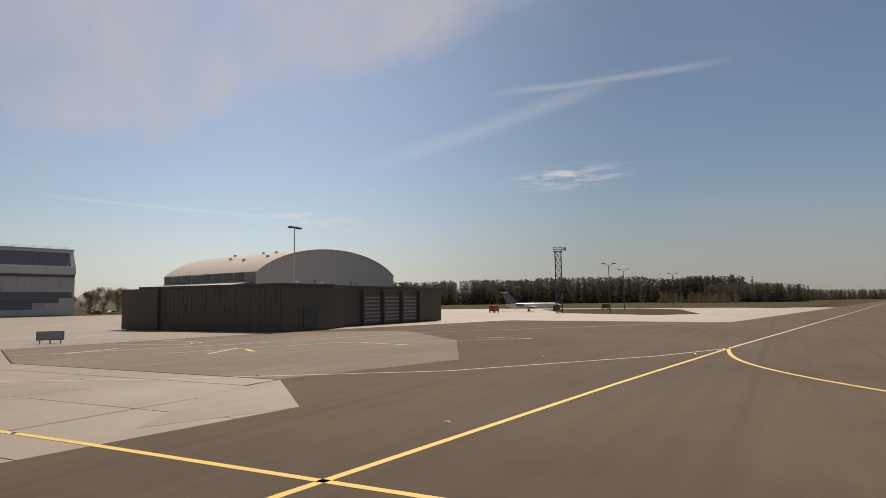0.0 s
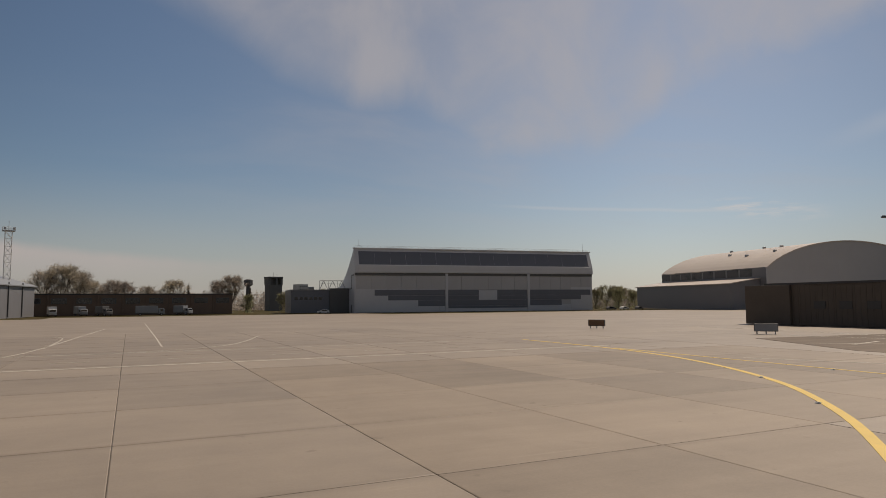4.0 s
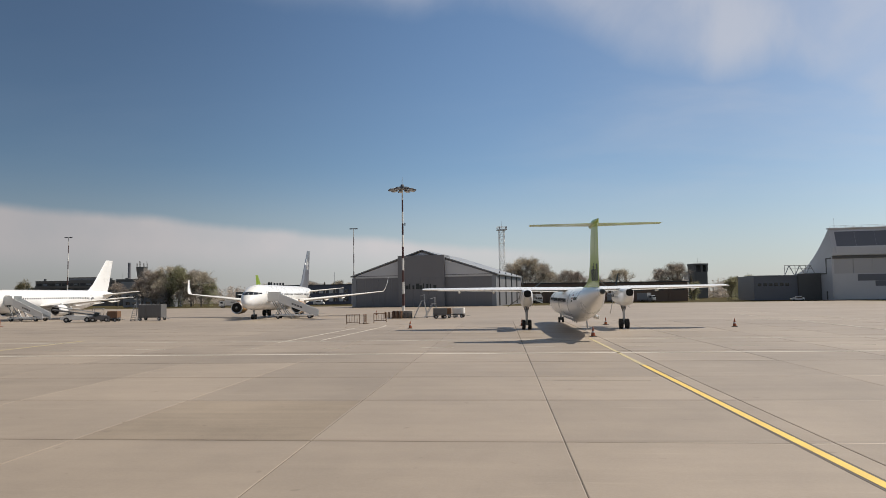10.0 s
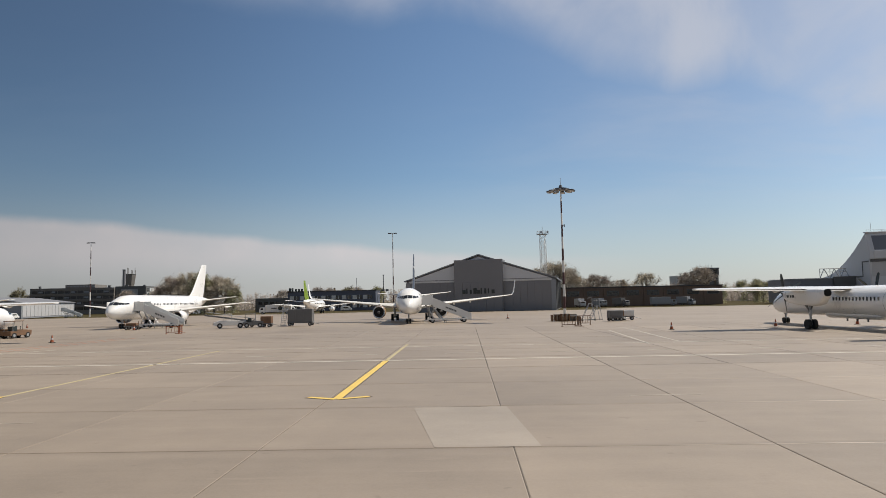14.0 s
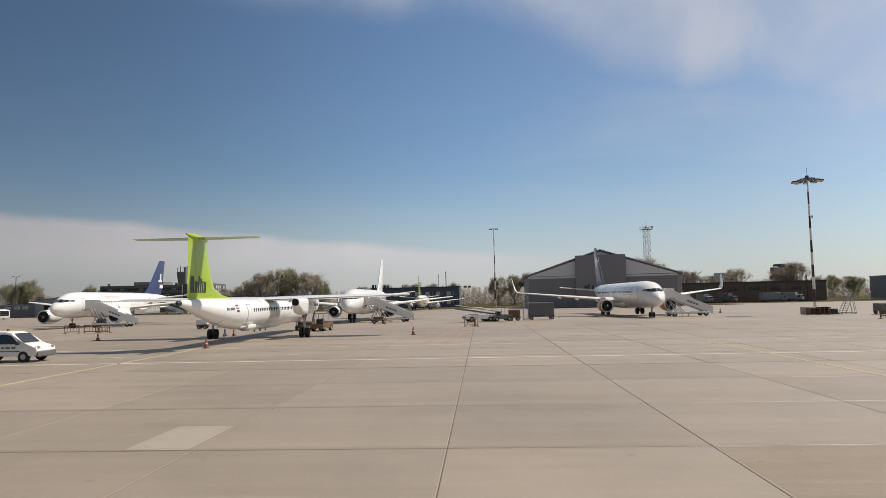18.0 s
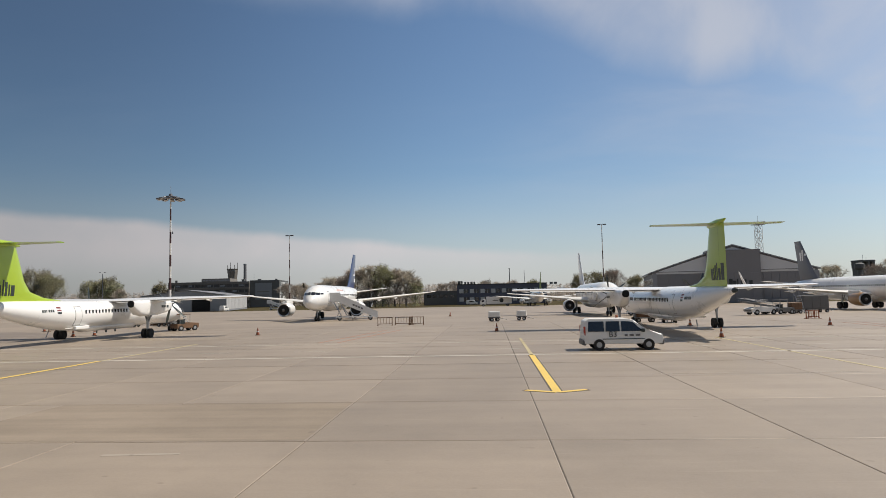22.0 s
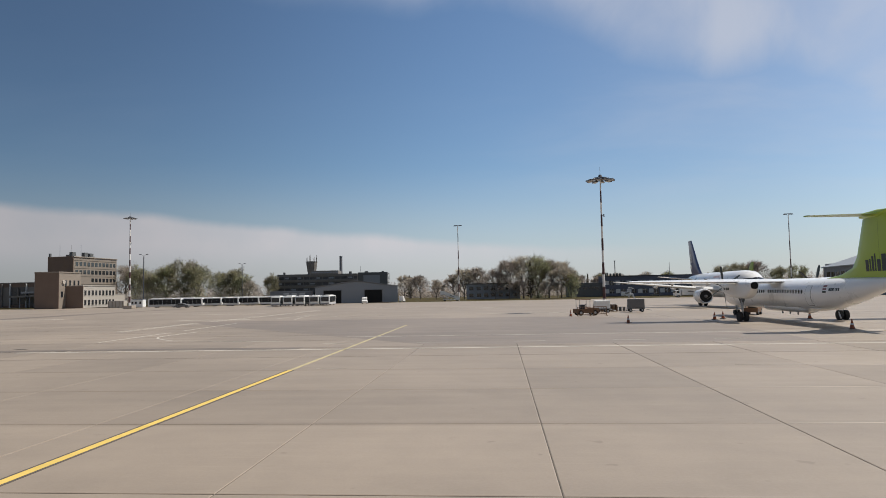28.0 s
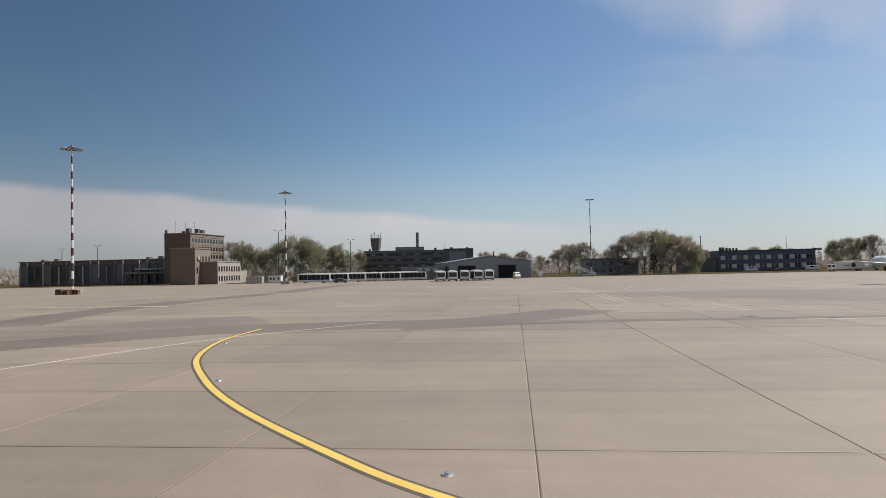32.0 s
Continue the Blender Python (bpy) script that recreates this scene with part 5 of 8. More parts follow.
def undercarriage(parent, x, y, top, r, w, twin, leg=0.11, lean=0.0, doors=True):
    g = part("landing_gear", rods(((x, y, r), (x + lean, y, top), leg, leg * 1.4), ((x, y, r + 0.5), (x + lean * 0.6, y + 0.9, top), leg * 0.5), ((x - twin, y, r), (x + twin, y, r), leg * 0.7)), STEEL, parent)
    for sx in (-twin, twin):
        bm = rods(((x + sx - w / 2, y, r), (x + sx + w / 2, y, r), r), seg=20)
        bmesh.ops.bevel(bm, geom=[e for e in bm.edges if len(e.link_faces) == 2 and e.calc_face_angle(0) > 1], offset=r * 0.2, segments=2, affect="EDGES")
        part("tyre", bm, RUBBER, g, smooth_faces=True)
    return g


def turboprop():
    t = thing("turboprop_airliner", pose(0, 0, 0), "white twin turboprop airliner with a lime green T-tail", "airplane", "parked turboprops")
    body = [(16.1, 2.15, 0.04), (15.9, 2.18, 0.3), (15.4, 2.25, 0.62), (14.7, 2.36, 0.92), (13.7, 2.5, 1.17), (12.5, 2.6, 1.31), (11, 2.63, 1.345), (-4.5, 2.63, 1.345),
            (-6.5, 2.68, 1.31), (-8.5, 2.80, 1.20), (-10.5, 2.98, 1.03), (-12.5, 3.2, 0.80), (-14.3, 3.42, 0.55), (-15.7, 3.58, 0.34), (-16.7, 3.66, 0.17)]
    fus = part("fuselage", tube(body, 32), WHITE, t, smooth_faces=True)
    part("tail_cone", tube([(-16.62, 3.655, 0.185), (-16.95, 3.67, 0.16), (-17.05, 3.67, 0.10)], 16), DARK, t, smooth_faces=True)
    part("belly_fairing", tube([(5.2, 1.55, 0.1), (4.2, 1.5, 0.42), (-3.6, 1.5, 0.42), (-5.0, 1.6, 0.1)], 16, squash=2.0), WHITE, t, smooth_faces=True)
    part("wing_fairing", tube([(4.6, 3.75, 0.1), (3.4, 3.75, 0.42), (-1.4, 3.75, 0.42), (-3.6, 3.72, 0.08)], 16, squash=1.9), WHITE, t, smooth_faces=True)
    st = []
    for x in (-14.2, -13.9, -5.2, 0, 5.2, 13.9, 14.2):
        a = abs(x)
        ch = 2.95 if a < 5.3 else 2.95 - (a - 5.2) / 8.7 * 1.35
        if a > 14:
            ch = 1.15
        le = 2.75 - max(0, a - 5.2) * 0.055
        st.append((x, le, 4.02 + a * 0.016, ch, 0.16 if a < 6 else 0.13))
    part("wing", wing_mesh(st), WHITE, t, smooth_faces=True)
    for sx in (-1, 1):
        part("flap", wing_mesh([(sx * 1.5, 0.35, 3.88, 0.9, 0.10), (sx * 12.6, 0.45, 4.1, 0.55, 0.10)]), WHITE_DULL, t)
        for x in (3.0, 7.4, 10.6):
            part("flap_fairing", tube([(0.6, 3.86 + 0.012 * x, 0.03, sx * x), (0.2, 3.8 + 0.012 * x, 0.12, sx * x), (-0.8, 3.86 + 0.012 * x, 0.03, sx * x)], 8), WHITE_DULL, t)
        c0 = sx * 4.4
        nac = part("engine_nacelle", boxy_tube([(4.45, 3.62, 0.28, 0.27, c0), (4.2, 3.56, 0.42, 0.38, c0), (3.3, 3.45, 0.62, 0.50, c0), (1.6, 3.36, 0.74, 0.54, c0), (-1.2, 3.32, 0.78, 0.54, c0), (-2.1, 3.40, 0.70, 0.50, c0), (-2.7, 3.56, 0.48, 0.42, c0), (-3.05, 3.70, 0.30, 0.32, c0)]), WHITE, t, smooth_faces=True)
        # black ends stand for the shade inside exhaust and intake
        part("exhaust", boxy_tube([(-2.85, 3.70, 0.33, 0.33, c0), (-3.12, 3.73, 0.31, 0.31, c0), (-3.14, 3.73, 0.22, 0.22, c0)], 18, 0.8), BLACK, nac)
        part("intake", boxy_tube([(4.3, 3.10, 0.13, 0.26, c0), (3.6, 3.06, 0.17, 0.30, c0), (3.0, 3.1, 0.1, 0.25, c0)], 16), BLACK, nac)
        for side in (-1, 1):
            for k, ln in enumerate((0.42, 0.3, 0.36)):
                part("name_bar", boxes((c0 + side * 0.53 - 0.012, c0 + side * 0.53 + 0.012, 1.7 + 0.55 * k, 1.7 + 0.55 * k + ln, 3.32, 3.55)), DARK, nac)
        prop = part("propeller", tube([(5.2, 3.62, 0.03, sx * 4.4), (4.95, 3.62, 0.17, sx * 4.4), (4.45, 3.62, 0.27, sx * 4.4)], 14), KIT_GREY, t, smooth_faces=True)
        for k in range(6):
            a = 2 * math.pi * k / 6 + (0.3 if sx > 0 else 0.62)
            c, s = math.cos(a), math.sin(a)
            bm = bmesh.new()
            rings = []
            for rad, half, th, yaw in ((0.2, 0.09, 0.05, 1.45), (0.7, 0.17, 0.035, 1.4), (1.5, 0.2, 0.025, 1.3), (1.95, 0.13, 0.016, 1.25), (2.05, 0.05, 0.01, 1.2)):
                ring = []
                for u, v in ((-half, 0), (0, th), (half, 0), (0, -th)):
                    tang, fwd = u * math.cos(yaw) - v * math.sin(yaw), u * math.sin(yaw) + v * math.cos(yaw)
                    ring.append((sx * 4.4 + c * rad - s * tang, 4.75 + fwd, 3.62 + s * rad + c * tang))
                rings.append(ring)
            loft(bm, rings)
            part("blade", bm, DARK, prop, smooth_faces=True)
        gear = undercarriage(t, sx * 4.4, 0.0, 2.9, 0.45, 0.3, 0.27, leg=0.095)
        part("drag_brace", rods(((c0, 0.0, 1.5), (c0, 1.5, 2.75), 0.055), ((c0, 0.0, 1.7), (c0, -0.9, 2.7), 0.05), ((c0, 0.0, 1.35), (c0 - 0.42, 0.0, 2.7), 0.045), ((c0, 0.0, 1.35), (c0 + 0.42, 0.0, 2.7), 0.045)), KIT_GREY, gear)
        for dx in (-0.42, 0.42):
            part("gear_door", boxes((c0 + dx - 0.02, c0 + dx + 0.02, -0.75, 0.75, 2.2, 2.62), bevel=0.015), WHITE_DULL, gear)
    undercarriage(t, 0, 13.9, 1.6, 0.3, 0.2, 0.2, leg=0.09)
    sts = [(3.45, -5.4, 10.2, 0.02), (4.02, -7.0, 8.7, 0.03), (4.25, -9.2, 6.5, 0.05), (4.7, -10.9, 4.8, 0.08), (5.5, -11.6, 4.1, 0.10), (7.9, -12.6, 3.05, 0.11), (8.25, -12.75, 2.85, 0.10)]
    fin = part("fin", fin_mesh(sts), LIME, t, "lime green fin", smooth_faces=True)
    for side in (-1, 1):
        part("rudder_seam", fin_plate(sts, side, -14.62, -14.58, 4.3, 7.9, 0.004), LIME_DARK, fin)
    part("bullet_fairing", tube([(-12.2, 8.15, 0.05), (-12.8, 8.2, 0.24), (-14.6, 8.25, 0.26), (-15.9, 8.38, 0.06)], 14), LIME, t, smooth_faces=True)
    part("tailplane", wing_mesh([(-4.62, -13.55, 8.2, 1.1, 0.10), (0, -12.95, 8.2, 2.0, 0.11), (4.62, -13.55, 8.2, 1.1, 0.10)]), LIME_DARK, t, "darker green tailplane", smooth_faces=True)
    bars_on_fin(fin, sts, -15.3, 4.4, 0.86, DARK)
    pane = part("cabin_window", boxes((-0.02, 0.012, -0.105, 0.105, -0.16, 0.16), bevel=0.01), GLASS, t)
    pane.location = (1.32, -5.0, 2.95)
    rows = [(-5.0 + 0.52 * k, 2.95, 1.32) for k in range(31) if k not in (14, 25)]
    window_line(t, rows[1:], pane, 1)
    window_line(t, rows, pane, -1)
    for side in (-1, 1):
        seal = part("door_seal", skin_plate(body, side, -6.5, -5.56, 1.8, 3.45, 0.006, 10), KIT_GREY, t)
        part("cabin_door", skin_plate(body, side, -6.45, -5.61, 1.84, 3.41, 0.016, 10), WHITE, seal, "outlined rear cabin door", smooth_faces=True)
        # registration as plain bars, flag, name forward
        for k, ln in enumerate((0.2, 0.2, 0.1, 0.22, 0.22, 0.22)):
            part("registration_bar", skin_plate(body, side, -10.5 + 0.24 * k, -10.5 + 0.24 * k + ln * 0.85, 3.02, 3.24), DARK, t)
        flag = part("flag_patch", skin_plate(body, side, -8.75, -8.25, 3.32, 3.46), RED_DARK, t)
        part("flag_stripe", skin_plate(body, side, -8.75, -8.25, 3.1, 3.22), RED_DARK, flag)
        part("flag_stripe", skin_plate(body, side, -8.75, -8.25, 2.86, 3.02), DARK, flag)
        part("windshield", nose_plate(body, [(side * 0.05, 2.98), (side * 0.62, 2.95), (side * 0.58, 3.3), (side * 0.05, 3.36)], 16.0), GLASS, t)
        part("side_windshield", nose_plate(body, [(side * 0.66, 2.94), (side * 1.05, 2.9), (side * 0.95, 3.15), (side * 0.62, 3.3)], 16.0), GLASS, t)
        part("strake", boxes((side * 1.0 - 0.03, side * 1.0 + 0.03, -7.5, -5.6, 1.55, 1.62)), WHITE_DULL, t)
    part("service_panel", boxes((1.0, 1.28, -6.4, -4.4, 1.42, 1.72), bevel=0.05), WHITE, t)
    part("tail_skid", rods(((0, -8.2, 1.35), (0.0, -8.5, 0.85), 0.05)), STEEL, t)
    for y in (2.0, 0.4, -1.2):
        part("aerial", boxes((-0.02, 0.02, y - 0.12, y + 0.12, 0.86, 1.1)), DARK, t)
    return t


def jetliner(name, label, length, radius, span, height, tail_span, ng, wb, engine, fin_mat, nose_z=2.4, fc=3.25, winglet=False, tail_cone=True, engine_mat=None, door_open=False, group="parked jet airliners", sweep=0.46):
    """Origin under the nose wheel; the nose points to +y."""
    t = thing(name, pose(0, 0, 0), label, "airplane", group)
    n0 = ng
    tail = n0 - length
    r = radius
    body = [(n0, nose_z, 0.05), (n0 - 0.25, nose_z + 0.03, 0.42), (n0 - 0.8, nose_z + 0.12, 0.85), (n0 - 1.6, fc - 0.48, 1.22), (n0 - 2.6, fc - 0.25, 1.53), (n0 - 4.2, fc - 0.06, r * 0.96), (n0 - 6.2, fc, r),
            (tail + 12.5, fc, r), (tail + 10, fc + 0.12, r * 0.93), (tail + 7, fc + 0.42, r * 0.75), (tail + 4, fc + 0.78, r * 0.5), (tail + 1.6, fc + 1.05, r * 0.28), (tail, fc + 1.2, r * 0.1)]
    part("fuselage", tube(body, 34), WHITE, t, smooth_faces=True)
    yw = -wb  # main gear
    part("belly_fairing", tube([(yw + 8, fc - r * 0.6, 0.2), (yw + 6, fc - r * 0.62, 0.95), (yw - 2.5, fc - r * 0.62, 0.95), (yw - 5, fc - r * 0.55, 0.15)], 18, squash=1.75), WHITE_DULL, t, smooth_faces=True)
    half = span / 2
    for sx in (-1, 1):
        st = []
        for x in (1.2, 5.2, half - 0.4, half):
            ch = 7.4 - (x - 1.2) * 0.72 if x < 5.3 else 4.5 - (x - 5.2) / (half - 5.2) * 3.0
            if x == half:
                ch = 1.2
            le = yw + 6.2 - (x - 1.2) * sweep - (0.2 if x == half else 0)
            z = fc - r * 0.5 + (x - 1.2) * 0.105
            st.append((sx * x, le, z, ch, 0.13 - 0.03 * x / half))
        wing = part("wing", wing_mesh(st), WHITE_DULL, t, smooth_faces=True)
        if winglet:
            x, le, z, ch, _ = st[-1]
            bm = bmesh.new()
            loft(bm, [[(x + sx * (dx + (0.04 if k < 4 else -0.04)), y, z + dz) for k, (y, _) in enumerate(foil(le - off, c, 0.1, 0))] for dx, dz, off, c in ((0.0, 0.0, 0.0, 1.3), (0.35, 0.5, 0.4, 1.15), (0.62, 1.5, 1.0, 0.8), (0.8, 2.5, 1.6, 0.45))])
            part("winglet", bm, WHITE, t, smooth_faces=True)
        for x in (3.8, 7.2, 10.0):
            if x < half - 3:
                z = fc - r * 0.5 + (x - 1.2) * 0.105 - 0.3
                part("flap_fairing", tube([(yw + 1.6 - x * 0.2, z + 0.1, 0.04, sx * x), (yw + 0.4 - x * 0.2, z, 0.17, sx * x), (yw - 2.2 - x * 0.2, z + 0.12, 0.04, sx * x)], 10), WHITE_DULL, t)
        ex, ey, ez, er, el_ = engine
        em = engine_mat or WHITE
        cow = part("engine", tube([(ey, ez, er * 0.86, sx * ex), (ey - 0.12, ez, er * 0.97, sx * ex), (ey - 0.9, ez, er * 1.05, sx * ex), (ey - el_ * 0.55, ez, er * 1.0, sx * ex), (ey - el_ * 0.8, ez + 0.04, er * 0.82, sx * ex)], 24), em, t, smooth_faces=True)
        part("inlet_lip", tube([(ey + 0.05, ez, er * 0.84, sx * ex), (ey + 0.08, ez, er * 0.9, sx * ex), (ey - 0.1, ez, er * 0.985, sx * ex)], 24), BARE, cow, smooth_faces=True)
        # plain black disc, the inlet's inner shade as colour
        part("fan", tube([(ey + 0.09, ez, er * 0.80, sx * ex), (ey + 0.07, ez, er * 0.80, sx * ex)], 24), BLACK, cow)
        part("spinner", tube([(ey + 0.32, ez, 0.02, sx * ex), (ey + 0.1, ez, er * 0.24, sx * ex)], 12), KIT_GREY, cow, smooth_faces=True)
        part("exhaust_cone", tube([(ey - el_ * 0.78, ez + 0.04, er * 0.66, sx * ex), (ey - el_, ez + 0.06, er * 0.5, sx * ex), (ey - el_ * 1.2, ez + 0.06, er * 0.15, sx * ex)], 18), BARE, cow, smooth_faces=True)
        part("pylon", boxes((sx * ex - 0.16, sx * ex + 0.16, ey - el_ * 1.05, ey - 1.3, ez + er * 0.6, ez + er * 1.35), bevel=0.08), WHITE_DULL, t)
        undercarriage(t, sx * 2.86, yw, fc - r * 0.5, 0.56, 0.4, 0.42, leg=0.15)
        part("tailplane", wing_mesh([(sx * 0.4, tail + 5.6, fc + 0.9, 4.0, 0.09), (sx * tail_span / 2, tail + 2.3, fc + 1.6, 1.5, 0.09)]), WHITE_DULL, t, smooth_faces=True)
        pane_rows = [(n0 - 7.2 - 0.51 * k, fc + 0.42, r * 0.985) for k in range(int((length - 16) / 0.51)) if k % 13 != 11]
        first = part("cabin_window", boxes((-0.012, 0.012, -0.10, 0.10, -0.15, 0.15), bevel=0.01), GLASS, t)
        first.location = (sx * r * 0.985, n0 - 6.69, fc + 0.42)
        window_line(t, pane_rows, first, sx)
        for y in (n0 - 5.0, tail + 9.4):
            seal = part("door_seal", skin_plate(body, sx, y - 0.47, y + 0.47, fc - 0.92, fc + 0.97, 0.008, 10), KIT_GREY, t)
            part("cabin_door", skin_plate(body, sx, y - 0.42, y + 0.42, fc - 0.87, fc + 0.92, 0.018, 10), WHITE, seal, smooth_faces=True)
        w = fc + (r - 1.95) * 0.5
        part("windshield", nose_plate(body, [(sx * 0.03, w + 0.4), (sx * 0.66, w + 0.36), (sx * 0.62, w + 0.78), (sx * 0.03, w + 0.86)], n0), GLASS, t)
        part("side_windshield", nose_plate(body, [(sx * 0.7, w + 0.36), (sx * 1.2, w + 0.42), (sx * 1.12, w + 0.72), (sx * 0.66, w + 0.78)], n0), GLASS, t)
        part("rear_windshield", nose_plate(body, [(sx * 1.24, w + 0.44), (sx * 1.5, w + 0.5), (sx * 1.42, w + 0.68), (sx * 1.16, w + 0.7)], n0), GLASS, t)
    zt = fc + r * 0.72
    sts = [(zt, tail + 10.5, 8.6, 0.03), (zt + 0.6, tail + 8.2, 6.4, 0.07), (zt + 1.6, tail + 6.9, 5.5, 0.09), (height, tail + 2.6, 2.3, 0.09)]
    fin = part("fin", fin_mesh(sts), fin_mat, t, smooth_faces=True)
    undercarriage(t, 0, 0, fc - r * 0.8, 0.36, 0.24, 0.24, leg=0.1)
    part("aerial", boxes((-0.02, 0.02, n0 - 12.2, n0 - 11.8, fc + r - 0.05, fc + r + 0.35)), DARK, t)
    return t, fin, sts, body


def fit_body(t, drop, low, high):
    """Lower the body on its gear to fit the camera's view: all of the drop below one height, none above another."""
    done = set()
    for o in t.children_recursive:
        if o.name.split(".")[0] in ("landing_gear", "tyre", "drag_brace", "gear_door"):
            continue
        root = o if o.parent == t else o.parent
        if root.name.split(".")[0] in ("fin", "bullet_fairing", "tailplane"):
            for v in o.data.vertices:
                v.co.y += 0.3
        if root.name.split(".")[0] in ("wing", "wing_fairing", "flap", "flap_fairing", "engine_nacelle", "propeller"):
            for v in o.data.vertices:
                v.co.z -= drop + 0.18
        elif o.location.length > 0.01:
            o.location.z -= drop
        elif o.data.name not in done:
            done.add(o.data.name)
            for v in o.data.vertices:
                v.co.z -= drop * min(1.0, max(0.0, (high - v.co.z) / (high - low)))


dash = turboprop()
fit_body(dash, 0.26, 4.2, 8.0)
dash.matrix_basis = pose(51.0, 59.7, 0, 0, 0, 0.1) @ Matrix.Scale(0.98, 4)
copy_thing(dash, pose(-37.4, 60.0, 0, 0, 0, 0.3))
copy_thing(dash, pose(-90.35, 59.7, 0, 0, 0, 0.5))

b1, fin1, sts1, body1 = jetliner("jet_airliner", "white twin jet with winglets, grey tail and golden engines", 39.5, 1.95, 34.4, 12.4, 14.3, 4.0, 15.6, (4.83, -6.2, 1.62, 0.98, 3.9), TAIL_GREY, winglet=True)
b1.matrix_basis = pose(7.56, 95.47, ground_z(96), 0, 0, 183)
for k, (y0, y1, z0, z1) in enumerate(((-33.2, -32.75, 8.6, 10.2), (-32.4, -32.0, 8.6, 10.6), (-31.6, -31.0, 9.5, 9.9))):
    for side in (-1, 1):
        part("emblem_bar", fin_plate(sts1, side, y0, y1, z0, z1), WHITE, fin1)
for o in b1.children:
    if o.name.startswith("engine"):
        o.data.materials[0] = GOLD
b2, fin2, sts2, body2 = jetliner("jet_airliner", "all-white twin jet with its forward door open", 36.4, 1.92, 28.9, 11.2, 12.7, 4.0, 14.3, (4.7, -8.2, 1.5, 0.92, 3.6), WHITE, fc=3.15)
b2.matrix_basis = pose(-36, 97.61, ground_z(98), 0, 0, 180)
a3, fin3, sts3, body3 = jetliner("jet_airliner", "white twin jet with a blue and white tail", 35.2, 2.0, 34.1, 11.9, 12.5, 5.0, 12.7, (5.75, -1.6, 1.75, 1.08, 4.2), TAIL_BLUE, fc=3.55, nose_z=2.9)
a3.matrix_basis = pose(-79.9, 98.5, ground_z(99), 0, 0, 180.2)
for side in (-1, 1):
    part("emblem_bar", fin_plate(sts3, side, -29.0, -27.6, 6.5, 7.2), WHITE, fin3)
    part("emblem_bar", fin_plate(sts3, side, -28.6, -27.0, 7.7, 8.1), WHITE, fin3)
    part("emblem_bar", fin_plate(sts3, side, -28.3, -27.7, 8.1, 9.3), WHITE, fin3)
    for k in range(8):
        part("name_bar", skin_plate(body3, side, -6.4 - 0.62 * k, -6.08 - 0.62 * k, 4.6, 4.9), RED_PALE, a3)
far, fin4, sts4, body4 = jetliner("jet_airliner", "distant white twin jet with a lime green tail", 31.0, 1.9, 28.9, 11.1, 12.7, 3.6, 11.1, (4.83, -2.4, 1.5, 0.88, 3.6), LIME_SHADED, fc=3.15)
far.matrix_basis = pose(-37.35, 239.3, ground_z(240), 0, 0, 1)


def rear_jet():
    t = thing("business_jet", pose(281.61, 48.73, 0, 0, 0, 206) @ Matrix.Scale(0.58, 4), "small white rear-engined business jet with a T-tail", "airplane")
    body = [(14, 2.3, 0.05), (13.4, 2.35, 0.6), (12, 2.5, 1.15), (10, 2.6, 1.45), (-6, 2.6, 1.45), (-10, 2.85, 1.0), (-14, 3.2, 0.25)]
    part("fuselage", tube(body, 24), WHITE, t, smooth_faces=True)
    part("fin", fin_mesh([(3.4, -7.0, 6.2, 0.09), (9.2, -12.4, 3.4, 0.09)]), TAIL_GREY, t, smooth_faces=True)
    part("tailplane", wing_mesh([(-4.6, -14.6, 9.3, 1.4, 0.09), (0, -12.8, 9.2, 3.0, 0.09), (4.6, -14.6, 9.3, 1.4, 0.09)]), WHITE_DULL, t)
    part("wing", wing_mesh([(-13, -3.6, 2.6, 1.2, 0.1), (0, 3.0, 1.7, 5.6, 0.12), (13, -3.6, 2.6, 1.2, 0.1)]), WHITE_DULL, t)
    for sx in (-1, 1):
        part("engine", tube([(-5.0, 3.2, 0.6, sx * 2.1), (-6.5, 3.2, 0.72, sx * 2.1), (-9.0, 3.2, 0.5, sx * 2.1)], 16), TAIL_GREY, t, smooth_faces=True)
        undercarriage(t, sx * 1.9, -2.5, 1.8, 0.42, 0.3, 0.3)
    undercarriage(t, 0, 10.5, 1.6, 0.32, 0.2, 0.2)
    window = part("cabin_window", boxes((-0.02, 0.02, -0.15, 0.15, -0.2, 0.2)), GLASS, t)
    window.location = (1.44, 8.0, 2.95)
    window_line(t, [(8.0 - 0.8 * k, 2.95, 1.44) for k in range(17)], window, -1)
    window_line(t, [(8.0 - 0.8 * k, 2.95, 1.44) for k in range(1, 17)], window, 1)
    part("windshield", boxes((-0.8, 0.8, 11.9, 12.5, 3.1, 3.4), bevel=0.06), GLASS, t)


rear_jet()

# ---------------------------------------------------------------- vehicles and ground equipment


def car_wheels(t, xs, half, r, w=0.22):
    for x in xs:
        for s in (-1, 1):
            y = s * (half - w * 0.4)
            bm = rods(((x, y - w / 2, r), (x, y + w / 2, r), r), seg=18)
            bmesh.ops.bevel(bm, geom=[e for e in bm.edges if len(e.link_faces) == 2 and e.calc_face_angle(0) > 1], offset=r * 0.18, segments=2, affect="EDGES")
            tyre = part("wheel", bm, RUBBER, t, smooth_faces=True)
            part("rim", rods(((x, y - w / 2 - 0.012, r), (x, y + w / 2 + 0.012, r), r * 0.5), seg=14), STEEL, tyre)


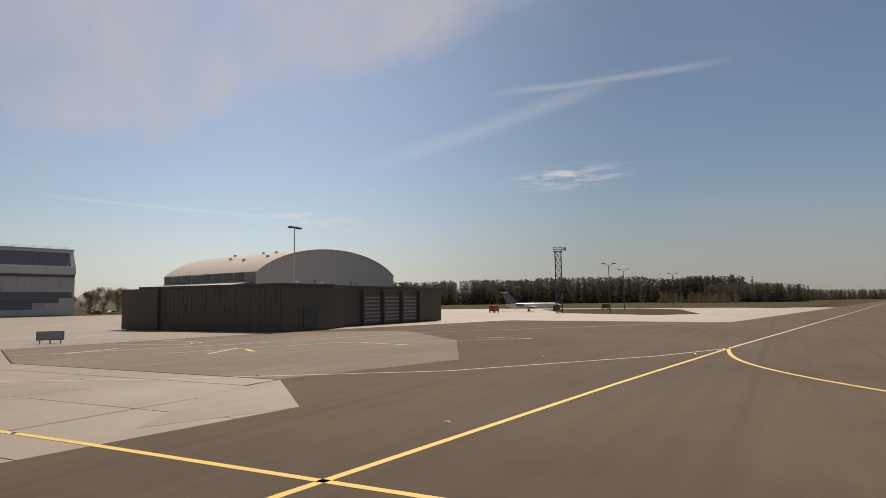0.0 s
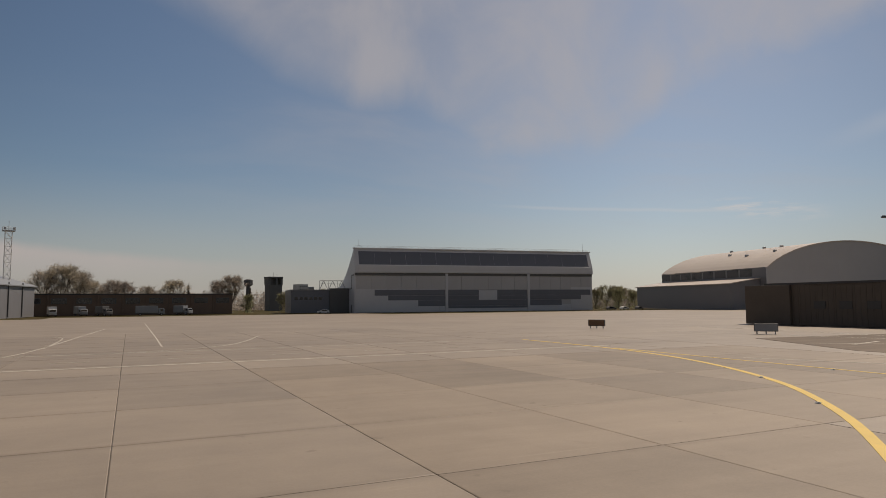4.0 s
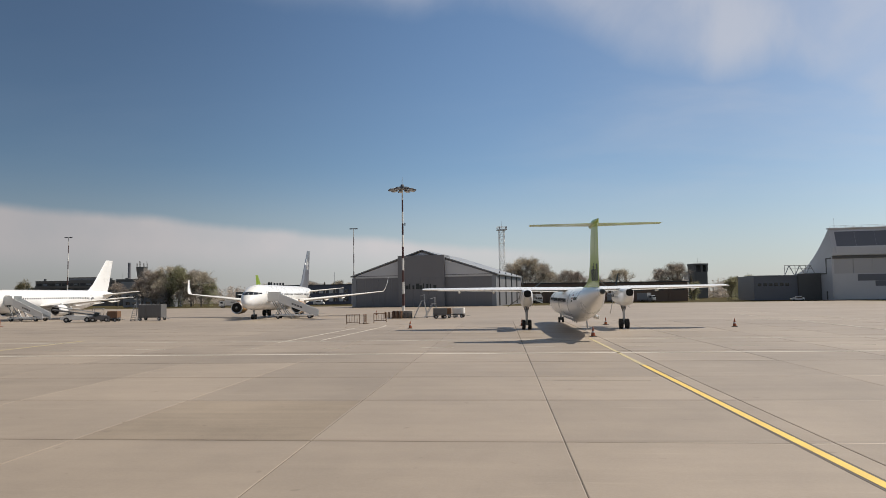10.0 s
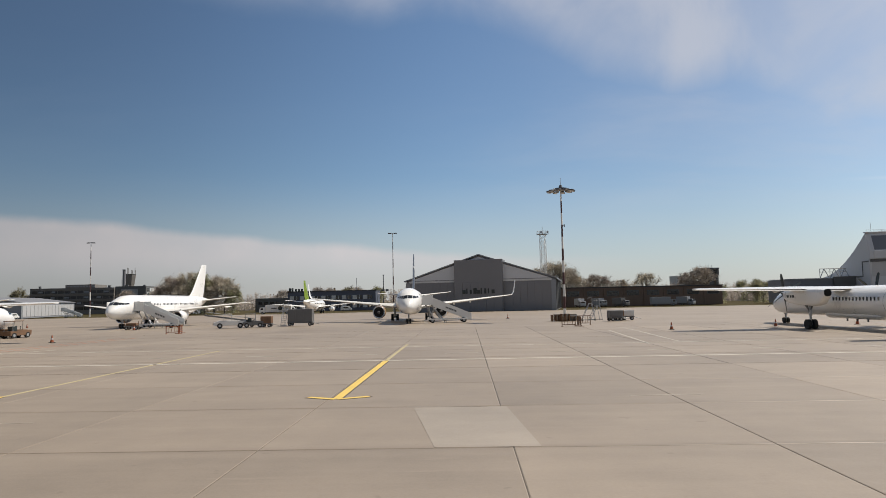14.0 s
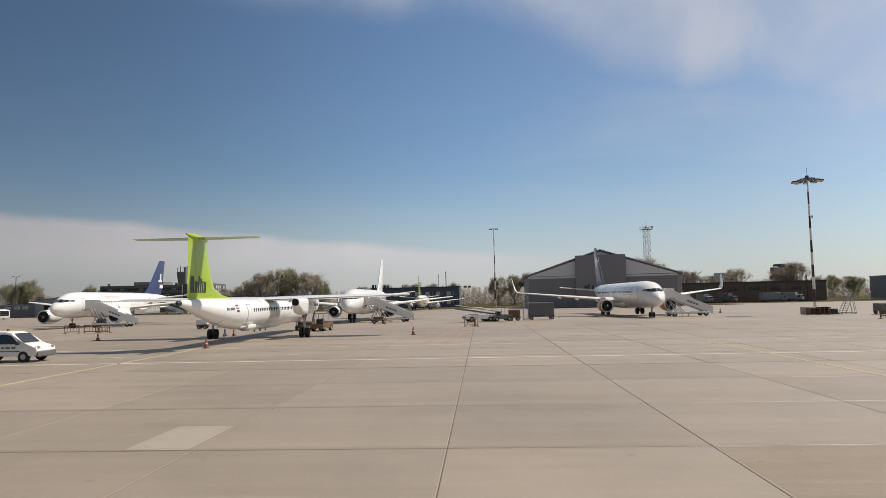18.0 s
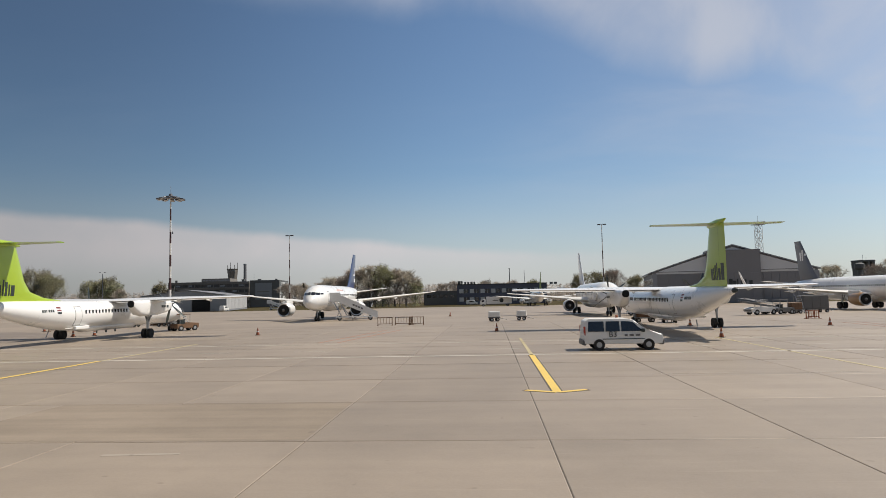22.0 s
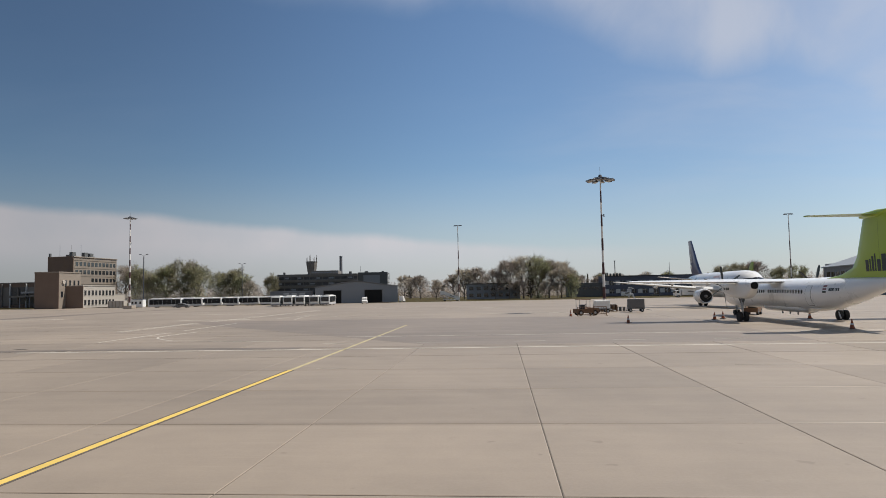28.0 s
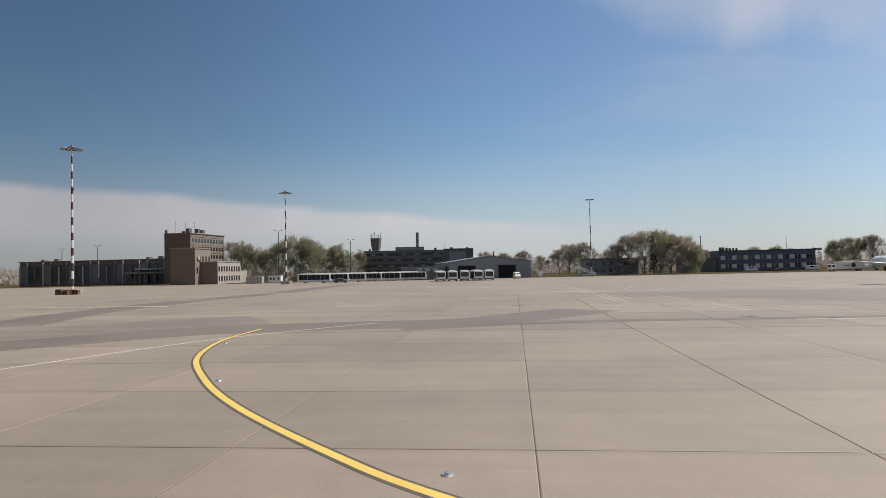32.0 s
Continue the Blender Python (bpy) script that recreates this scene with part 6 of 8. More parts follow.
def side_prism(outline, half, bevel=0.06, taper=0.0):
    """Outline of (x, z) made as wide as 2*half in y, narrowing by taper towards its top."""
    bm = bmesh.new()
    zs = [z for _, z in outline]
    top = max(zs)
    pull = lambda z: half - taper * max(0.0, (z - 0.55 * top) / (0.45 * top))
    loft(bm, [[(x, s * pull(z), z) for x, z in outline] for s in (-1, 1)])
    if bevel:
        bmesh.ops.bevel(bm, geom=list(bm.edges), offset=bevel, segments=2, affect="EDGES", profile=0.6)
    return bm


def service_van():
    t = thing("service_van", pose(-45.73, 38.96, 0, 0, 0, 0.5), "white airport service van with dark windows and lower bumper", "van")
    body = [(-2.25, 0.38), (2.2, 0.36), (2.28, 0.62), (2.2, 0.92), (1.35, 1.12), (0.62, 1.74), (0.2, 1.84), (-1.95, 1.86), (-2.2, 1.7), (-2.3, 0.95)]
    part("body", side_prism(body, 0.9, 0.07, 0.16), WHITE_DULL, t, smooth_faces=True)
    for s in (-1, 1):
        yy = lambda z: s * (0.9 - 0.16 * max(0.0, (z - 1.02) / 0.84) + 0.004)
        for x0, x1, z1, nm in ((-2.05, -1.12, 1.68, "rear_window"), (-1.04, -0.22, 1.68, "side_window")):
            g = bmesh.new()
            loft(g, [[(x0, yy(1.1) + o, 1.1), (x1, yy(1.1) + o, 1.1), (x1, yy(z1) + o, z1), (x0 + 0.05, yy(z1) + o, z1)] for o in (-0.012, 0.012)])
            part(nm, g, GLASS, t)
        g = bmesh.new()
        loft(g, [[(-0.12, yy(1.1) + o, 1.1), (1.12, yy(1.1) + o, 1.1), (0.55, yy(1.62) + o, 1.62), (0.2, yy(1.68) + o, 1.68), (-0.12, yy(1.68) + o, 1.68)] for o in (-0.012, 0.012)])
        part("door_window", g, GLASS, t)
        part("moulding", boxes((-1.2, 1.2, s * 0.9 - 0.02, s * 0.9 + 0.02, 0.64, 0.68)), DARK, t)
        part("mirror", boxes((1.0, 1.2, s * 0.98 - 0.1, s * 0.98 + 0.1, 1.05, 1.25), bevel=0.04), DARK, t)
        part("headlight", boxes((1.95, 2.24, s * 0.66 - 0.16, s * 0.66 + 0.16, 0.78, 0.94), bevel=0.04), BARE, t)
        part("tail_light", boxes((-2.29, -2.18, s * 0.8 - 0.06, s * 0.8 + 0.06, 0.85, 1.4), bevel=0.02), RED, t)
        for x0, ln in ((0.0, 0.22), (0.28, 0.3), (0.64, 0.3)):
            part("name_bar", boxes((x0 + 0.05, x0 + ln, s * 0.905 - 0.006, s * 0.905 + 0.006, 0.82, 0.93)), KIT_GREY, t)
    g = bmesh.new()
    loft(g, [[(1.32 + o, -0.72, 1.15 + o), (1.32 + o, 0.72, 1.15 + o), (0.68 + o, 0.64, 1.70 + o), (0.68 + o, -0.64, 1.70 + o)] for o in (0.012, 0.03)])
    part("windshield", g, GLASS, t)
    part("bumper", boxes((2.05, 2.34, -0.86, 0.86, 0.3, 0.66), bevel=0.07), KIT_GREY, t)
    part("bumper", boxes((-2.36, -2.15, -0.86, 0.86, 0.3, 0.62), bevel=0.06), KIT_GREY, t)
    part("beacon", rods(((-0.2, 0, 1.86), (-0.2, 0, 2.0), 0.08), seg=10), ORANGE, t)
    car_wheels(t, (-1.42, 1.42), 0.88, 0.33)
    for side in (-1, 1):
        txt = bpy.data.curves.new("fleet_code", "FONT")
        txt.body, txt.size, txt.extrude, txt.align_x = "B3", 0.46, 0.004, "CENTER"
        ob = new("fleet_code", txt)
        txt.materials.append(DARK)
        ob.parent = t
        ob.matrix_basis = pose(-0.62, side * 0.91, 0.78, 90, 0, 0 if side < 0 else 180)


def simple_car(x, y, rz, mat_, label, van=False):
    t = thing("parked_car", on_ground(x, y, rz), label, "car", "far parked cars")
    if van:
        body = [(-2.5, 0.35), (2.4, 0.35), (2.5, 0.95), (1.75, 1.25), (1.15, 2.05), (-2.4, 2.15), (-2.55, 1.0)]
    else:
        body = [(-2.1, 0.3), (2.1, 0.3), (2.15, 0.75), (1.1, 0.95), (0.45, 1.42), (-1.1, 1.45), (-1.95, 0.98)]
    part("body", side_prism(body, 0.88, 0.06, 0.15), mat_, t, smooth_faces=True)
    h = 1.85 if van else 1.32
    for s in (-1, 1):
        part("side_window", boxes((-1.3, 0.9 if van else 0.55, s * 0.84 - 0.02, s * 0.84 + 0.02, h - 0.5, h - 0.05), bevel=0.015), GLASS, t)
    part("windshield", boxes((1.2, 1.6, -0.7, 0.7, h - 0.5, h - 0.1) if van else (0.55, 0.95, -0.66, 0.66, 0.98, 1.3), bevel=0.05), GLASS, t)
    car_wheels(t, (-1.35, 1.4), 0.86, 0.32)


def box_truck(x, y, rz, label, cargo=None, disc=False, length=7.5, group=""):
    t = thing("box_truck", on_ground(x, y, rz), label, "truck", group)
    part("chassis", boxes((-length / 2, length / 2, -0.5, 0.5, 0.55, 0.8), bevel=0.04), KIT_GREY, t)
    part("cargo_box", boxes((-length / 2, length / 2 - 2.2, -1.2, 1.2, 0.85, 3.3), bevel=0.06), cargo or WHITE_DULL, t)
    c = length / 2
    part("cab", side_prism([(c - 2.0, 0.6), (c, 0.6), (c, 1.5), (c - 0.3, 2.4), (c - 2.0, 2.45)], 1.1, 0.06), cargo or WHITE_DULL, t, smooth_faces=True)
    part("windshield", boxes((c - 0.22, c - 0.04, -0.95, 0.95, 1.55, 2.25), bevel=0.05), GLASS, t)
    for s in (-1, 1):
        part("side_window", boxes((c - 1.4, c - 0.5, s * 1.1 - 0.02, s * 1.1 + 0.02, 1.55, 2.2), bevel=0.015), GLASS, t)
        if disc:
            part("emblem_disc", rods(((-1.9, s * 1.2, 2.1), (-1.9, s * 1.22, 2.1), 0.75), seg=24), DARK, t)
            part("sign_bar", boxes((-0.7, 1.2, s * 1.2 - 0.02, s * 1.2 + 0.02, 1.9, 2.2)), KIT_GREY, t)
    car_wheels(t, (-length / 2 + 1.4, c - 1.1), 1.1, 0.45, 0.3)


def apron_bus(m, label, length=13.0):
    t = thing("apron_bus", m, label, "bus", "parked apron buses")
    h = length / 2
    part("body", side_prism([(-h, 0.35), (h, 0.35), (h + 0.05, 1.2), (h - 0.2, 2.95), (-h + 0.1, 3.0), (-h, 1.2)], 1.35, 0.1), WHITE_DULL, t, smooth_faces=True)
    part("roof_unit", boxes((-h + 1, h - 3, -0.9, 0.9, 2.95, 3.2), bevel=0.08), WHITE_DULL, t)
    part("rear_window", boxes((-h - 0.02, -h + 0.12, -1.0, 1.0, 1.5, 2.6), bevel=0.04), GLASS, t)
    for s in (-1, 1):
        n = 7
        for k in range(n):
            x0 = -h + 0.5 + k * (length - 1.0) / n
            part("side_window", boxes((x0 + 0.02, x0 + (length - 1.0) / n - 0.02, s * 1.35 - 0.025, s * 1.35 + 0.025, 1.0, 2.72), bevel=0.02), TINTED, t)
        part("skirt_stripe", boxes((-h + 0.3, h - 0.3, s * 1.35 - 0.02, s * 1.35 + 0.02, 0.4, 0.9)), HANGAR_MID, t)
    part("windshield", boxes((h - 0.16, h + 0.04, -1.15, 1.15, 1.1, 2.6), bevel=0.05), GLASS, t)
    part("bumper", boxes((h - 0.1, h + 0.12, -1.25, 1.25, 0.3, 0.65), bevel=0.05), KIT_GREY, t)
    car_wheels(t, (-h + 2.6, h - 2.6), 1.25, 0.46, 0.32)


def stair_truck(m, top, label):
    """Passenger steps: platform at the origin, foot of the flight towards +x."""
    t = thing("passenger_stairs", m, label, "passenger stairs", "airliner boarding steps")
    run = 5.6
    foot = 0.55
    part("chassis", boxes((0.4, run + 0.6, -1.05, 1.05, 0.42, 0.62), bevel=0.04), WHITE_DULL, t)
    for s in (-1, 1):
        g = bmesh.new()
        loft(g, [[(1.1, s * 0.86 + o, top - 0.3), (1.1, s * 0.86 + o, top + 0.95), (run + 1.2, s * 0.86 + o, foot + 0.75), (run + 1.2, s * 0.86 + o, foot - 0.3)] for o in (-0.03, 0.03)])
        part("side_panel", g, WHITE_DULL, t, "white stair side panel")
        slope = (top - foot) / (run + 0.1)
        for k in range(4):
            a = 3.0 + 0.42 * k
            z = top + 0.36 - slope * (a - 1.1)
            g = bmesh.new()
            loft(g, [[(a, s * 0.9 + o, z - 0.26), (a + 0.3, s * 0.9 + o, z - 0.26 - slope * 0.3), (a + 0.3, s * 0.9 + o, z - slope * 0.3), (a, s * 0.9 + o, z)] for o in (-0.012, 0.012)])
            part("name_bar", g, KIT_GREY, t)
        part("platform_panel", boxes((-0.5, 1.1, s * 0.92 - 0.03, s * 0.92 + 0.03, top - 0.1, top + 1.3), bevel=0.02), WHITE_DULL, t)
        for x in (0.1, 1.0):
            part("support", rods(((x + 1.2, s * 0.75, 0.6), (x, s * 0.75, top - 0.1), 0.06)), STEEL, t)
        part("brace", rods(((0.6, s * 0.75, 0.6), (1.4, s * 0.75, top * 0.75), 0.05), ((2.6, s * 0.75, 0.6), (1.4, s * 0.75, top * 0.75), 0.05)), STEEL, t)
    part("platform", boxes((-0.5, 1.1, -0.92, 0.92, top - 0.14, top), bevel=0.02), STEEL, t)
    n = 14
    for k in range(n):
        x = 1.1 + (run + 0.1) * k / n
        z = top - (top - foot) * (k + 1) / (n + 0.5)
        part("step", boxes((x, x + 0.42, -0.82, 0.82, z - 0.05, z)), STEEL, t)
    part("canopy", boxes((-0.5, 1.1, -0.95, 0.95, top + 1.3, top + 1.42), bevel=0.03), WHITE_DULL, t) if top > 3.2 else None
    car_wheels(t, (1.0, run + 0.1), 1.0, 0.34, 0.24)
    for s in (-1, 1):
        part("outrigger", rods(((3.0, s * 1.0, 0.45), (3.0, s * 1.0, 0.02), 0.05), ((3.0, s * 1.0, 0.02), (3.0, s * 1.0, 0.0), 0.16)), STEEL, t)


def traffic_cone():
    t = thing("traffic_cone", pose(0, 0, 0), "orange traffic cone with a pale band", "traffic cone", "apron cones")
    part("base", boxes((-0.22, 0.22, -0.22, 0.22, 0, 0.05), bevel=0.02), DARK, t)
    for a, b, mt in ((0.05, 0.30, ORANGE), (0.30, 0.42, HANGAR_MID), (0.42, 0.74, ORANGE)):
        r = lambda z: 0.17 - 0.15 * (z - 0.05) / 0.7
        part("ring", rods(((0, 0, a), (0, 0, b), r(a), r(b)), seg=14), mt, t, smooth_faces=True)
    return t


def barrier_frame(x, y, rz, mat_, label, w=2.0, h=1.05):
    t = thing("barrier", pose(x, y, 0, 0, 0, rz), label, "barrier", "apron barriers")
    for sx in (-w / 2, w / 2):
        part("post", boxes((sx - 0.04, sx + 0.04, -0.04, 0.04, 0.03, h), bevel=0.01), mat_, t)
        part("foot", boxes((sx - 0.05, sx + 0.05, -0.4, 0.4, 0, 0.05), bevel=0.01), mat_, t)
    for z in (0.2, h - 0.05):
        part("rail", boxes((-w / 2, w / 2, -0.03, 0.03, z - 0.035, z + 0.035), bevel=0.01), mat_, t)
    for k in range(1, 5):
        x0 = -w / 2 + w * k / 5
        part("bar", boxes((x0 - 0.015, x0 + 0.015, -0.015, 0.015, 0.22, h - 0.08)), mat_, t)


def cart(x, y, rz, mat_, label, w=2.4, d=1.4, h=1.3, name="baggage_cart", roof=False):
    t = thing(name, on_ground(x, y, rz), label, "cart", "ground support carts")
    part("bed", boxes((-w / 2, w / 2, -d / 2, d / 2, 0.42, 0.56), bevel=0.03), KIT_GREY, t)
    if h > 0.7:
        part("box", boxes((-w / 2 + 0.04, w / 2 - 0.04, -d / 2 + 0.04, d / 2 - 0.04, 0.56, 0.42 + h), bevel=0.05), mat_, t)
        for k in range(3):
            part("panel", boxes((-w / 2 + 0.1 + k * (w - 0.2) / 3, -w / 2 + 0.05 + (k + 1) * (w - 0.2) / 3, -d / 2 + 0.01, -d / 2 + 0.05, 0.66, 0.3 + h), bevel=0.015), mat_, t)
    else:
        for sx in (-w / 2 + 0.06, w / 2 - 0.06):
            for sy in (-d / 2 + 0.06, d / 2 - 0.06):
                part("stake", boxes((sx - 0.03, sx + 0.03, sy - 0.03, sy + 0.03, 0.5, 1.25)), mat_, t)
        part("load", boxes((-w / 2 + 0.2, w / 2 - 0.4, -d / 2 + 0.2, d / 2 - 0.2, 0.56, 0.95), bevel=0.08), KIT_BROWN, t)
    part("tow_bar", rods(((w / 2, 0, 0.4), (w / 2 + 0.9, 0, 0.2), 0.04)), STEEL, t)
    car_wheels(t, (-w / 2 + 0.35, w / 2 - 0.35), d / 2, 0.24, 0.16)


def belt_loader(x, y, rz):
    t = thing("belt_loader", on_ground(x, y, rz), "white self-driven baggage belt loader with a raised belt", "belt loader")
    part("body", side_prism([(-2.1, 0.35), (2.2, 0.35), (2.3, 0.8), (1.4, 1.05), (-2.1, 1.0)], 0.8, 0.06), WHITE_DULL, t)
    part("belt", side_prism([(-3.2, 0.75), (-3.1, 0.95), (3.4, 1.95), (3.45, 1.75)], 0.45, 0.03), KIT_GREY, t)
    for s in (-1, 1):
        part("side_rail", rods(((-3.0, s * 0.5, 1.25), (3.3, s * 0.5, 2.3), 0.035)), STEEL, t)
    part("cab_roof", boxes((-0.2, 1.0, 0.2, 0.95, 1.9, 1.98), bevel=0.03), WHITE_DULL, t)
    for a in (-0.15, 0.95):
        part("cab_post", rods(((a, 0.9, 1.0), (a, 0.9, 1.9), 0.03)), STEEL, t)
    part("light_bar", boxes((2.2, 2.34, -0.7, 0.7, 0.5, 0.7), bevel=0.03), KIT_GREY, t)
    car_wheels(t, (-1.3, 1.4), 0.78, 0.36, 0.24)


def tug(x, y, rz, mat_, label):
    t = thing("tow_tractor", on_ground(x, y, rz), label, "tractor", "apron tow tractors")
    part("body", side_prism([(-1.4, 0.3), (1.4, 0.3), (1.45, 0.85), (0.3, 0.95), (-0.2, 0.75), (-1.4, 0.8)], 0.7, 0.05), mat_, t)
    part("seat", boxes((-0.75, -0.25, -0.4, 0.4, 0.75, 1.3), bevel=0.06), DARK, t)
    part("roof", boxes((-1.1, 0.4, -0.65, 0.65, 1.85, 1.93), bevel=0.03), mat_, t)
    for a in (-1.0, 0.3):
        for b in (-0.58, 0.58):
            part("post", rods(((a, b, 0.8), (a, b, 1.86), 0.035)), STEEL, t)
    part("steering_wheel", rods(((0.05, 0, 0.9), (-0.1, 0, 1.2), 0.02), ((-0.1, 0, 1.2), (-0.12, 0, 1.22), 0.2)), DARK, t)
    car_wheels(t, (-0.9, 0.9), 0.68, 0.32, 0.22)


def step_ladder(x, y, rz, h=2.4):
    t = thing("maintenance_ladder", on_ground(x, y, rz), "steel rolling maintenance ladder on small wheels", "ladder", "maintenance ladders")
    for s in (-1, 1):
        part("stile", rods(((0, s * 0.35, 0.05), (1.1, s * 0.35, h), 0.035), ((1.9, s * 0.35, 0.05), (1.5, s * 0.35, h), 0.035), ((1.1, s * 0.35, h), (1.5, s * 0.35, h), 0.035), ((1.5, s * 0.35, h), (1.5, s * 0.35, h + 0.9), 0.025), ((0.9, s * 0.35, h + 0.7), (1.5, s * 0.35, h + 0.9), 0.025)), STEEL, t)
    for k in range(8):
        u = (k + 0.7) / 8
        part("rung", boxes((1.1 * u - 0.06, 1.1 * u + 0.12, -0.34, 0.34, h * u - 0.02, h * u + 0.02)), STEEL, t)
    part("base", boxes((0, 1.95, -0.4, -0.34, 0.08, 0.14), (0, 1.95, 0.34, 0.4, 0.08, 0.14), (0, 0.06, -0.4, 0.4, 0.08, 0.14)), STEEL, t)
    for sx in (0.1, 1.85):
        part("wheel", rods(((sx, -0.36, 0.08), (sx, -0.28, 0.08), 0.08), ((sx, 0.28, 0.08), (sx, 0.36, 0.08), 0.08), seg=12), RUBBER, t)


def taxi_sign(x, y, rz, mat_, label):
    t = thing("taxiway_sign", pose(x, y, 0, 0, 0, rz), label, "sign", "taxiway signs")
    part("board", boxes((-1.05, 1.05, -0.12, 0.12, 0.28, 1.05), bevel=0.03), KIT_GREY, t)
    part("face", boxes((-0.98, 0.98, -0.135, -0.115, 0.34, 0.99)), mat_, t)
    for sx in (-0.8, 0, 0.8):
        part("leg", boxes((sx - 0.05, sx + 0.05, -0.05, 0.05, 0, 0.3)), STEEL, t)


service_van()
stair_truck(pose(9.84, 97.04, ground_z(97), 0, 0, 8), 2.75, "white mobile passenger stairs at the winged jet's door")
stair_truck(pose(-33.7, 98.63, ground_z(99), 0, 0, -8), 2.7, "white mobile passenger stairs at an open aircraft door")
stair_truck(pose(-77.7, 99.6, ground_z(100), 0, 0, 12), 3.0, "white mobile passenger stairs at a jet's forward door")
open_door = part("open_door", boxes((1.95, 2.1, -0.2, 0.75, 2.3, 4.0), bevel=0.06), WHITE_DULL, b2, "cabin door swung open")
# dark panel on the closed hull, painted shade of the open door
part("doorway", boxes((-1.96, -1.84, -1.42, -0.6, 2.3, 4.05), bevel=0.04), DARK, b2)
cone = traffic_cone()
cone.matrix_basis = pose(35.53, 63.52, 0)
for k, (x, y) in enumerate(((65.32, 61.11), (51.17, 49.41), (54.79, 66.72), (-37.02, 47.43), (-52.88, 60.17), (-23.05, 60.55), (22.95, 111.96), (-41.07, 63.52), (-104.75, 59.92), (-91.51, 47.37), (-75.62, 60.65), (-42.38, 64.53), (-34.21, 64.34), (-94.63, 65.1), (-108.22, 76.6), (-87.47, 62.83), (-95.93, 63.54), (46.46, 65.97), (-29.96, 89.35), (-60.3, 111.72))):
    copy_thing(cone, on_ground(x, y, 17 * k))
barrier_frame(-17.89, 74.71, 10, ORANGE, "orange steel crowd barrier on the apron", 1.5, 0.9)
barrier_frame(-17.5, 75.75, 95, ORANGE, "orange steel crowd barrier on the apron", 1.2, 0.9)
for x, y, rz in ((-65.91, 76.56, 4), (-63.91, 77.17, 0), (-62.21, 76.76, 0), (-62.92, 78.08, 90)):
    barrier_frame(x, y, rz, KIT_BROWN, "rusty orange steel rack standing near the jet", 1.7, 1.0)
for x, y, rz in ((27.42, 74.34, 5), (28.71, 74.76, 92), (-106.72, 76.4, 3), (-104.74, 77.18, 8), (29.82, 78.26, 0)):
    barrier_frame(x, y, rz, KIT_BROWN, "rusty brown steel frame rack on the apron", 1.5, 1.1)
belt_loader(-16.97, 90.72, 200)
tug(-13.97, 91.34, 20, KIT_GREY, "dark grey apron tow tractor with a canopy")
tug(-34.25, 71.61, 80, KIT_BROWN, "brown apron tow tractor with a canopy")
tug(-88.78, 73.15, 60, KIT_BROWN, "brown apron tow tractor with a canopy")
tug(-106.19, 78.58, 15, KIT_BROWN, "brown apron tow tractor with a canopy")
cart(-12.17, 91.75, 4, KIT_BROWN, "low cart with a brown crate", 1.6, 1.2, 1.1, "equipment_cart")
cart(-8.17, 95.17, 3, KIT_GREY, "large closed grey baggage trailer", 3.6, 1.9, 2.0)
cart(-15.57, 92.94, 15, KIT_GREY, "open stake baggage cart with a brown load", 2.4, 1.4, 0.5)
cart(36.03, 89.66, 12, KIT_GREY, "green-grey ground power cart", 1.9, 1.3, 1.0, "ground_power_unit")
cart(38.43, 92.46, -8, WHITE_DULL, "small white ground power cart", 1.7, 1.2, 0.95, "ground_power_unit")
cart(36.73, 91.27, 5, KIT_BROWN, "small brown ground power cart", 1.6, 1.2, 0.95, "ground_power_unit")
cart(-52.96, 83.82, 8, WHITE_DULL, "small white ground power cart", 1.45, 1.1, 0.85, "ground_power_unit")
cart(-49.36, 86.04, -5, WHITE_DULL, "small white ground power cart", 1.35, 1.1, 0.8, "ground_power_unit")
cart(-103.02, 87.16, 4, WHITE_DULL, "small white ground power cart", 2.0, 1.4, 1.2, "ground_power_unit")
cart(-98.42, 87.95, -6, KIT_GREY, "dark ground power cart beside the mast", 2.2, 1.4, 1.3, "ground_power_unit")
cart(-36.45, 73.43, 0, KIT_GREY, "low stake cart with a brown load", 2.2, 1.3, 0.5)
cart(-30.96, 90.96, 10, KIT_BROWN, "low stake cart with a brown load", 2.0, 1.3, 0.5)
step_ladder(-10.37, 93.56, 90)
step_ladder(32.04, 92.69, 0)
step_ladder(33.44, 94.29, 20, 2.0)
step_ladder(-97.04, 91.56, 180)


def pallet_stack(x, y, rz, n, mat_, label):
    t = thing("pallet_stack", on_ground(x, y, rz), label, "pallets", "stacks at the mast feet")
    for k in range(n):
        z = 0.15 * k
        legs = [(-0.6, z), (-0.46, z), (-0.46, z + 0.11), (-0.07, z + 0.11), (-0.07, z), (0.07, z), (0.07, z + 0.11), (0.46, z + 0.11), (0.46, z), (0.6, z), (0.6, z + 0.14), (-0.6, z + 0.14)]
        g = prism(bmesh.new(), legs, -0.42, 0.5)
        part("pallet", g, mat_, t)


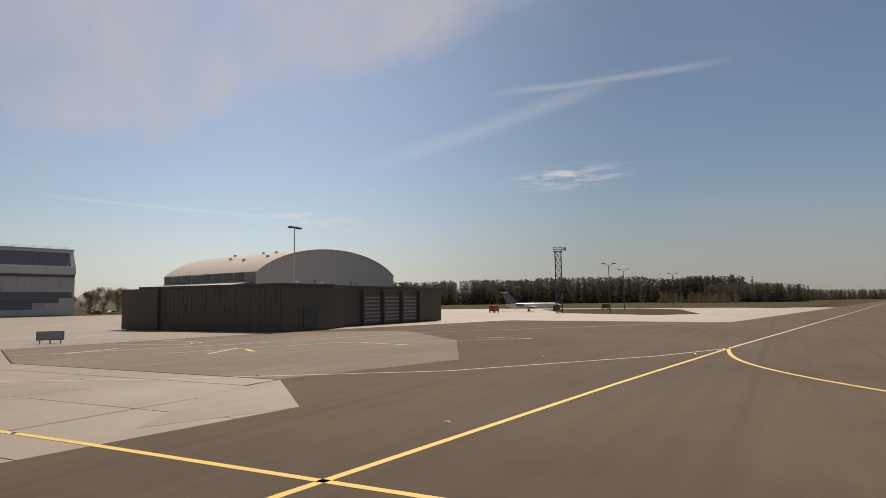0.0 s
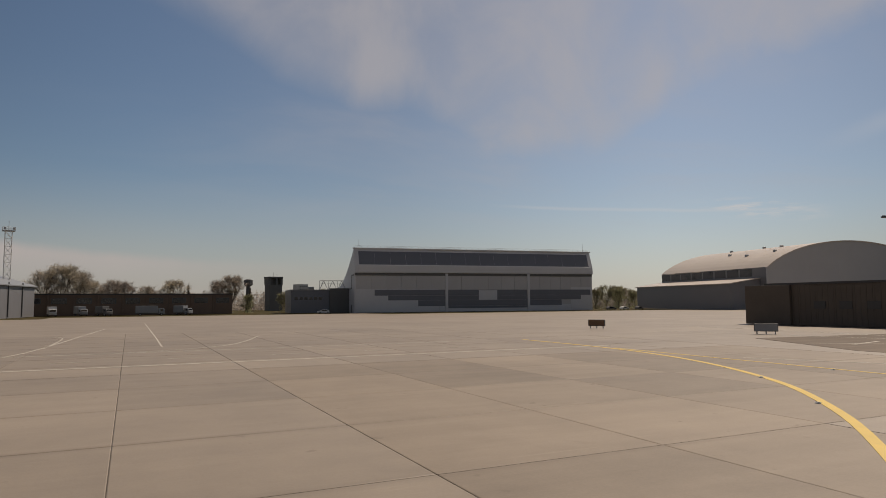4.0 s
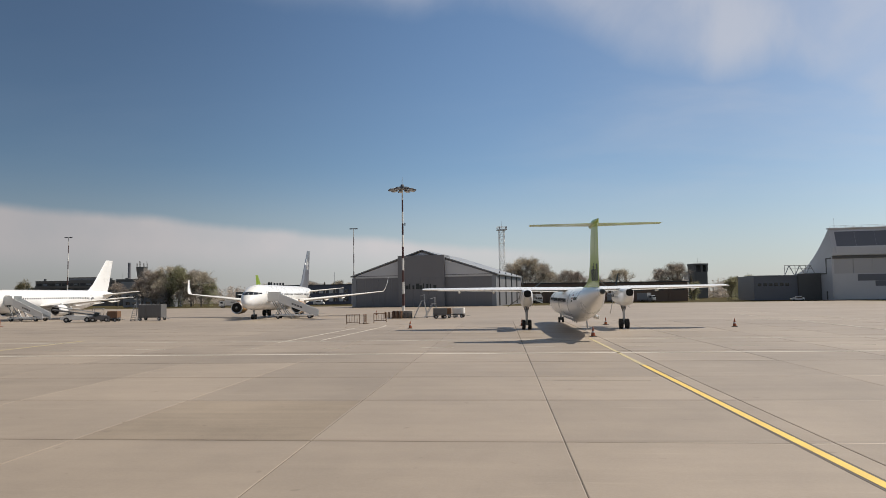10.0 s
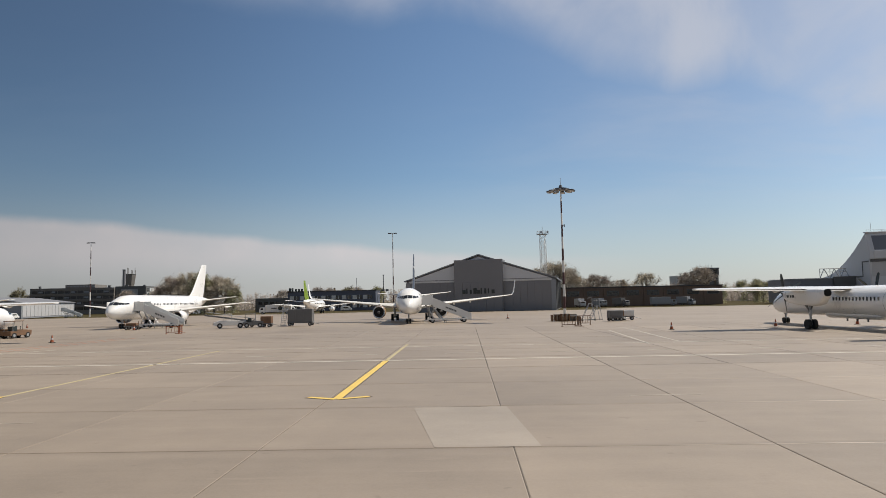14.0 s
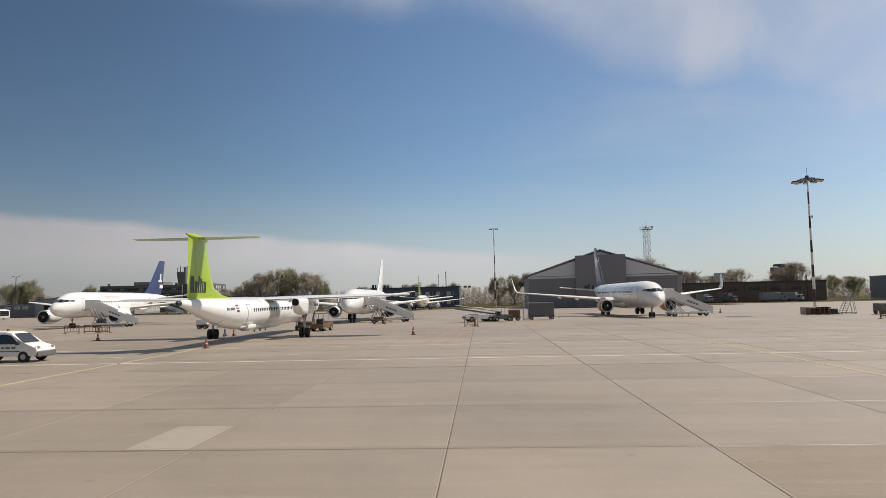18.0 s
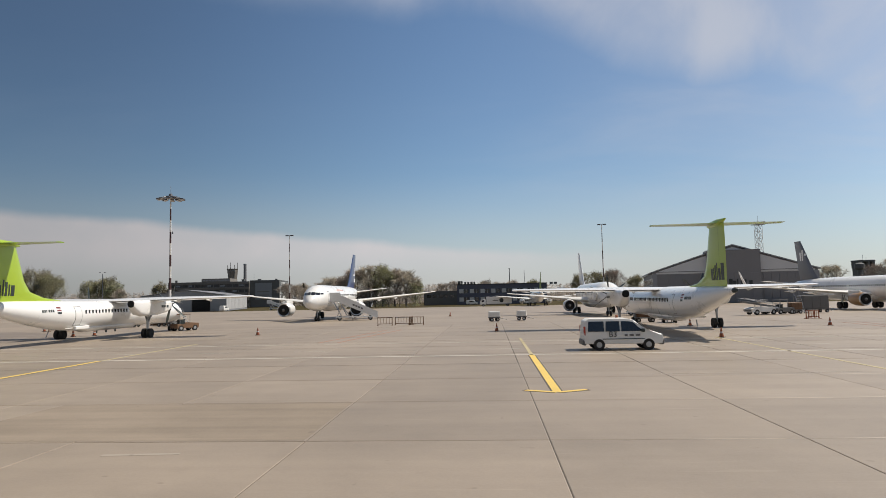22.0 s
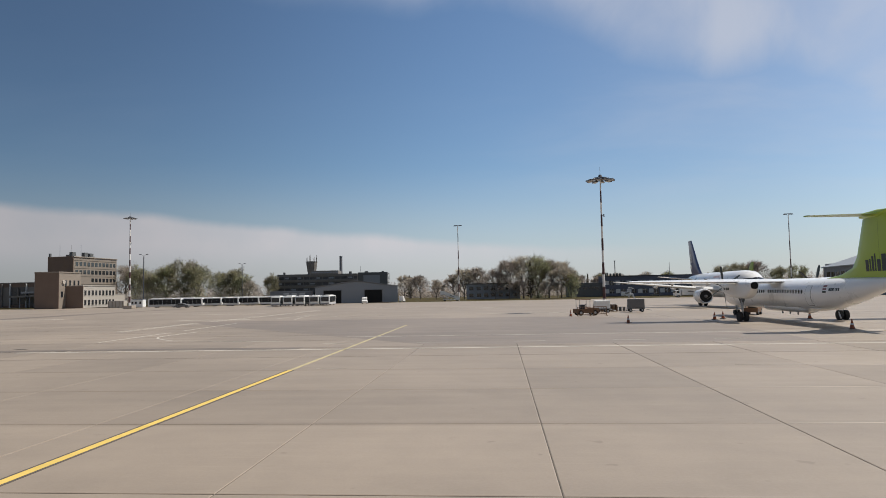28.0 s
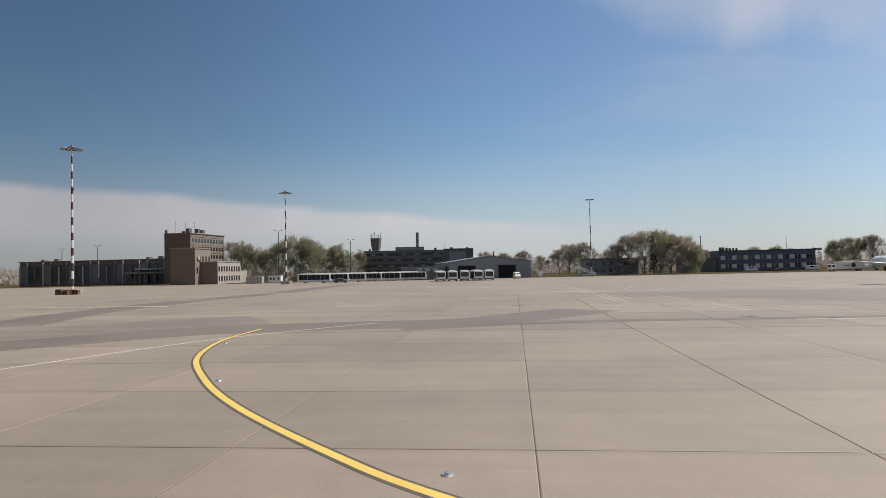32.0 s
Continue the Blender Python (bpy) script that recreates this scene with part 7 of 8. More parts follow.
for x, y, rz, n, mt in ((28.44, 92.69, 5, 6, KIT_BROWN), (29.74, 92.49, 0, 7, KIT_BROWN), (31.14, 92.89, 8, 5, KIT_GREY), (-102.25, 92.16, 0, 7, KIT_BROWN), (-100.85, 91.96, 6, 6, KIT_BROWN), (-99.65, 92.56, 3, 4, KIT_GREY), (-251.5, 117.81, 3, 7, KIT_BROWN), (-249.9, 117.51, 0, 5, KIT_BROWN), (-248.1, 118.01, 4, 6, KIT_BROWN)):
    pallet_stack(x, y, rz, n, mt, "stack of worn wooden pallets at a mast foot")
for k in range(7):
    apron_bus(on_ground(-228.6 + 5.0 * k, 211.0 + 5.0 * k - 0.35 * k * k, 10 + 2 * (k % 3)), "white apron bus with dark windows, parked side on", 11.0 if k != 4 else 13.5)
for k, turn in enumerate((-79, -82, -84, -80, -86)):
    apron_bus(on_ground(-184.6 + 3.7 * k, 195.6 + 0.9 * k, turn), "white apron bus with dark windows, parked nose out", 11.0)
simple_car(-216.0, 197.5, 4, KIT_GREY, "dark parked car near the buses")
simple_car(-161.25, 213.18, -80, WHITE_DULL, "pale parked van near the garage", True)
simple_car(-152.7, 239.38, 90, WHITE_DULL, "pale parked van near the garage", True)
simple_car(-61.44, 290.08, 5, WHITE_DULL, "pale van parked by the navy office", True)
simple_car(-49.2, 290.83, 175, KIT_GREY, "grey car parked by the navy office")
simple_car(-37.03, 289.64, 5, WHITE_DULL, "pale van parked by the navy office", True)
simple_car(144.51, 232.6, 172, WHITE_DULL, "pale car parked by the blue annex")
for k, (x, y) in enumerate(((260.75, 213.66), (266.79, 212.66), (273.84, 211.66))):
    simple_car(x, y, 10 * k, WHITE_DULL if k % 2 else KIT_GREY, "car parked beyond the black building")
box_truck(-51.49, 230.6, 184, "white box truck with a dark round emblem", disc=True, length=11.0)
for k, (x, mt) in enumerate(((58.0, HANGAR_MID), (66.0, HANGAR_GREY_LIGHT), (73.0, KIT_GREY), (98.0, HANGAR_GREY_LIGHT))):
    box_truck(x, 245.0 + (k % 2) * 4, -80 + 12 * k, "white service truck parked by the brown workshop", mt, length=6.5, group="trucks by the workshop")
box_truck(87.04, 240.4, 3, "flatbed style pale service truck by the workshop", HANGAR_GREY_LIGHT, length=9.0)
stair_truck(on_ground(-138.56, 247.43, 10), 2.6, "white mobile passenger stairs parked by the trees")
cart(277.41, 40.57, 10, KIT_BROWN, "brown baggage cart beside the distant jet", 3.2, 1.6, 1.4)
cart(257.81, 51.08, 0, RED, "red baggage cart beside the distant jet", 3.0, 1.6, 1.4)
cart(299.13, 32.24, 0, KIT_BROWN, "brown baggage cart beside the distant jet", 3.0, 1.6, 1.4)
taxi_sign(131.4, 60.8, -62, KIT_BROWN, "low taxiway sign with a dark orange face")
taxi_sign(135.6, 40.8, -44, HANGAR_GREY_LIGHT, "low taxiway sign with a grey face")

# ---------------------------------------------------------------- trees


def mesh_object(name, verts, faces, mat_, parent=None, label="", kind=""):
    me = bpy.data.meshes.new(name)
    me.from_pydata(verts, [], faces)
    me.materials.append(mat_)
    ob = new(name, me)
    if parent:
        ob.parent = parent
    if label or kind:
        tagged(ob, label, kind=kind)
    return ob


def stick(verts, faces, a, b, r0, r1, seg=5):
    a, b = Vector(a), Vector(b)
    q = (b - a).to_track_quat("Z", "Y")
    n = len(verts)
    for p, r in ((a, r0), (b, r1)):
        for k in range(seg):
            an = 2 * math.pi * k / seg
            verts.append(tuple(p + q @ Vector((r * math.cos(an), r * math.sin(an), 0))))
    for k in range(seg):
        faces.append((n + k, n + (k + 1) % seg, n + seg + (k + 1) % seg, n + seg + k))


def leaf(verts, faces, p, size, rng):
    n = len(verts)
    d = [Vector((rng.uniform(-1, 1), rng.uniform(-1, 1), rng.uniform(-0.8, 0.8))) * size for _ in range(3)]
    for v in d:
        verts.append(tuple(Vector(p) + v))
    faces.append((n, n + 1, n + 2))


def tree(kind, seed, h):
    """kind: leafy, bare, thicket or conifer."""
    rng = random.Random(seed)
    labels = {"leafy": "broad tree in thin fresh spring leaf", "bare": "bare round-crowned tree with fine grey twigs", "thicket": "low grey-brown thicket of bare shrubs", "conifer": "dark narrow spruce tree"}
    t = thing("tree" if kind != "thicket" else "shrub", pose(0, 0, 0), labels[kind], "tree" if kind != "thicket" else "shrub", "trees round the airfield")
    tv, tf, lv, lf = [], [], [], []
    if kind == "conifer":
        stick(tv, tf, (0, 0, 0), (0, 0, h * 0.97), h * 0.02, 0.03, 7)
        for k in range(1100):
            u = rng.random() ** 0.8
            z = h * (0.08 + 0.92 * u)
            rad = (1 - u) * h * 0.2 * (0.75 + 0.25 * math.sin(z * 5.5)) * rng.random() ** 0.45 + 0.1
            a = rng.uniform(0, 2 * math.pi)
            leaf(lv, lf, (rad * math.cos(a), rad * math.sin(a), z - rad * 0.25), 0.3 + 0.26 * (1 - u), rng)
    elif kind == "thicket":
        for k in range(60):
            a, u = rng.uniform(0, 2 * math.pi), math.sqrt(rng.random()) * h * 0.55
            foot = Vector((u * math.cos(a), u * math.sin(a), 0))
            top = foot + Vector((rng.gauss(0, 0.14), rng.gauss(0, 0.14), rng.uniform(0.5, 1.0))) * h
            stick(tv, tf, foot, top, 0.07, 0.02, 3)
            for _ in range(34):
                p = foot.lerp(top, rng.uniform(0.1, 1.0))
                stick(lv, lf, p, p + Vector((rng.gauss(0, 0.5), rng.gauss(0, 0.5), rng.uniform(0.1, 0.9))) * h * 0.16, 0.03, 0.012, 3)
    else:
        # a few stems that fork again and again; the crown's outline is a lumpy dome
        ends = []

        def grow(p, d, length, r, depth):
            e = Vector(p) + d * length
            stick(tv, tf, p, e, r, r * 0.68, 6 if depth < 2 else 3)
            if depth >= 2:
                ends.append((e, d))
            if depth == 6:
                return
            for k in range(3 if depth < 2 else 2):
                side = Vector((rng.uniform(-1, 1), rng.uniform(-1, 1), rng.uniform(-0.25, 0.6)))
                grow(e, (d * 0.75 + side * 0.6).normalized(), length * rng.uniform(0.68, 0.88), r * 0.64, depth + 1)

        grow((0, 0, 0), Vector((rng.uniform(-0.05, 0.05), rng.uniform(-0.05, 0.05), 1)), h * 0.17, h * 0.02, 0)
        for k in range(5):
            a = 1.26 * k + rng.random()
            grow((0, 0, h * (0.06 + 0.03 * k)), Vector((math.cos(a), math.sin(a), 0.7)).normalized(), h * 0.14, h * 0.009, 2)
        top = max(e.z for e, _ in ends)
        wide = sorted(math.hypot(e.x, e.y) for e, _ in ends)[int(len(ends) * 0.97)]
        up, out = h * 0.94 / top, h * (0.36 if kind == "bare" else 0.33) / wide
        tv[:] = [(x * out, y * out, z * up) for x, y, z in tv]
        ends = [(Vector((e.x * out, e.y * out, e.z * up)), d) for e, d in ends]
        for e, d in ends:
            for _ in range(11 if kind == "bare" else 5):
                q = e + (d * 0.7 + Vector((rng.gauss(0, 0.75), rng.gauss(0, 0.75), rng.gauss(0.2, 0.6)))) * h * 0.06
                stick(lv if kind == "bare" else tv, lf if kind == "bare" else tf, e, q, 0.022, 0.01, 3)
            if kind == "leafy":
                lump = rng.uniform(0.5, 1.3)
                for _ in range(int(26 * lump)):
                    q = e + Vector((rng.gauss(0, 1), rng.gauss(0, 1), rng.gauss(0, 0.8))) * h * 0.042 * lump
                    leaf(lv, lf, (q.x, q.y, max(0.1, q.z)), 0.17 * rng.uniform(0.6, 1.6), rng)
        if kind == "leafy":
            # thinner growth down the stem and suckers at the foot
            for _ in range(2600):
                a, u, z = rng.uniform(0, 2 * math.pi), math.sqrt(rng.random()), rng.random() ** 1.2 * h * 0.6
                rad = h * 0.27 * u * (0.75 + 0.25 * math.sin(3 * a + z))
                leaf(lv, lf, (rad * math.cos(a), rad * math.sin(a), z + 0.1), 0.19 * rng.uniform(0.6, 1.6), rng)
    mesh_object("trunk", tv, tf, BARK, t)
    mesh_object("crown", lv, lf, {"leafy": LEAF, "conifer": NEEDLE}.get(kind, LEAF_DULL), t)
    return t


made_trees = {}
def grove(*rows):
    """Rows of (kind, variant, x, y, height)."""
    for kind, variant, x, y, h in rows:
        key = (kind, variant)
        wide = h / 14.0 * (0.72 if (kind, variant) == ("leafy", 3) else 1.15 if kind == "bare" else 1.0)
        m = on_ground(x, y, (x * 37 + y * 13) % 360) @ Matrix.Diagonal((wide, wide, h / 14.0, 1))
        if key not in made_trees:
            made_trees[key] = tree(kind, 11 * variant + len(kind), 14.0)
            made_trees[key].matrix_basis = m
        else:
            copy_thing(made_trees[key], Matrix.Identity(4)).matrix_basis = m


grove(("leafy", 0, -266.5, 282.0, 19.5), ("leafy", 1, -258.5, 284.0, 21.0), ("leafy", 2, -251.5, 283.0, 18.5), ("leafy", 1, -273.5, 286.0, 15.5), ("leafy", 2, -264.0, 333.0, 17.0), ("leafy", 0, -257.0, 334.5, 19.0),
      ("leafy", 1, -250.5, 332.0, 15.5), ("leafy", 3, -293.0, 303.6, 20.6), ("bare", 0, -300.5, 307.0, 20.0), ("leafy", 3, -285.0, 300.0, 17.0), ("leafy", 3, -256.7, 391.0, 18.0), ("bare", 2, -247.0, 330.0, 12.0),
      ("thicket", 0, -278.0, 284.0, 6.0), ("thicket", 1, -268.0, 279.0, 6.5), ("thicket", 0, -256.0, 279.0, 6.0), ("thicket", 1, -262.0, 329.0, 6.5), ("thicket", 0, -250.0, 328.0, 6.0), ("thicket", 1, -241.0, 331.0, 5.0),
      ("bare", 1, -157.01, 331.2, 12.5), ("bare", 2, -148.91, 333.17, 10.1), ("bare", 0, -139.77, 331.12, 12.7),
      ("bare", 1, -134.7, 331.09, 15.4), ("bare", 2, -126.6, 331.04, 16.1), ("bare", 0, -115.46, 330.95, 12.2))
grove(("bare", 1, -118.51, 287.28, 13.0), ("bare", 1, -112.48, 285.25, 17.0), ("bare", 0, -106.41, 287.16, 18.8), ("leafy", 2, -100.34, 285.08, 19.0), ("bare", 2, -95.25, 286.97, 17.0),
      ("conifer", 0, -103.39, 283.15, 15.5), ("bare", 0, -90.15, 285.86, 16.0), ("leafy", 1, -86.06, 284.76, 11.5), ("bare", 1, -108.46, 281.24, 8.0), ("bare", 2, -97.31, 281.06, 7.5),
      ("bare", 0, -92.22, 279.95, 7.0), ("bare", 0, -55.63, 345.3, 12.0), ("bare", 2, -41.45, 345.17, 12.2))
grove(("leafy", 0, -30.33, 345.09, 12.6), ("leafy", 1, -8.07, 329.93, 14.6), ("leafy", 2, -0.03, 331.94, 15.5), ("bare", 1, 8.01, 329.95, 16.0), ("leafy", 0, 18.06, 329.97, 13.5),
      ("leafy", 2, 29.1, 334.98, 14.0), ("bare", 0, 50.15, 300.26, 18.0), ("bare", 1, 56.15, 299.28, 20.4), ("bare", 2, 62.15, 301.25, 17.8), ("bare", 1, 67.16, 302.22, 14.0),
      ("bare", 2, 73.16, 302.18, 14.5), ("bare", 0, 78.16, 302.15, 13.8), ("bare", 0, 87.17, 304.05, 12.0))
grove(("bare", 1, 98.16, 302.94, 14.6), ("bare", 1, 121.01, 297.75, 16.6), ("bare", 2, 116.08, 299.78, 14.5), ("conifer", 0, 130.21, 305.64, 11.0), ("conifer", 1, 105.71, 329.59, 13.0),
      ("leafy", 0, 126.78, 289.74, 8.5), ("leafy", 1, 180.66, 397.12, 13), ("leafy", 2, 189.63, 399.13, 13.6), ("bare", 0, 199.57, 401.15, 12.6), ("leafy", 0, 168.94, 299.56, 9.5),
      ("leafy", 1, 142.72, 291.65, 9.5), ("leafy", 2, 148.96, 299.6, 10.0), ("leafy", 0, -57.01, 400.63, 14.4))
grove(("bare", 1, -49.91, 402.56, 12.6), ("bare", 2, -74.3, 400.84, 14.0), ("conifer", 1, -64.11, 398.69, 13.0), ("leafy", 2, 333.19, 295.64, 13.0), ("bare", 0, 340.21, 299.64, 12.0),
      ("leafy", 1, 347.21, 301.65, 11.6), ("leafy", 0, 356.2, 297.66, 11.0), ("leafy", 0, 290.99, 261.64, 10.8), ("leafy", 2, 298.02, 261.65, 12.2), ("leafy", 1, 307.05, 263.65, 11.6),
      ("leafy", 0, 316.07, 261.65, 9.8), ("leafy", 2, 284.99, 267.64, 9.0), ("bare", 0, -130.68, 336.06, 14.5))
grove(("bare", 1, -76.89, 332.5, 11.0), ("bare", 2, -67.74, 330.37, 10.0), ("conifer", 1, -175.37, 423.68, 15.0), ("bare", 1, -169.01, 382.09, 13.0), ("bare", 0, -181.96, 444.37, 16.0))


def far_wood(name, run, depth, h0, h1, step, mat_, label, seed, tris=46, leaf_size=0.08, low=0.0):
    """A joined belt of trees far off, each with an uneven crown, and thick brush along its foot."""
    rng = random.Random(seed)
    verts, faces = [], []
    for (ax, ay), (bx, by) in zip(run, run[1:]):
        length = math.hypot(bx - ax, by - ay)
        nx, ny = -(by - ay) / length, (bx - ax) / length
        for _ in range(int(length / step)):
            u, d = rng.random(), rng.uniform(0, depth)
            x, y = ax + (bx - ax) * u + nx * d, ay + (by - ay) * u + ny * d
            z = ground_z(y) - 0.15
            wave = 0.5 + 0.5 * math.sin(x * 0.071 + y * 0.043) * math.sin(x * 0.023 - y * 0.031)
            h = h0 + (h1 - h0) * (0.6 * wave + 0.4 * rng.random())
            w = h * rng.uniform(0.14, 0.26)
            pointed = rng.random() < 0.5
            stick(verts, faces, (x, y, z), (x, y, z + h * 0.8), 0.25, 0.1, 3)
            for _ in range(tris):
                v = rng.random() ** 1.1
                rad = w * ((1 - v) ** 0.7 if pointed else math.sqrt(max(0.0, 1 - (2 * v - 0.8) ** 2 * 0.7))) * math.sqrt(rng.random())
                a = rng.uniform(0, 2 * math.pi)
                leaf(verts, faces, (x + rad * math.cos(a), y + rad * math.sin(a), z + h * (0.02 + 0.98 * v)), leaf_size * h * (1.25 - 0.7 * v), rng)
        # brush at the edge
        for _ in range(int(length * 14)):
            u, d = rng.random(), rng.uniform(0, 8)
            x, y = ax + (bx - ax) * u + nx * d, ay + (by - ay) * u + ny * d
            leaf(verts, faces, (x, y, ground_z(y) + rng.random() ** 1.4 * h0 * 0.45), 0.5, rng)
    ob = mesh_object(name, verts, faces, mat_, None)
    tagged(ob, label, "trees", kind="stuff")


PINES = "dark pine forest beyond the taxiway"
far_wood("forest", [(560, 420), (640, 250), (640, 90)], 60, 18, 24.5, 0.4, NEEDLE, PINES, 5, 120)
far_wood("forest", [(640, 90), (600, 40)], 60, 16, 20.5, 0.26, NEEDLE, PINES, 15, 120)
far_wood("forest", [(600, 40), (566, -2)], 55, 10.5, 14.5, 0.2, NEEDLE, PINES, 16, 120)
far_wood("forest_edge", [(552, 60), (536, 12)], 14, 5, 8.5, 0.9, EDGE_LEAF, "pale young trees before the pine forest", 6, 90)
far_wood("forest", [(640, -6), (840, -70), (900, -130)], 40, 8.5, 11.0, 0.5, NEEDLE, PINES, 7, 80)
far_wood("forest", [(900, -130), (1100, -420)], 40, 10, 13, 0.7, NEEDLE, PINES, 17, 70)
BELT = "grey-brown belt of budding trees along the horizon"
far_wood("tree_belt", [(560, 420), (420, 430), (160, 450), (-60, 460), (-300, 470), (-620, 440)][::-1], 70, 9, 15, 0.6, LEAF_DULL, BELT, 8, 80)
far_wood("tree_belt", [(-700, 250), (-620, 440)], 60, 9, 14, 0.7, LEAF_DULL, BELT, 9, 60)

# ---------------------------------------------------------------- painted lines


def surface_z(x, y):
    if -213.3 < x < 120.6 and -2.6 < y < 77.6:
        return 0.006
    if 120.6 <= x < 157.6 and 4.1 < y < 50.0:
        return 0.006
    if x > 96 and (y < 0.0 or x > 122.5) and y < 37 - max(0.0, x - 129.5) * 0.18 and (x < 196 or y < -10.0 - 0.155 * (x - 196)):
        return 0.006
    return ground_z(y) - 0.039


def ribbon(name, pts, width, mat_, label, lift=0.004, category="marking"):
    """A painted line of one width along a run of (x, y), rounded by short steps."""
    run = [Vector((x, y, 0)) for x, y in pts]
    fine = []
    for a, b in zip(run, run[1:]):
        n = max(1, int((b - a).length / 6))
        fine += [a.lerp(b, k / n) for k in range(n)]
    fine.append(run[-1])
    bm = bmesh.new()
    rings = []
    for k, p in enumerate(fine):
        d = (fine[min(k + 1, len(fine) - 1)] - fine[max(k - 1, 0)]).normalized()
        s = Vector((-d.y, d.x, 0)) * width / 2
        z = surface_z(p.x, p.y) + lift
        rings.append([(p.x - s.x, p.y - s.y, z - 0.012), (p.x + s.x, p.y + s.y, z - 0.012), (p.x + s.x, p.y + s.y, z), (p.x - s.x, p.y - s.y, z)])
    loft(bm, rings)
    return tagged(part(name, bm, mat_), label, category, kind="structure")


def smooth_run(pts, n=6):
    out = []
    for i in range(len(pts) - 1):
        p0, p1, p2, p3 = (Vector(pts[max(0, min(len(pts) - 1, i + k))]) for k in (-1, 0, 1, 2))
        for k in range(n):
            u = k / n
            out.append(tuple(0.5 * ((2 * p1) + (p2 - p0) * u + (2 * p0 - 5 * p1 + 4 * p2 - p3) * u * u + (3 * p1 - p0 - 3 * p2 + p3) * u ** 3)))
    return out + [tuple(pts[-1])]


def lead_in(pts, width=0.21, border=0.08, label="yellow lead-in line with a dark border on concrete"):
    if border:
        ribbon("lead_in_line_border", pts, width + 2 * border, DARK_EDGE, "dark border of a yellow line", 0.0)
    ribbon("lead_in_line", pts, width, YELLOW, label, 0.005)


def faded_run(pts, width=0.2):
    ribbon("faded_line", pts, width, PALE_YELLOW, "worn pale yellow end of a lead-in line", 0.004)


def arrow(x, y, top, lean=0.0):
    u = 14.0 / (top - y)
    lead_in([(x, y), (x + lean * u, y + 14.0)], 0.3, 0.06, "yellow stand line ending in an arrow")
    faded_run([(x + lean * u, y + 14.0), (x + lean, top)])
    for sx in (-1, 1):
        ribbon("arrow_barb_border", [(x + sx * 1.12, y + 0.54), (x + sx * 0.04, y - 0.02)], 0.34, DARK_EDGE, "dark border of a yellow arrow", 0.001)
        ribbon("arrow_barb", [(x + sx * 1.05, y + 0.5), (x + sx * 0.04, y - 0.02)], 0.24, YELLOW, "barb of a yellow arrow", 0.009)


lead_in([(50.82, 2.0), (50.72, 30.0)])
faded_run([(50.72, 30.0), (50.66, 47.5)])
lead_in([(-1.45, 2.0), (-1.48, 24.0)])
faded_run([(-1.48, 24.0), (-1.53, 46.0)], 0.17)
lead_in([(-37.17, 2.0), (-37.25, 24)])
faded_run([(-37.25, 24), (-37.35, 48.0)])
lead_in([(-90.05, 2.0), (-90.13, 22)])
faded_run([(-90.13, 22), (-90.22, 46.0)])
lead_in([(-125.46, 1.0), (-125.51, 26)], 0.21)
faded_run([(-125.51, 26), (-125.62, 62.0)])
for x, y, top in ((11.5, 22.1, 49.0), (-51.2, 21.95, 50.4), (-76.0, 22.0, 49.2)):
    arrow(x, y, top, -0.4 if x < -60 else 0.0)
lead_in(smooth_run([(-153.2, 0.6), (-158.2, 2.9), (-162.8, 6.15), (-165.3, 8.5), (-168.9, 12.6), (-171.8, 16.8), (-174.6, 22.0), (-176.4, 28.2), (-176.8, 34.2)]))
lead_in(smooth_run([(88.6, 1.4), (92.9, 4.1), (95.3, 5.85), (99.8, 9.95), (104.5, 15.6), (108.4, 23.0), (110.6, 30.5), (111.4, 37.5), (111.6, 46.0)]), 0.3, 0.0)
ribbon("taxi_line", [(111.5, 34.0), (110.95, 14.0), (110.8, 0.0), (110.55, -8.0), (110.3, -18)], 0.2, YELLOW, "thin yellow taxi line")
ribbon("taxi_line", [(94.0, -5.75), (107.5, -7.25), (126.8, -9.4), (147.2, -12.0)], 0.21, YELLOW, "thin yellow taxi line")
ribbon("taxi_line", smooth_run([(147.2, -12.0), (142.0, -12.5), (137.4, -13.5), (132.8, -15.4), (128.0, -18.4), (119, -25.0)]), 0.22, YELLOW, "curving yellow taxi line")
ribbon("edge_line", [(147.2, -12.0), (182, -17.0), (272, -30.0), (440, -54)], 0.22, WHITE_LINE, "white taxiway centre line")
ribbon("edge_line", [(112.5, 24.0), (115.2, 19.0), (120.5, 9.6), (128.4, -1.1), (139.9, -8.75), (147.2, -12.0)], 0.16, WHITE_LINE, "thin pale stand boundary line")
ribbon("edge_line", smooth_run([(146.82, 64.98), (143.96, 46.35), (141.47, 30.42), (139.9, 28.4), (137.77, 30.1), (132.74, 52.16)]), 0.16, WHITE_LINE, "thin white curved stand line")
ribbon("edge_line", [(125.6, 30.07), (141.93, 23.1), (159.42, 19.09), (195.64, -6.81)], 0.14, WHITE_LINE, "thin white stand line")
ribbon("edge_line", [(131.46, 21.33), (143.67, 17.29), (153.74, 3.71)], 0.12, WHITE_LINE, "thin white stand line")
for a, b, w_, mt in (((128.55, 27.88), (133.45, 29.1), 0.28, WHITE_LINE), ((132.01, 18.25), (136.7, 20.32), 0.28, WHITE_LINE), ((145.13, 15.58), (143.62, 9.85), 0.2, YELLOW), ((154.67, 9.35), (153.74, 3.71), 0.18, WHITE_LINE), ((134.62, 16.84), (135.96, 18.7), 0.35, YELLOW)):
    ribbon("stand_mark", [a, b], w_, mt, "short painted stand mark")
ribbon("edge_line", [(-146.0, 36.1), (113.0, 36.2)], 0.3, WHITE_LINE, "long white apron boundary line")
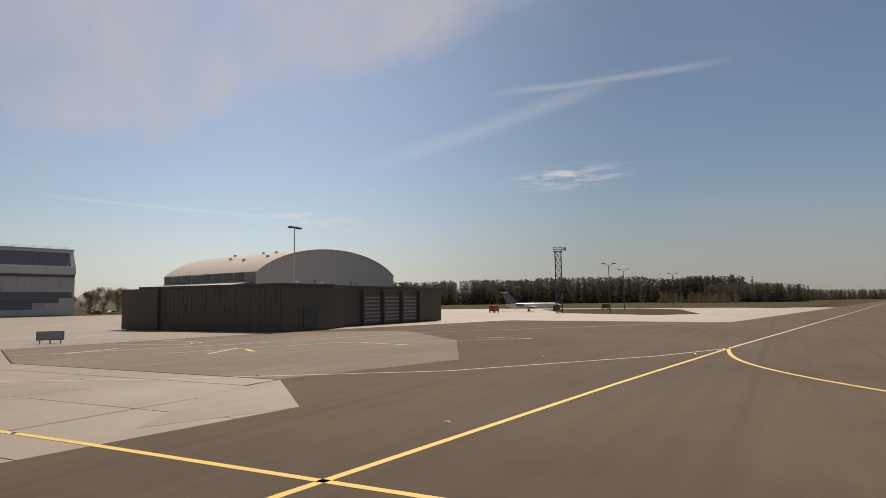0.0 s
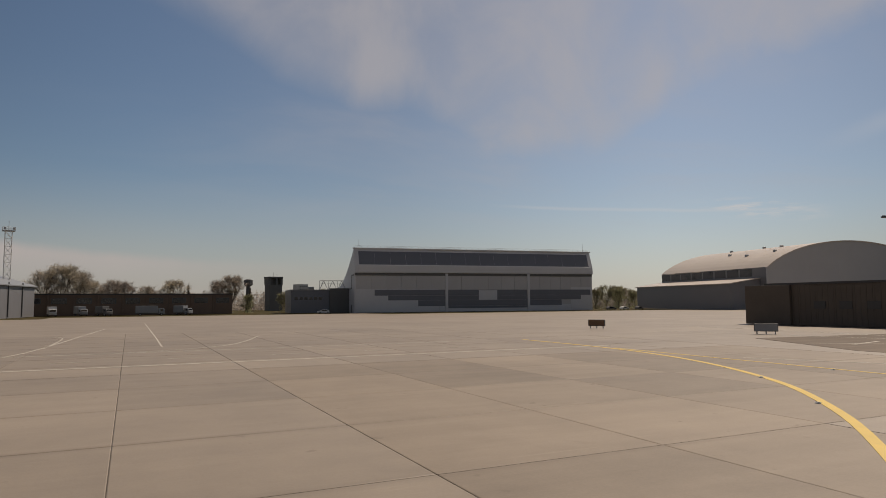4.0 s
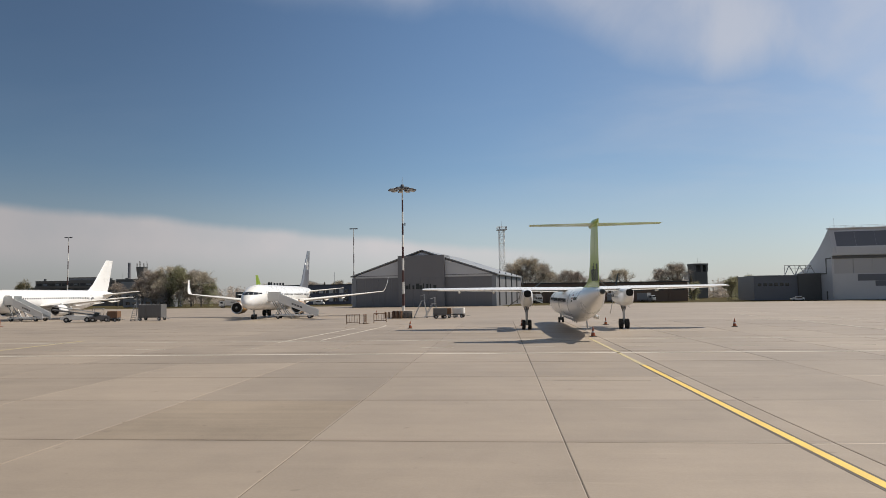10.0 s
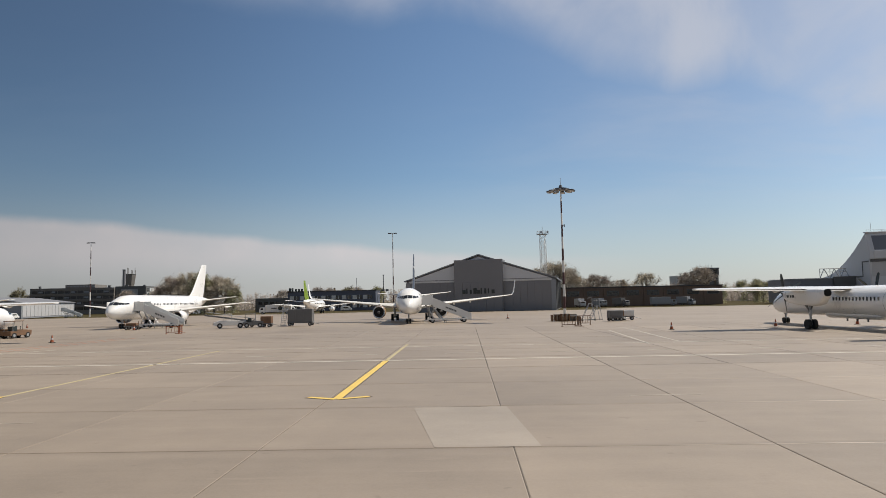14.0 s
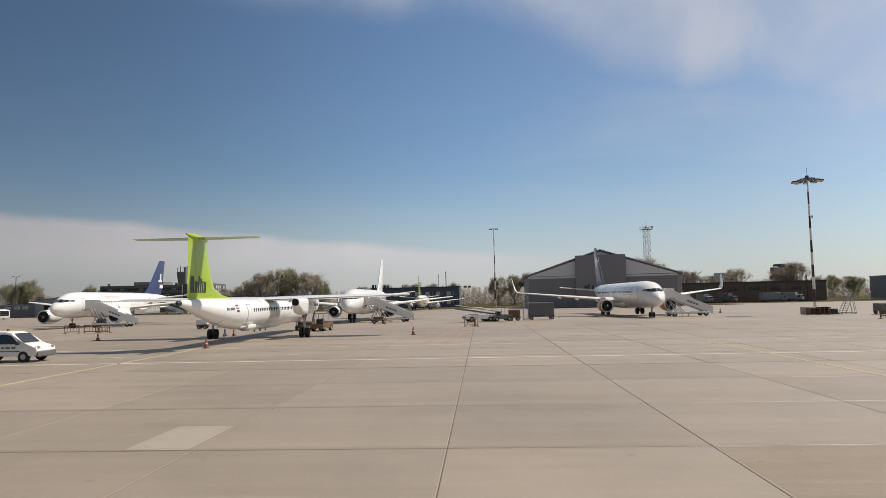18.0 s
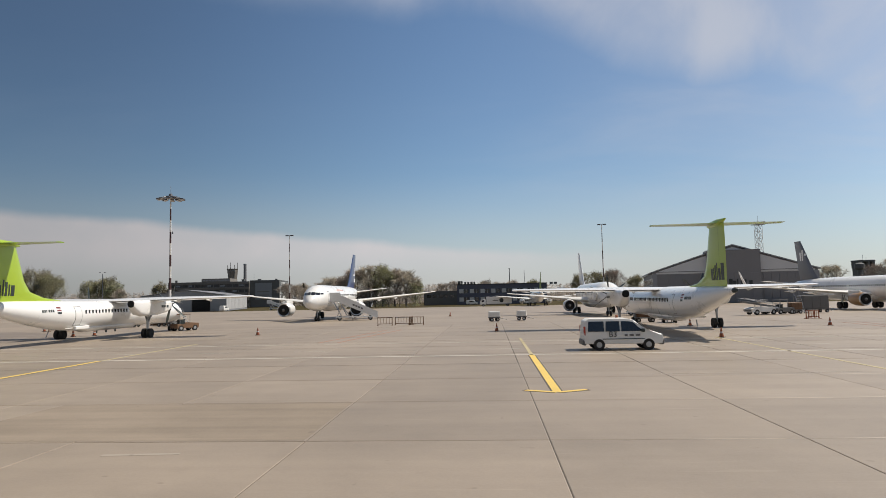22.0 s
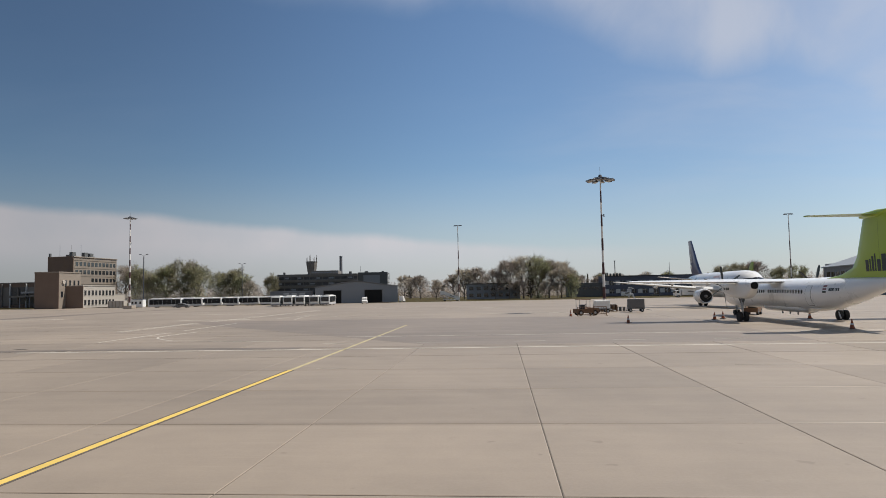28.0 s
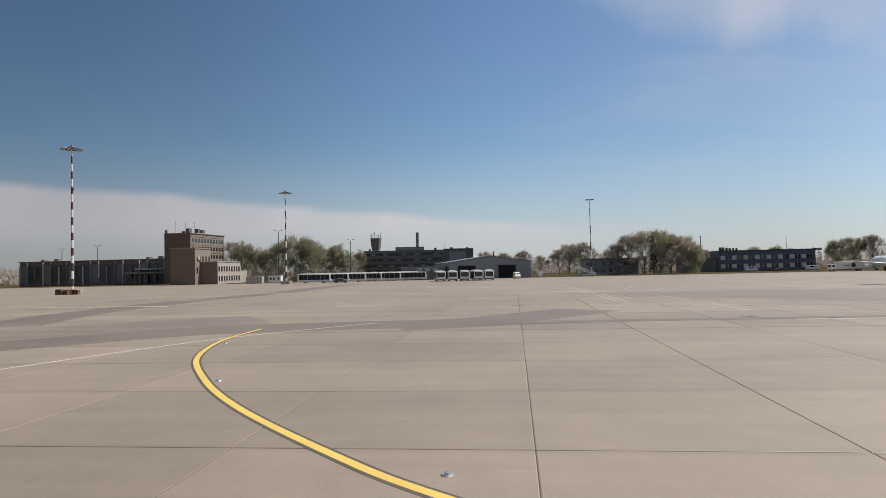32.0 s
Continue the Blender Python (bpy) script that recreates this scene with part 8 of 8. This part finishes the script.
ribbon("edge_line", [(-128.0, 46.4), (106.0, 46.8)], 0.2, WHITE_LINE, "thin worn white road edge line")
for k in range(38):
    ribbon("dash_mark", [(-128.0 + 6.2 * k, 40.4), (-126.0 + 6.2 * k, 40.4)], 0.13, WHITE_LINE, "short worn white dash")
for k in range(5):
    y = 13.85 - 1.8 * k
    ribbon("hold_mark_border", [(60.8, y - 0.62), (60.8, y + 0.6)], 0.62, DARK_EDGE, "dark border of a yellow block", 0.0)
    ribbon("hold_mark", [(60.8, y - 0.42), (60.8, y + 0.44)], 0.42, YELLOW, "yellow painted block in a dark border", 0.005)
for pts in ([(28.49, 45.45), (29.78, 64.54)], [(31.06, 47.46), (32.17, 67.59), (30.99, 71.68)], [(70.01, 45.68), (74.17, 50.38), (77.67, 99.77)], [(82.97, 52.78), (83.25, 128.76)], [(74.85, 54.84), (74.75, 71.85), (72.06, 75.83)],
            [(-145.8, 44.0), (-146.0, 55.0)], [(-146.2, 58.0), (-146.8, 72.0)], [(-146.6, 84.0), (-146.2, 100.0)], [(-153.1, 130.0), (-151.9, 57.0)], [(-153.9, 130.0), (-152.6, 57.5)], [(-143.7, 55.6), (-144.0, 49.3), (-141.0, 45.2), (-138.8, 44.3), (-131.5, 42.6)], [(-142.6, 80.0), (-144.7, 97.6), (-134.6, 100.5)], [(-142.4, 89.6), (-133.1, 92.1)],
            [(-15.95, 50), (-18.42, 47.16), (-23.75, 46.68)], [(-180.68, 18.92), (-176.85, 28.95), (-170.42, 37.54)], [(92.59, 65.77), (87.59, 51.75), (79.59, 46.73)]):
    ribbon("edge_line", smooth_run(pts), 0.13, WHITE_LINE, "thin white stand line")
for x0, y0, x1, y1 in ((-150, 150, -135, 150), (-172, 112, -158, 112), (-188, 128, -176, 128), (-205, 100, -186, 98), (-160, 84, -150, 84), (-128, 130, -112, 130), (-120, 92, -100, 92), (-225, 66, -198, 62)):
    ribbon("dash_mark", [(x0, y0), (x1, y1)], 0.6, WHITE_LINE, "broad worn white ground mark")
for dx in (0.0, 1.5):
    ribbon("safety_line", [(-21.0 + dx, 48.4), (-19.4 + dx, 66.0)], 0.2, RED_LINE, "faded red safety line")
    ribbon("safety_line", [(-66.5 + dx, 48.4), (-64.0 + dx, 66.0)], 0.2, RED_LINE, "faded red safety line")
WORN = pavement_mat("worn_dark_concrete", (0.165, 0.134, 0.106), (0.12, 0.098, 0.078), streak=0.6)
OLD = pavement_mat("old_brown_concrete", (0.208, 0.170, 0.136), (0.15, 0.122, 0.097), streak=0.7)
for width, lift, mat_, run in ((5.4, -0.004, WORN, [(-197.0, 38.0), (-200.6, 50.0), (-202.2, 67.0), (-201.8, 84.0), (-201.5, 105.0), (-205.0, 150.0), (-204.0, 172.0)]),
                               (9.0, -0.005, OLD, [(-208.0, 18.0), (-196.0, 30.0), (-186.0, 38.0), (-180.0, 42.0)]),
                               (5.6, -0.002, WORN, [(-204.0, 4.0), (-193.0, 20.0), (-186.0, 28.0), (-180.0, 33.6), (-172.0, 35.8), (-165.0, 37.4), (-160.4, 42.0), (-156.5, 47.0)]),
                               (1.2, 0.0, WORN, [(-168.16, 32.72), (-159.86, 36.01), (-149.29, 37.1), (-138.82, 37.43), (-128.53, 37.05)])):
    ribbon("tyre_track", smooth_run(run), width, mat_, "dark curving band of tyre wear on concrete", lift)
field = part("worn_field", slab_poly(bmesh.new(), [(-98.0, 38.2), (-121.0, 38.6), (-150.0, 70.0), (-154.0, 77.0), (-112.0, 77.0), (-97.0, 66.0)], -0.01, 0.0012), OLD)
tagged(field, "older browner stretch of apron concrete", "pavement", kind="structure")

FADED = pavement_mat("faded_dark_concrete", (0.243, 0.201, 0.157), (0.17, 0.14, 0.11), streak=0.7, rough=0.8, spec=0.35)
for outline in ([(-67.7, 20.2), (-57.95, 20.2), (-57.95, 14.65), (-67.9, 14.65)], [(34.3, 20.1), (39.95, 20.1), (39.95, 14.6), (34.3, 14.6)], [(-11.75, 14.45), (-6.2, 14.45), (-6.2, 8.95), (-11.75, 8.95)]):
    worn = part("worn_slab", slab_poly(bmesh.new(), outline, -0.01, 0.002), FADED)
    tagged(worn, "darker worn square of apron concrete", "pavement", kind="structure")

scuffs = random.Random(41)
for k in range(16):
    x, y, ln = scuffs.uniform(-165, 105), scuffs.uniform(7, 34), scuffs.uniform(1.2, 4.5)
    ribbon("scuff_mark", [(x, y), (x + ln, y + scuffs.uniform(-0.15, 0.15))], scuffs.uniform(0.06, 0.22), PATCH, "short pale scuff on the concrete", -0.001)

# drains, covers and patches


def drain(x, y, w, d, rz=0.0):
    t = thing("drain_grate", pose(x, y, surface_z(x, y) - 0.006, 0, 0, rz), "rectangular iron drain grate set in a pale square", "drain", "apron drains")
    part("frame", boxes((-w, w, -d, -d + 0.1, -0.02, 0.012), (-w, w, d - 0.1, d, -0.02, 0.012), (-w, -w + 0.1, -d + 0.1, d - 0.1, -0.02, 0.012), (w - 0.1, w, -d + 0.1, d - 0.1, -0.02, 0.012)), PATCH, t)
    n = 8
    for k in range(n):
        x0 = -w + 0.12 + k * (2 * w - 0.24) / n
        part("bar", boxes((x0, x0 + (2 * w - 0.24) / n * 0.6, -d + 0.1, d - 0.1, -0.02, 0.008)), DARK_EDGE, t)


for x, y in ((74.12, 24.47), (-143.59, 36.73), (-147.73, 38.75), (-161.6, 53.7)):
    drain(x, y, 0.6, 0.36)


def taxi_light(x, y):
    t = thing("taxiway_light", pose(x, y, surface_z(x, y) - 0.006), "small flush metal taxiway light", "light", "taxiway lights")
    part("rim", rods(((0, 0, 0), (0, 0, 0.03), 0.11, 0.09), seg=14), STEEL, t)
    part("lens", boxes((-0.04, 0.04, -0.06, 0.06, 0.03, 0.05), bevel=0.01), BARE, t)


for x, y in ((100.63, 11.14), (105.11, 16.85), (116.72, -7.04), (110.85, 2.55), (110.55, 17.32), (119.21, 12.27), (123.43, 6), (137.62, -2.73), (142.06, -10.55), (-162.99, 7.29), (-171.07, 16.31), (-175.63, 26.8)):
    taxi_light(x, y)


def patch(pts, label):
    bm = slab_poly(bmesh.new(), pts, 0.0, 0.005)
    tagged(part("repair_patch", bm, PATCH), label, "patch", kind="structure")


patch([(15.2, 14.6), (14.3, 20.1), (17.15, 20.1), (17.6, 14.6)], "pale repaired strip of concrete")
patch([(-25.0, 14.6), (-25.0, 17.42), (-23.45, 17.42), (-23.5, 14.6)], "pale square repair in the concrete")
patch([(-75.0, 14.6), (-74.95, 20.1), (-73.0, 20.1), (-73.05, 14.6)], "pale repaired strip of concrete")
patch([(-90.85, 11.75), (-90.8, 14.42), (-86.95, 14.42), (-87.15, 11.75)], "pale rectangular repair in the concrete")
patch([(-155.62, 3.2), (-155.62, 8.8), (-151.95, 8.8), (-152.3, 3.2)], "pale repaired strip of concrete")

# ---------------------------------------------------------------- apron slabs

ROWS_Y = [3.08 + 5.735 * k for k in range(-1, 14)]
COLS_X = [-213.35 + 5.758 * k for k in range(59)]
part("joint_bed", boxes((COLS_X[0], COLS_X[-1], ROWS_Y[0], ROWS_Y[-1], -0.05, -0.016)), JOINT, apron, "dark sealed joints between slabs")


def slab_mesh(sx, sy, mat_):
    bm = bmesh.new()
    c = 0.018
    ring = lambda inset, z: [(inset, inset, z), (sx - inset, inset, z), (sx - inset, sy - inset, z), (inset, sy - inset, z)]
    loft(bm, [ring(0, -0.04), ring(0, -c * 0.5), ring(c, 0.0)])
    me = bpy.data.meshes.new("slab")
    bmesh.ops.recalc_face_normals(bm, faces=bm.faces)
    bm.to_mesh(me)
    bm.free()
    me.materials.append(mat_)
    return me


GAP = 0.018
ROW_GAP = 0.04
slab_one = slab_mesh(5.8, 5.735 - ROW_GAP, CONCRETE)
slab_edge = slab_mesh(5.8, 5.735 - ROW_GAP, CONCRETE_EDGE)
rest_v, rest_f = [], []
for i, x0 in enumerate(COLS_X[:-1]):
    step = COLS_X[i + 1] - x0
    for j, y0 in enumerate(ROWS_Y[:-1]):
        if 2 <= j <= 5 and x0 > -195 or (j == 1 and x0 < 96 and x0 > -195):
            o = new("slab", slab_edge if x0 > 84 else slab_one)
            o.parent, o.location = apron, (x0 + GAP / 2, y0 + ROW_GAP / 2, 0)
            o.scale = ((step - GAP) / 5.8, 1, 1)
        else:
            a, b, c, d = x0 + GAP / 2, x0 + step - GAP / 2, y0 + ROW_GAP / 2, y0 + 5.735 - ROW_GAP / 2
            n = len(rest_v)
            e = 0.018
            rest_v += [(a, c, -0.03), (b, c, -0.03), (b, d, -0.03), (a, d, -0.03), (a + e, c + e, 0), (b - e, c + e, 0), (b - e, d - e, 0), (a + e, d - e, 0)]
            rest_f += [(n, n + 1, n + 5, n + 4), (n + 1, n + 2, n + 6, n + 5), (n + 2, n + 3, n + 7, n + 6), (n + 3, n, n + 4, n + 7), (n + 4, n + 5, n + 6, n + 7)]
rest = bpy.data.meshes.new("far_slabs")
rest.from_pydata(rest_v, [], rest_f)
rest.materials.append(CONCRETE_FAR)
far_slabs = new("far_slabs", rest)
far_slabs.parent = apron
tagged(far_slabs, "further rows of square concrete slabs", kind="stuff")
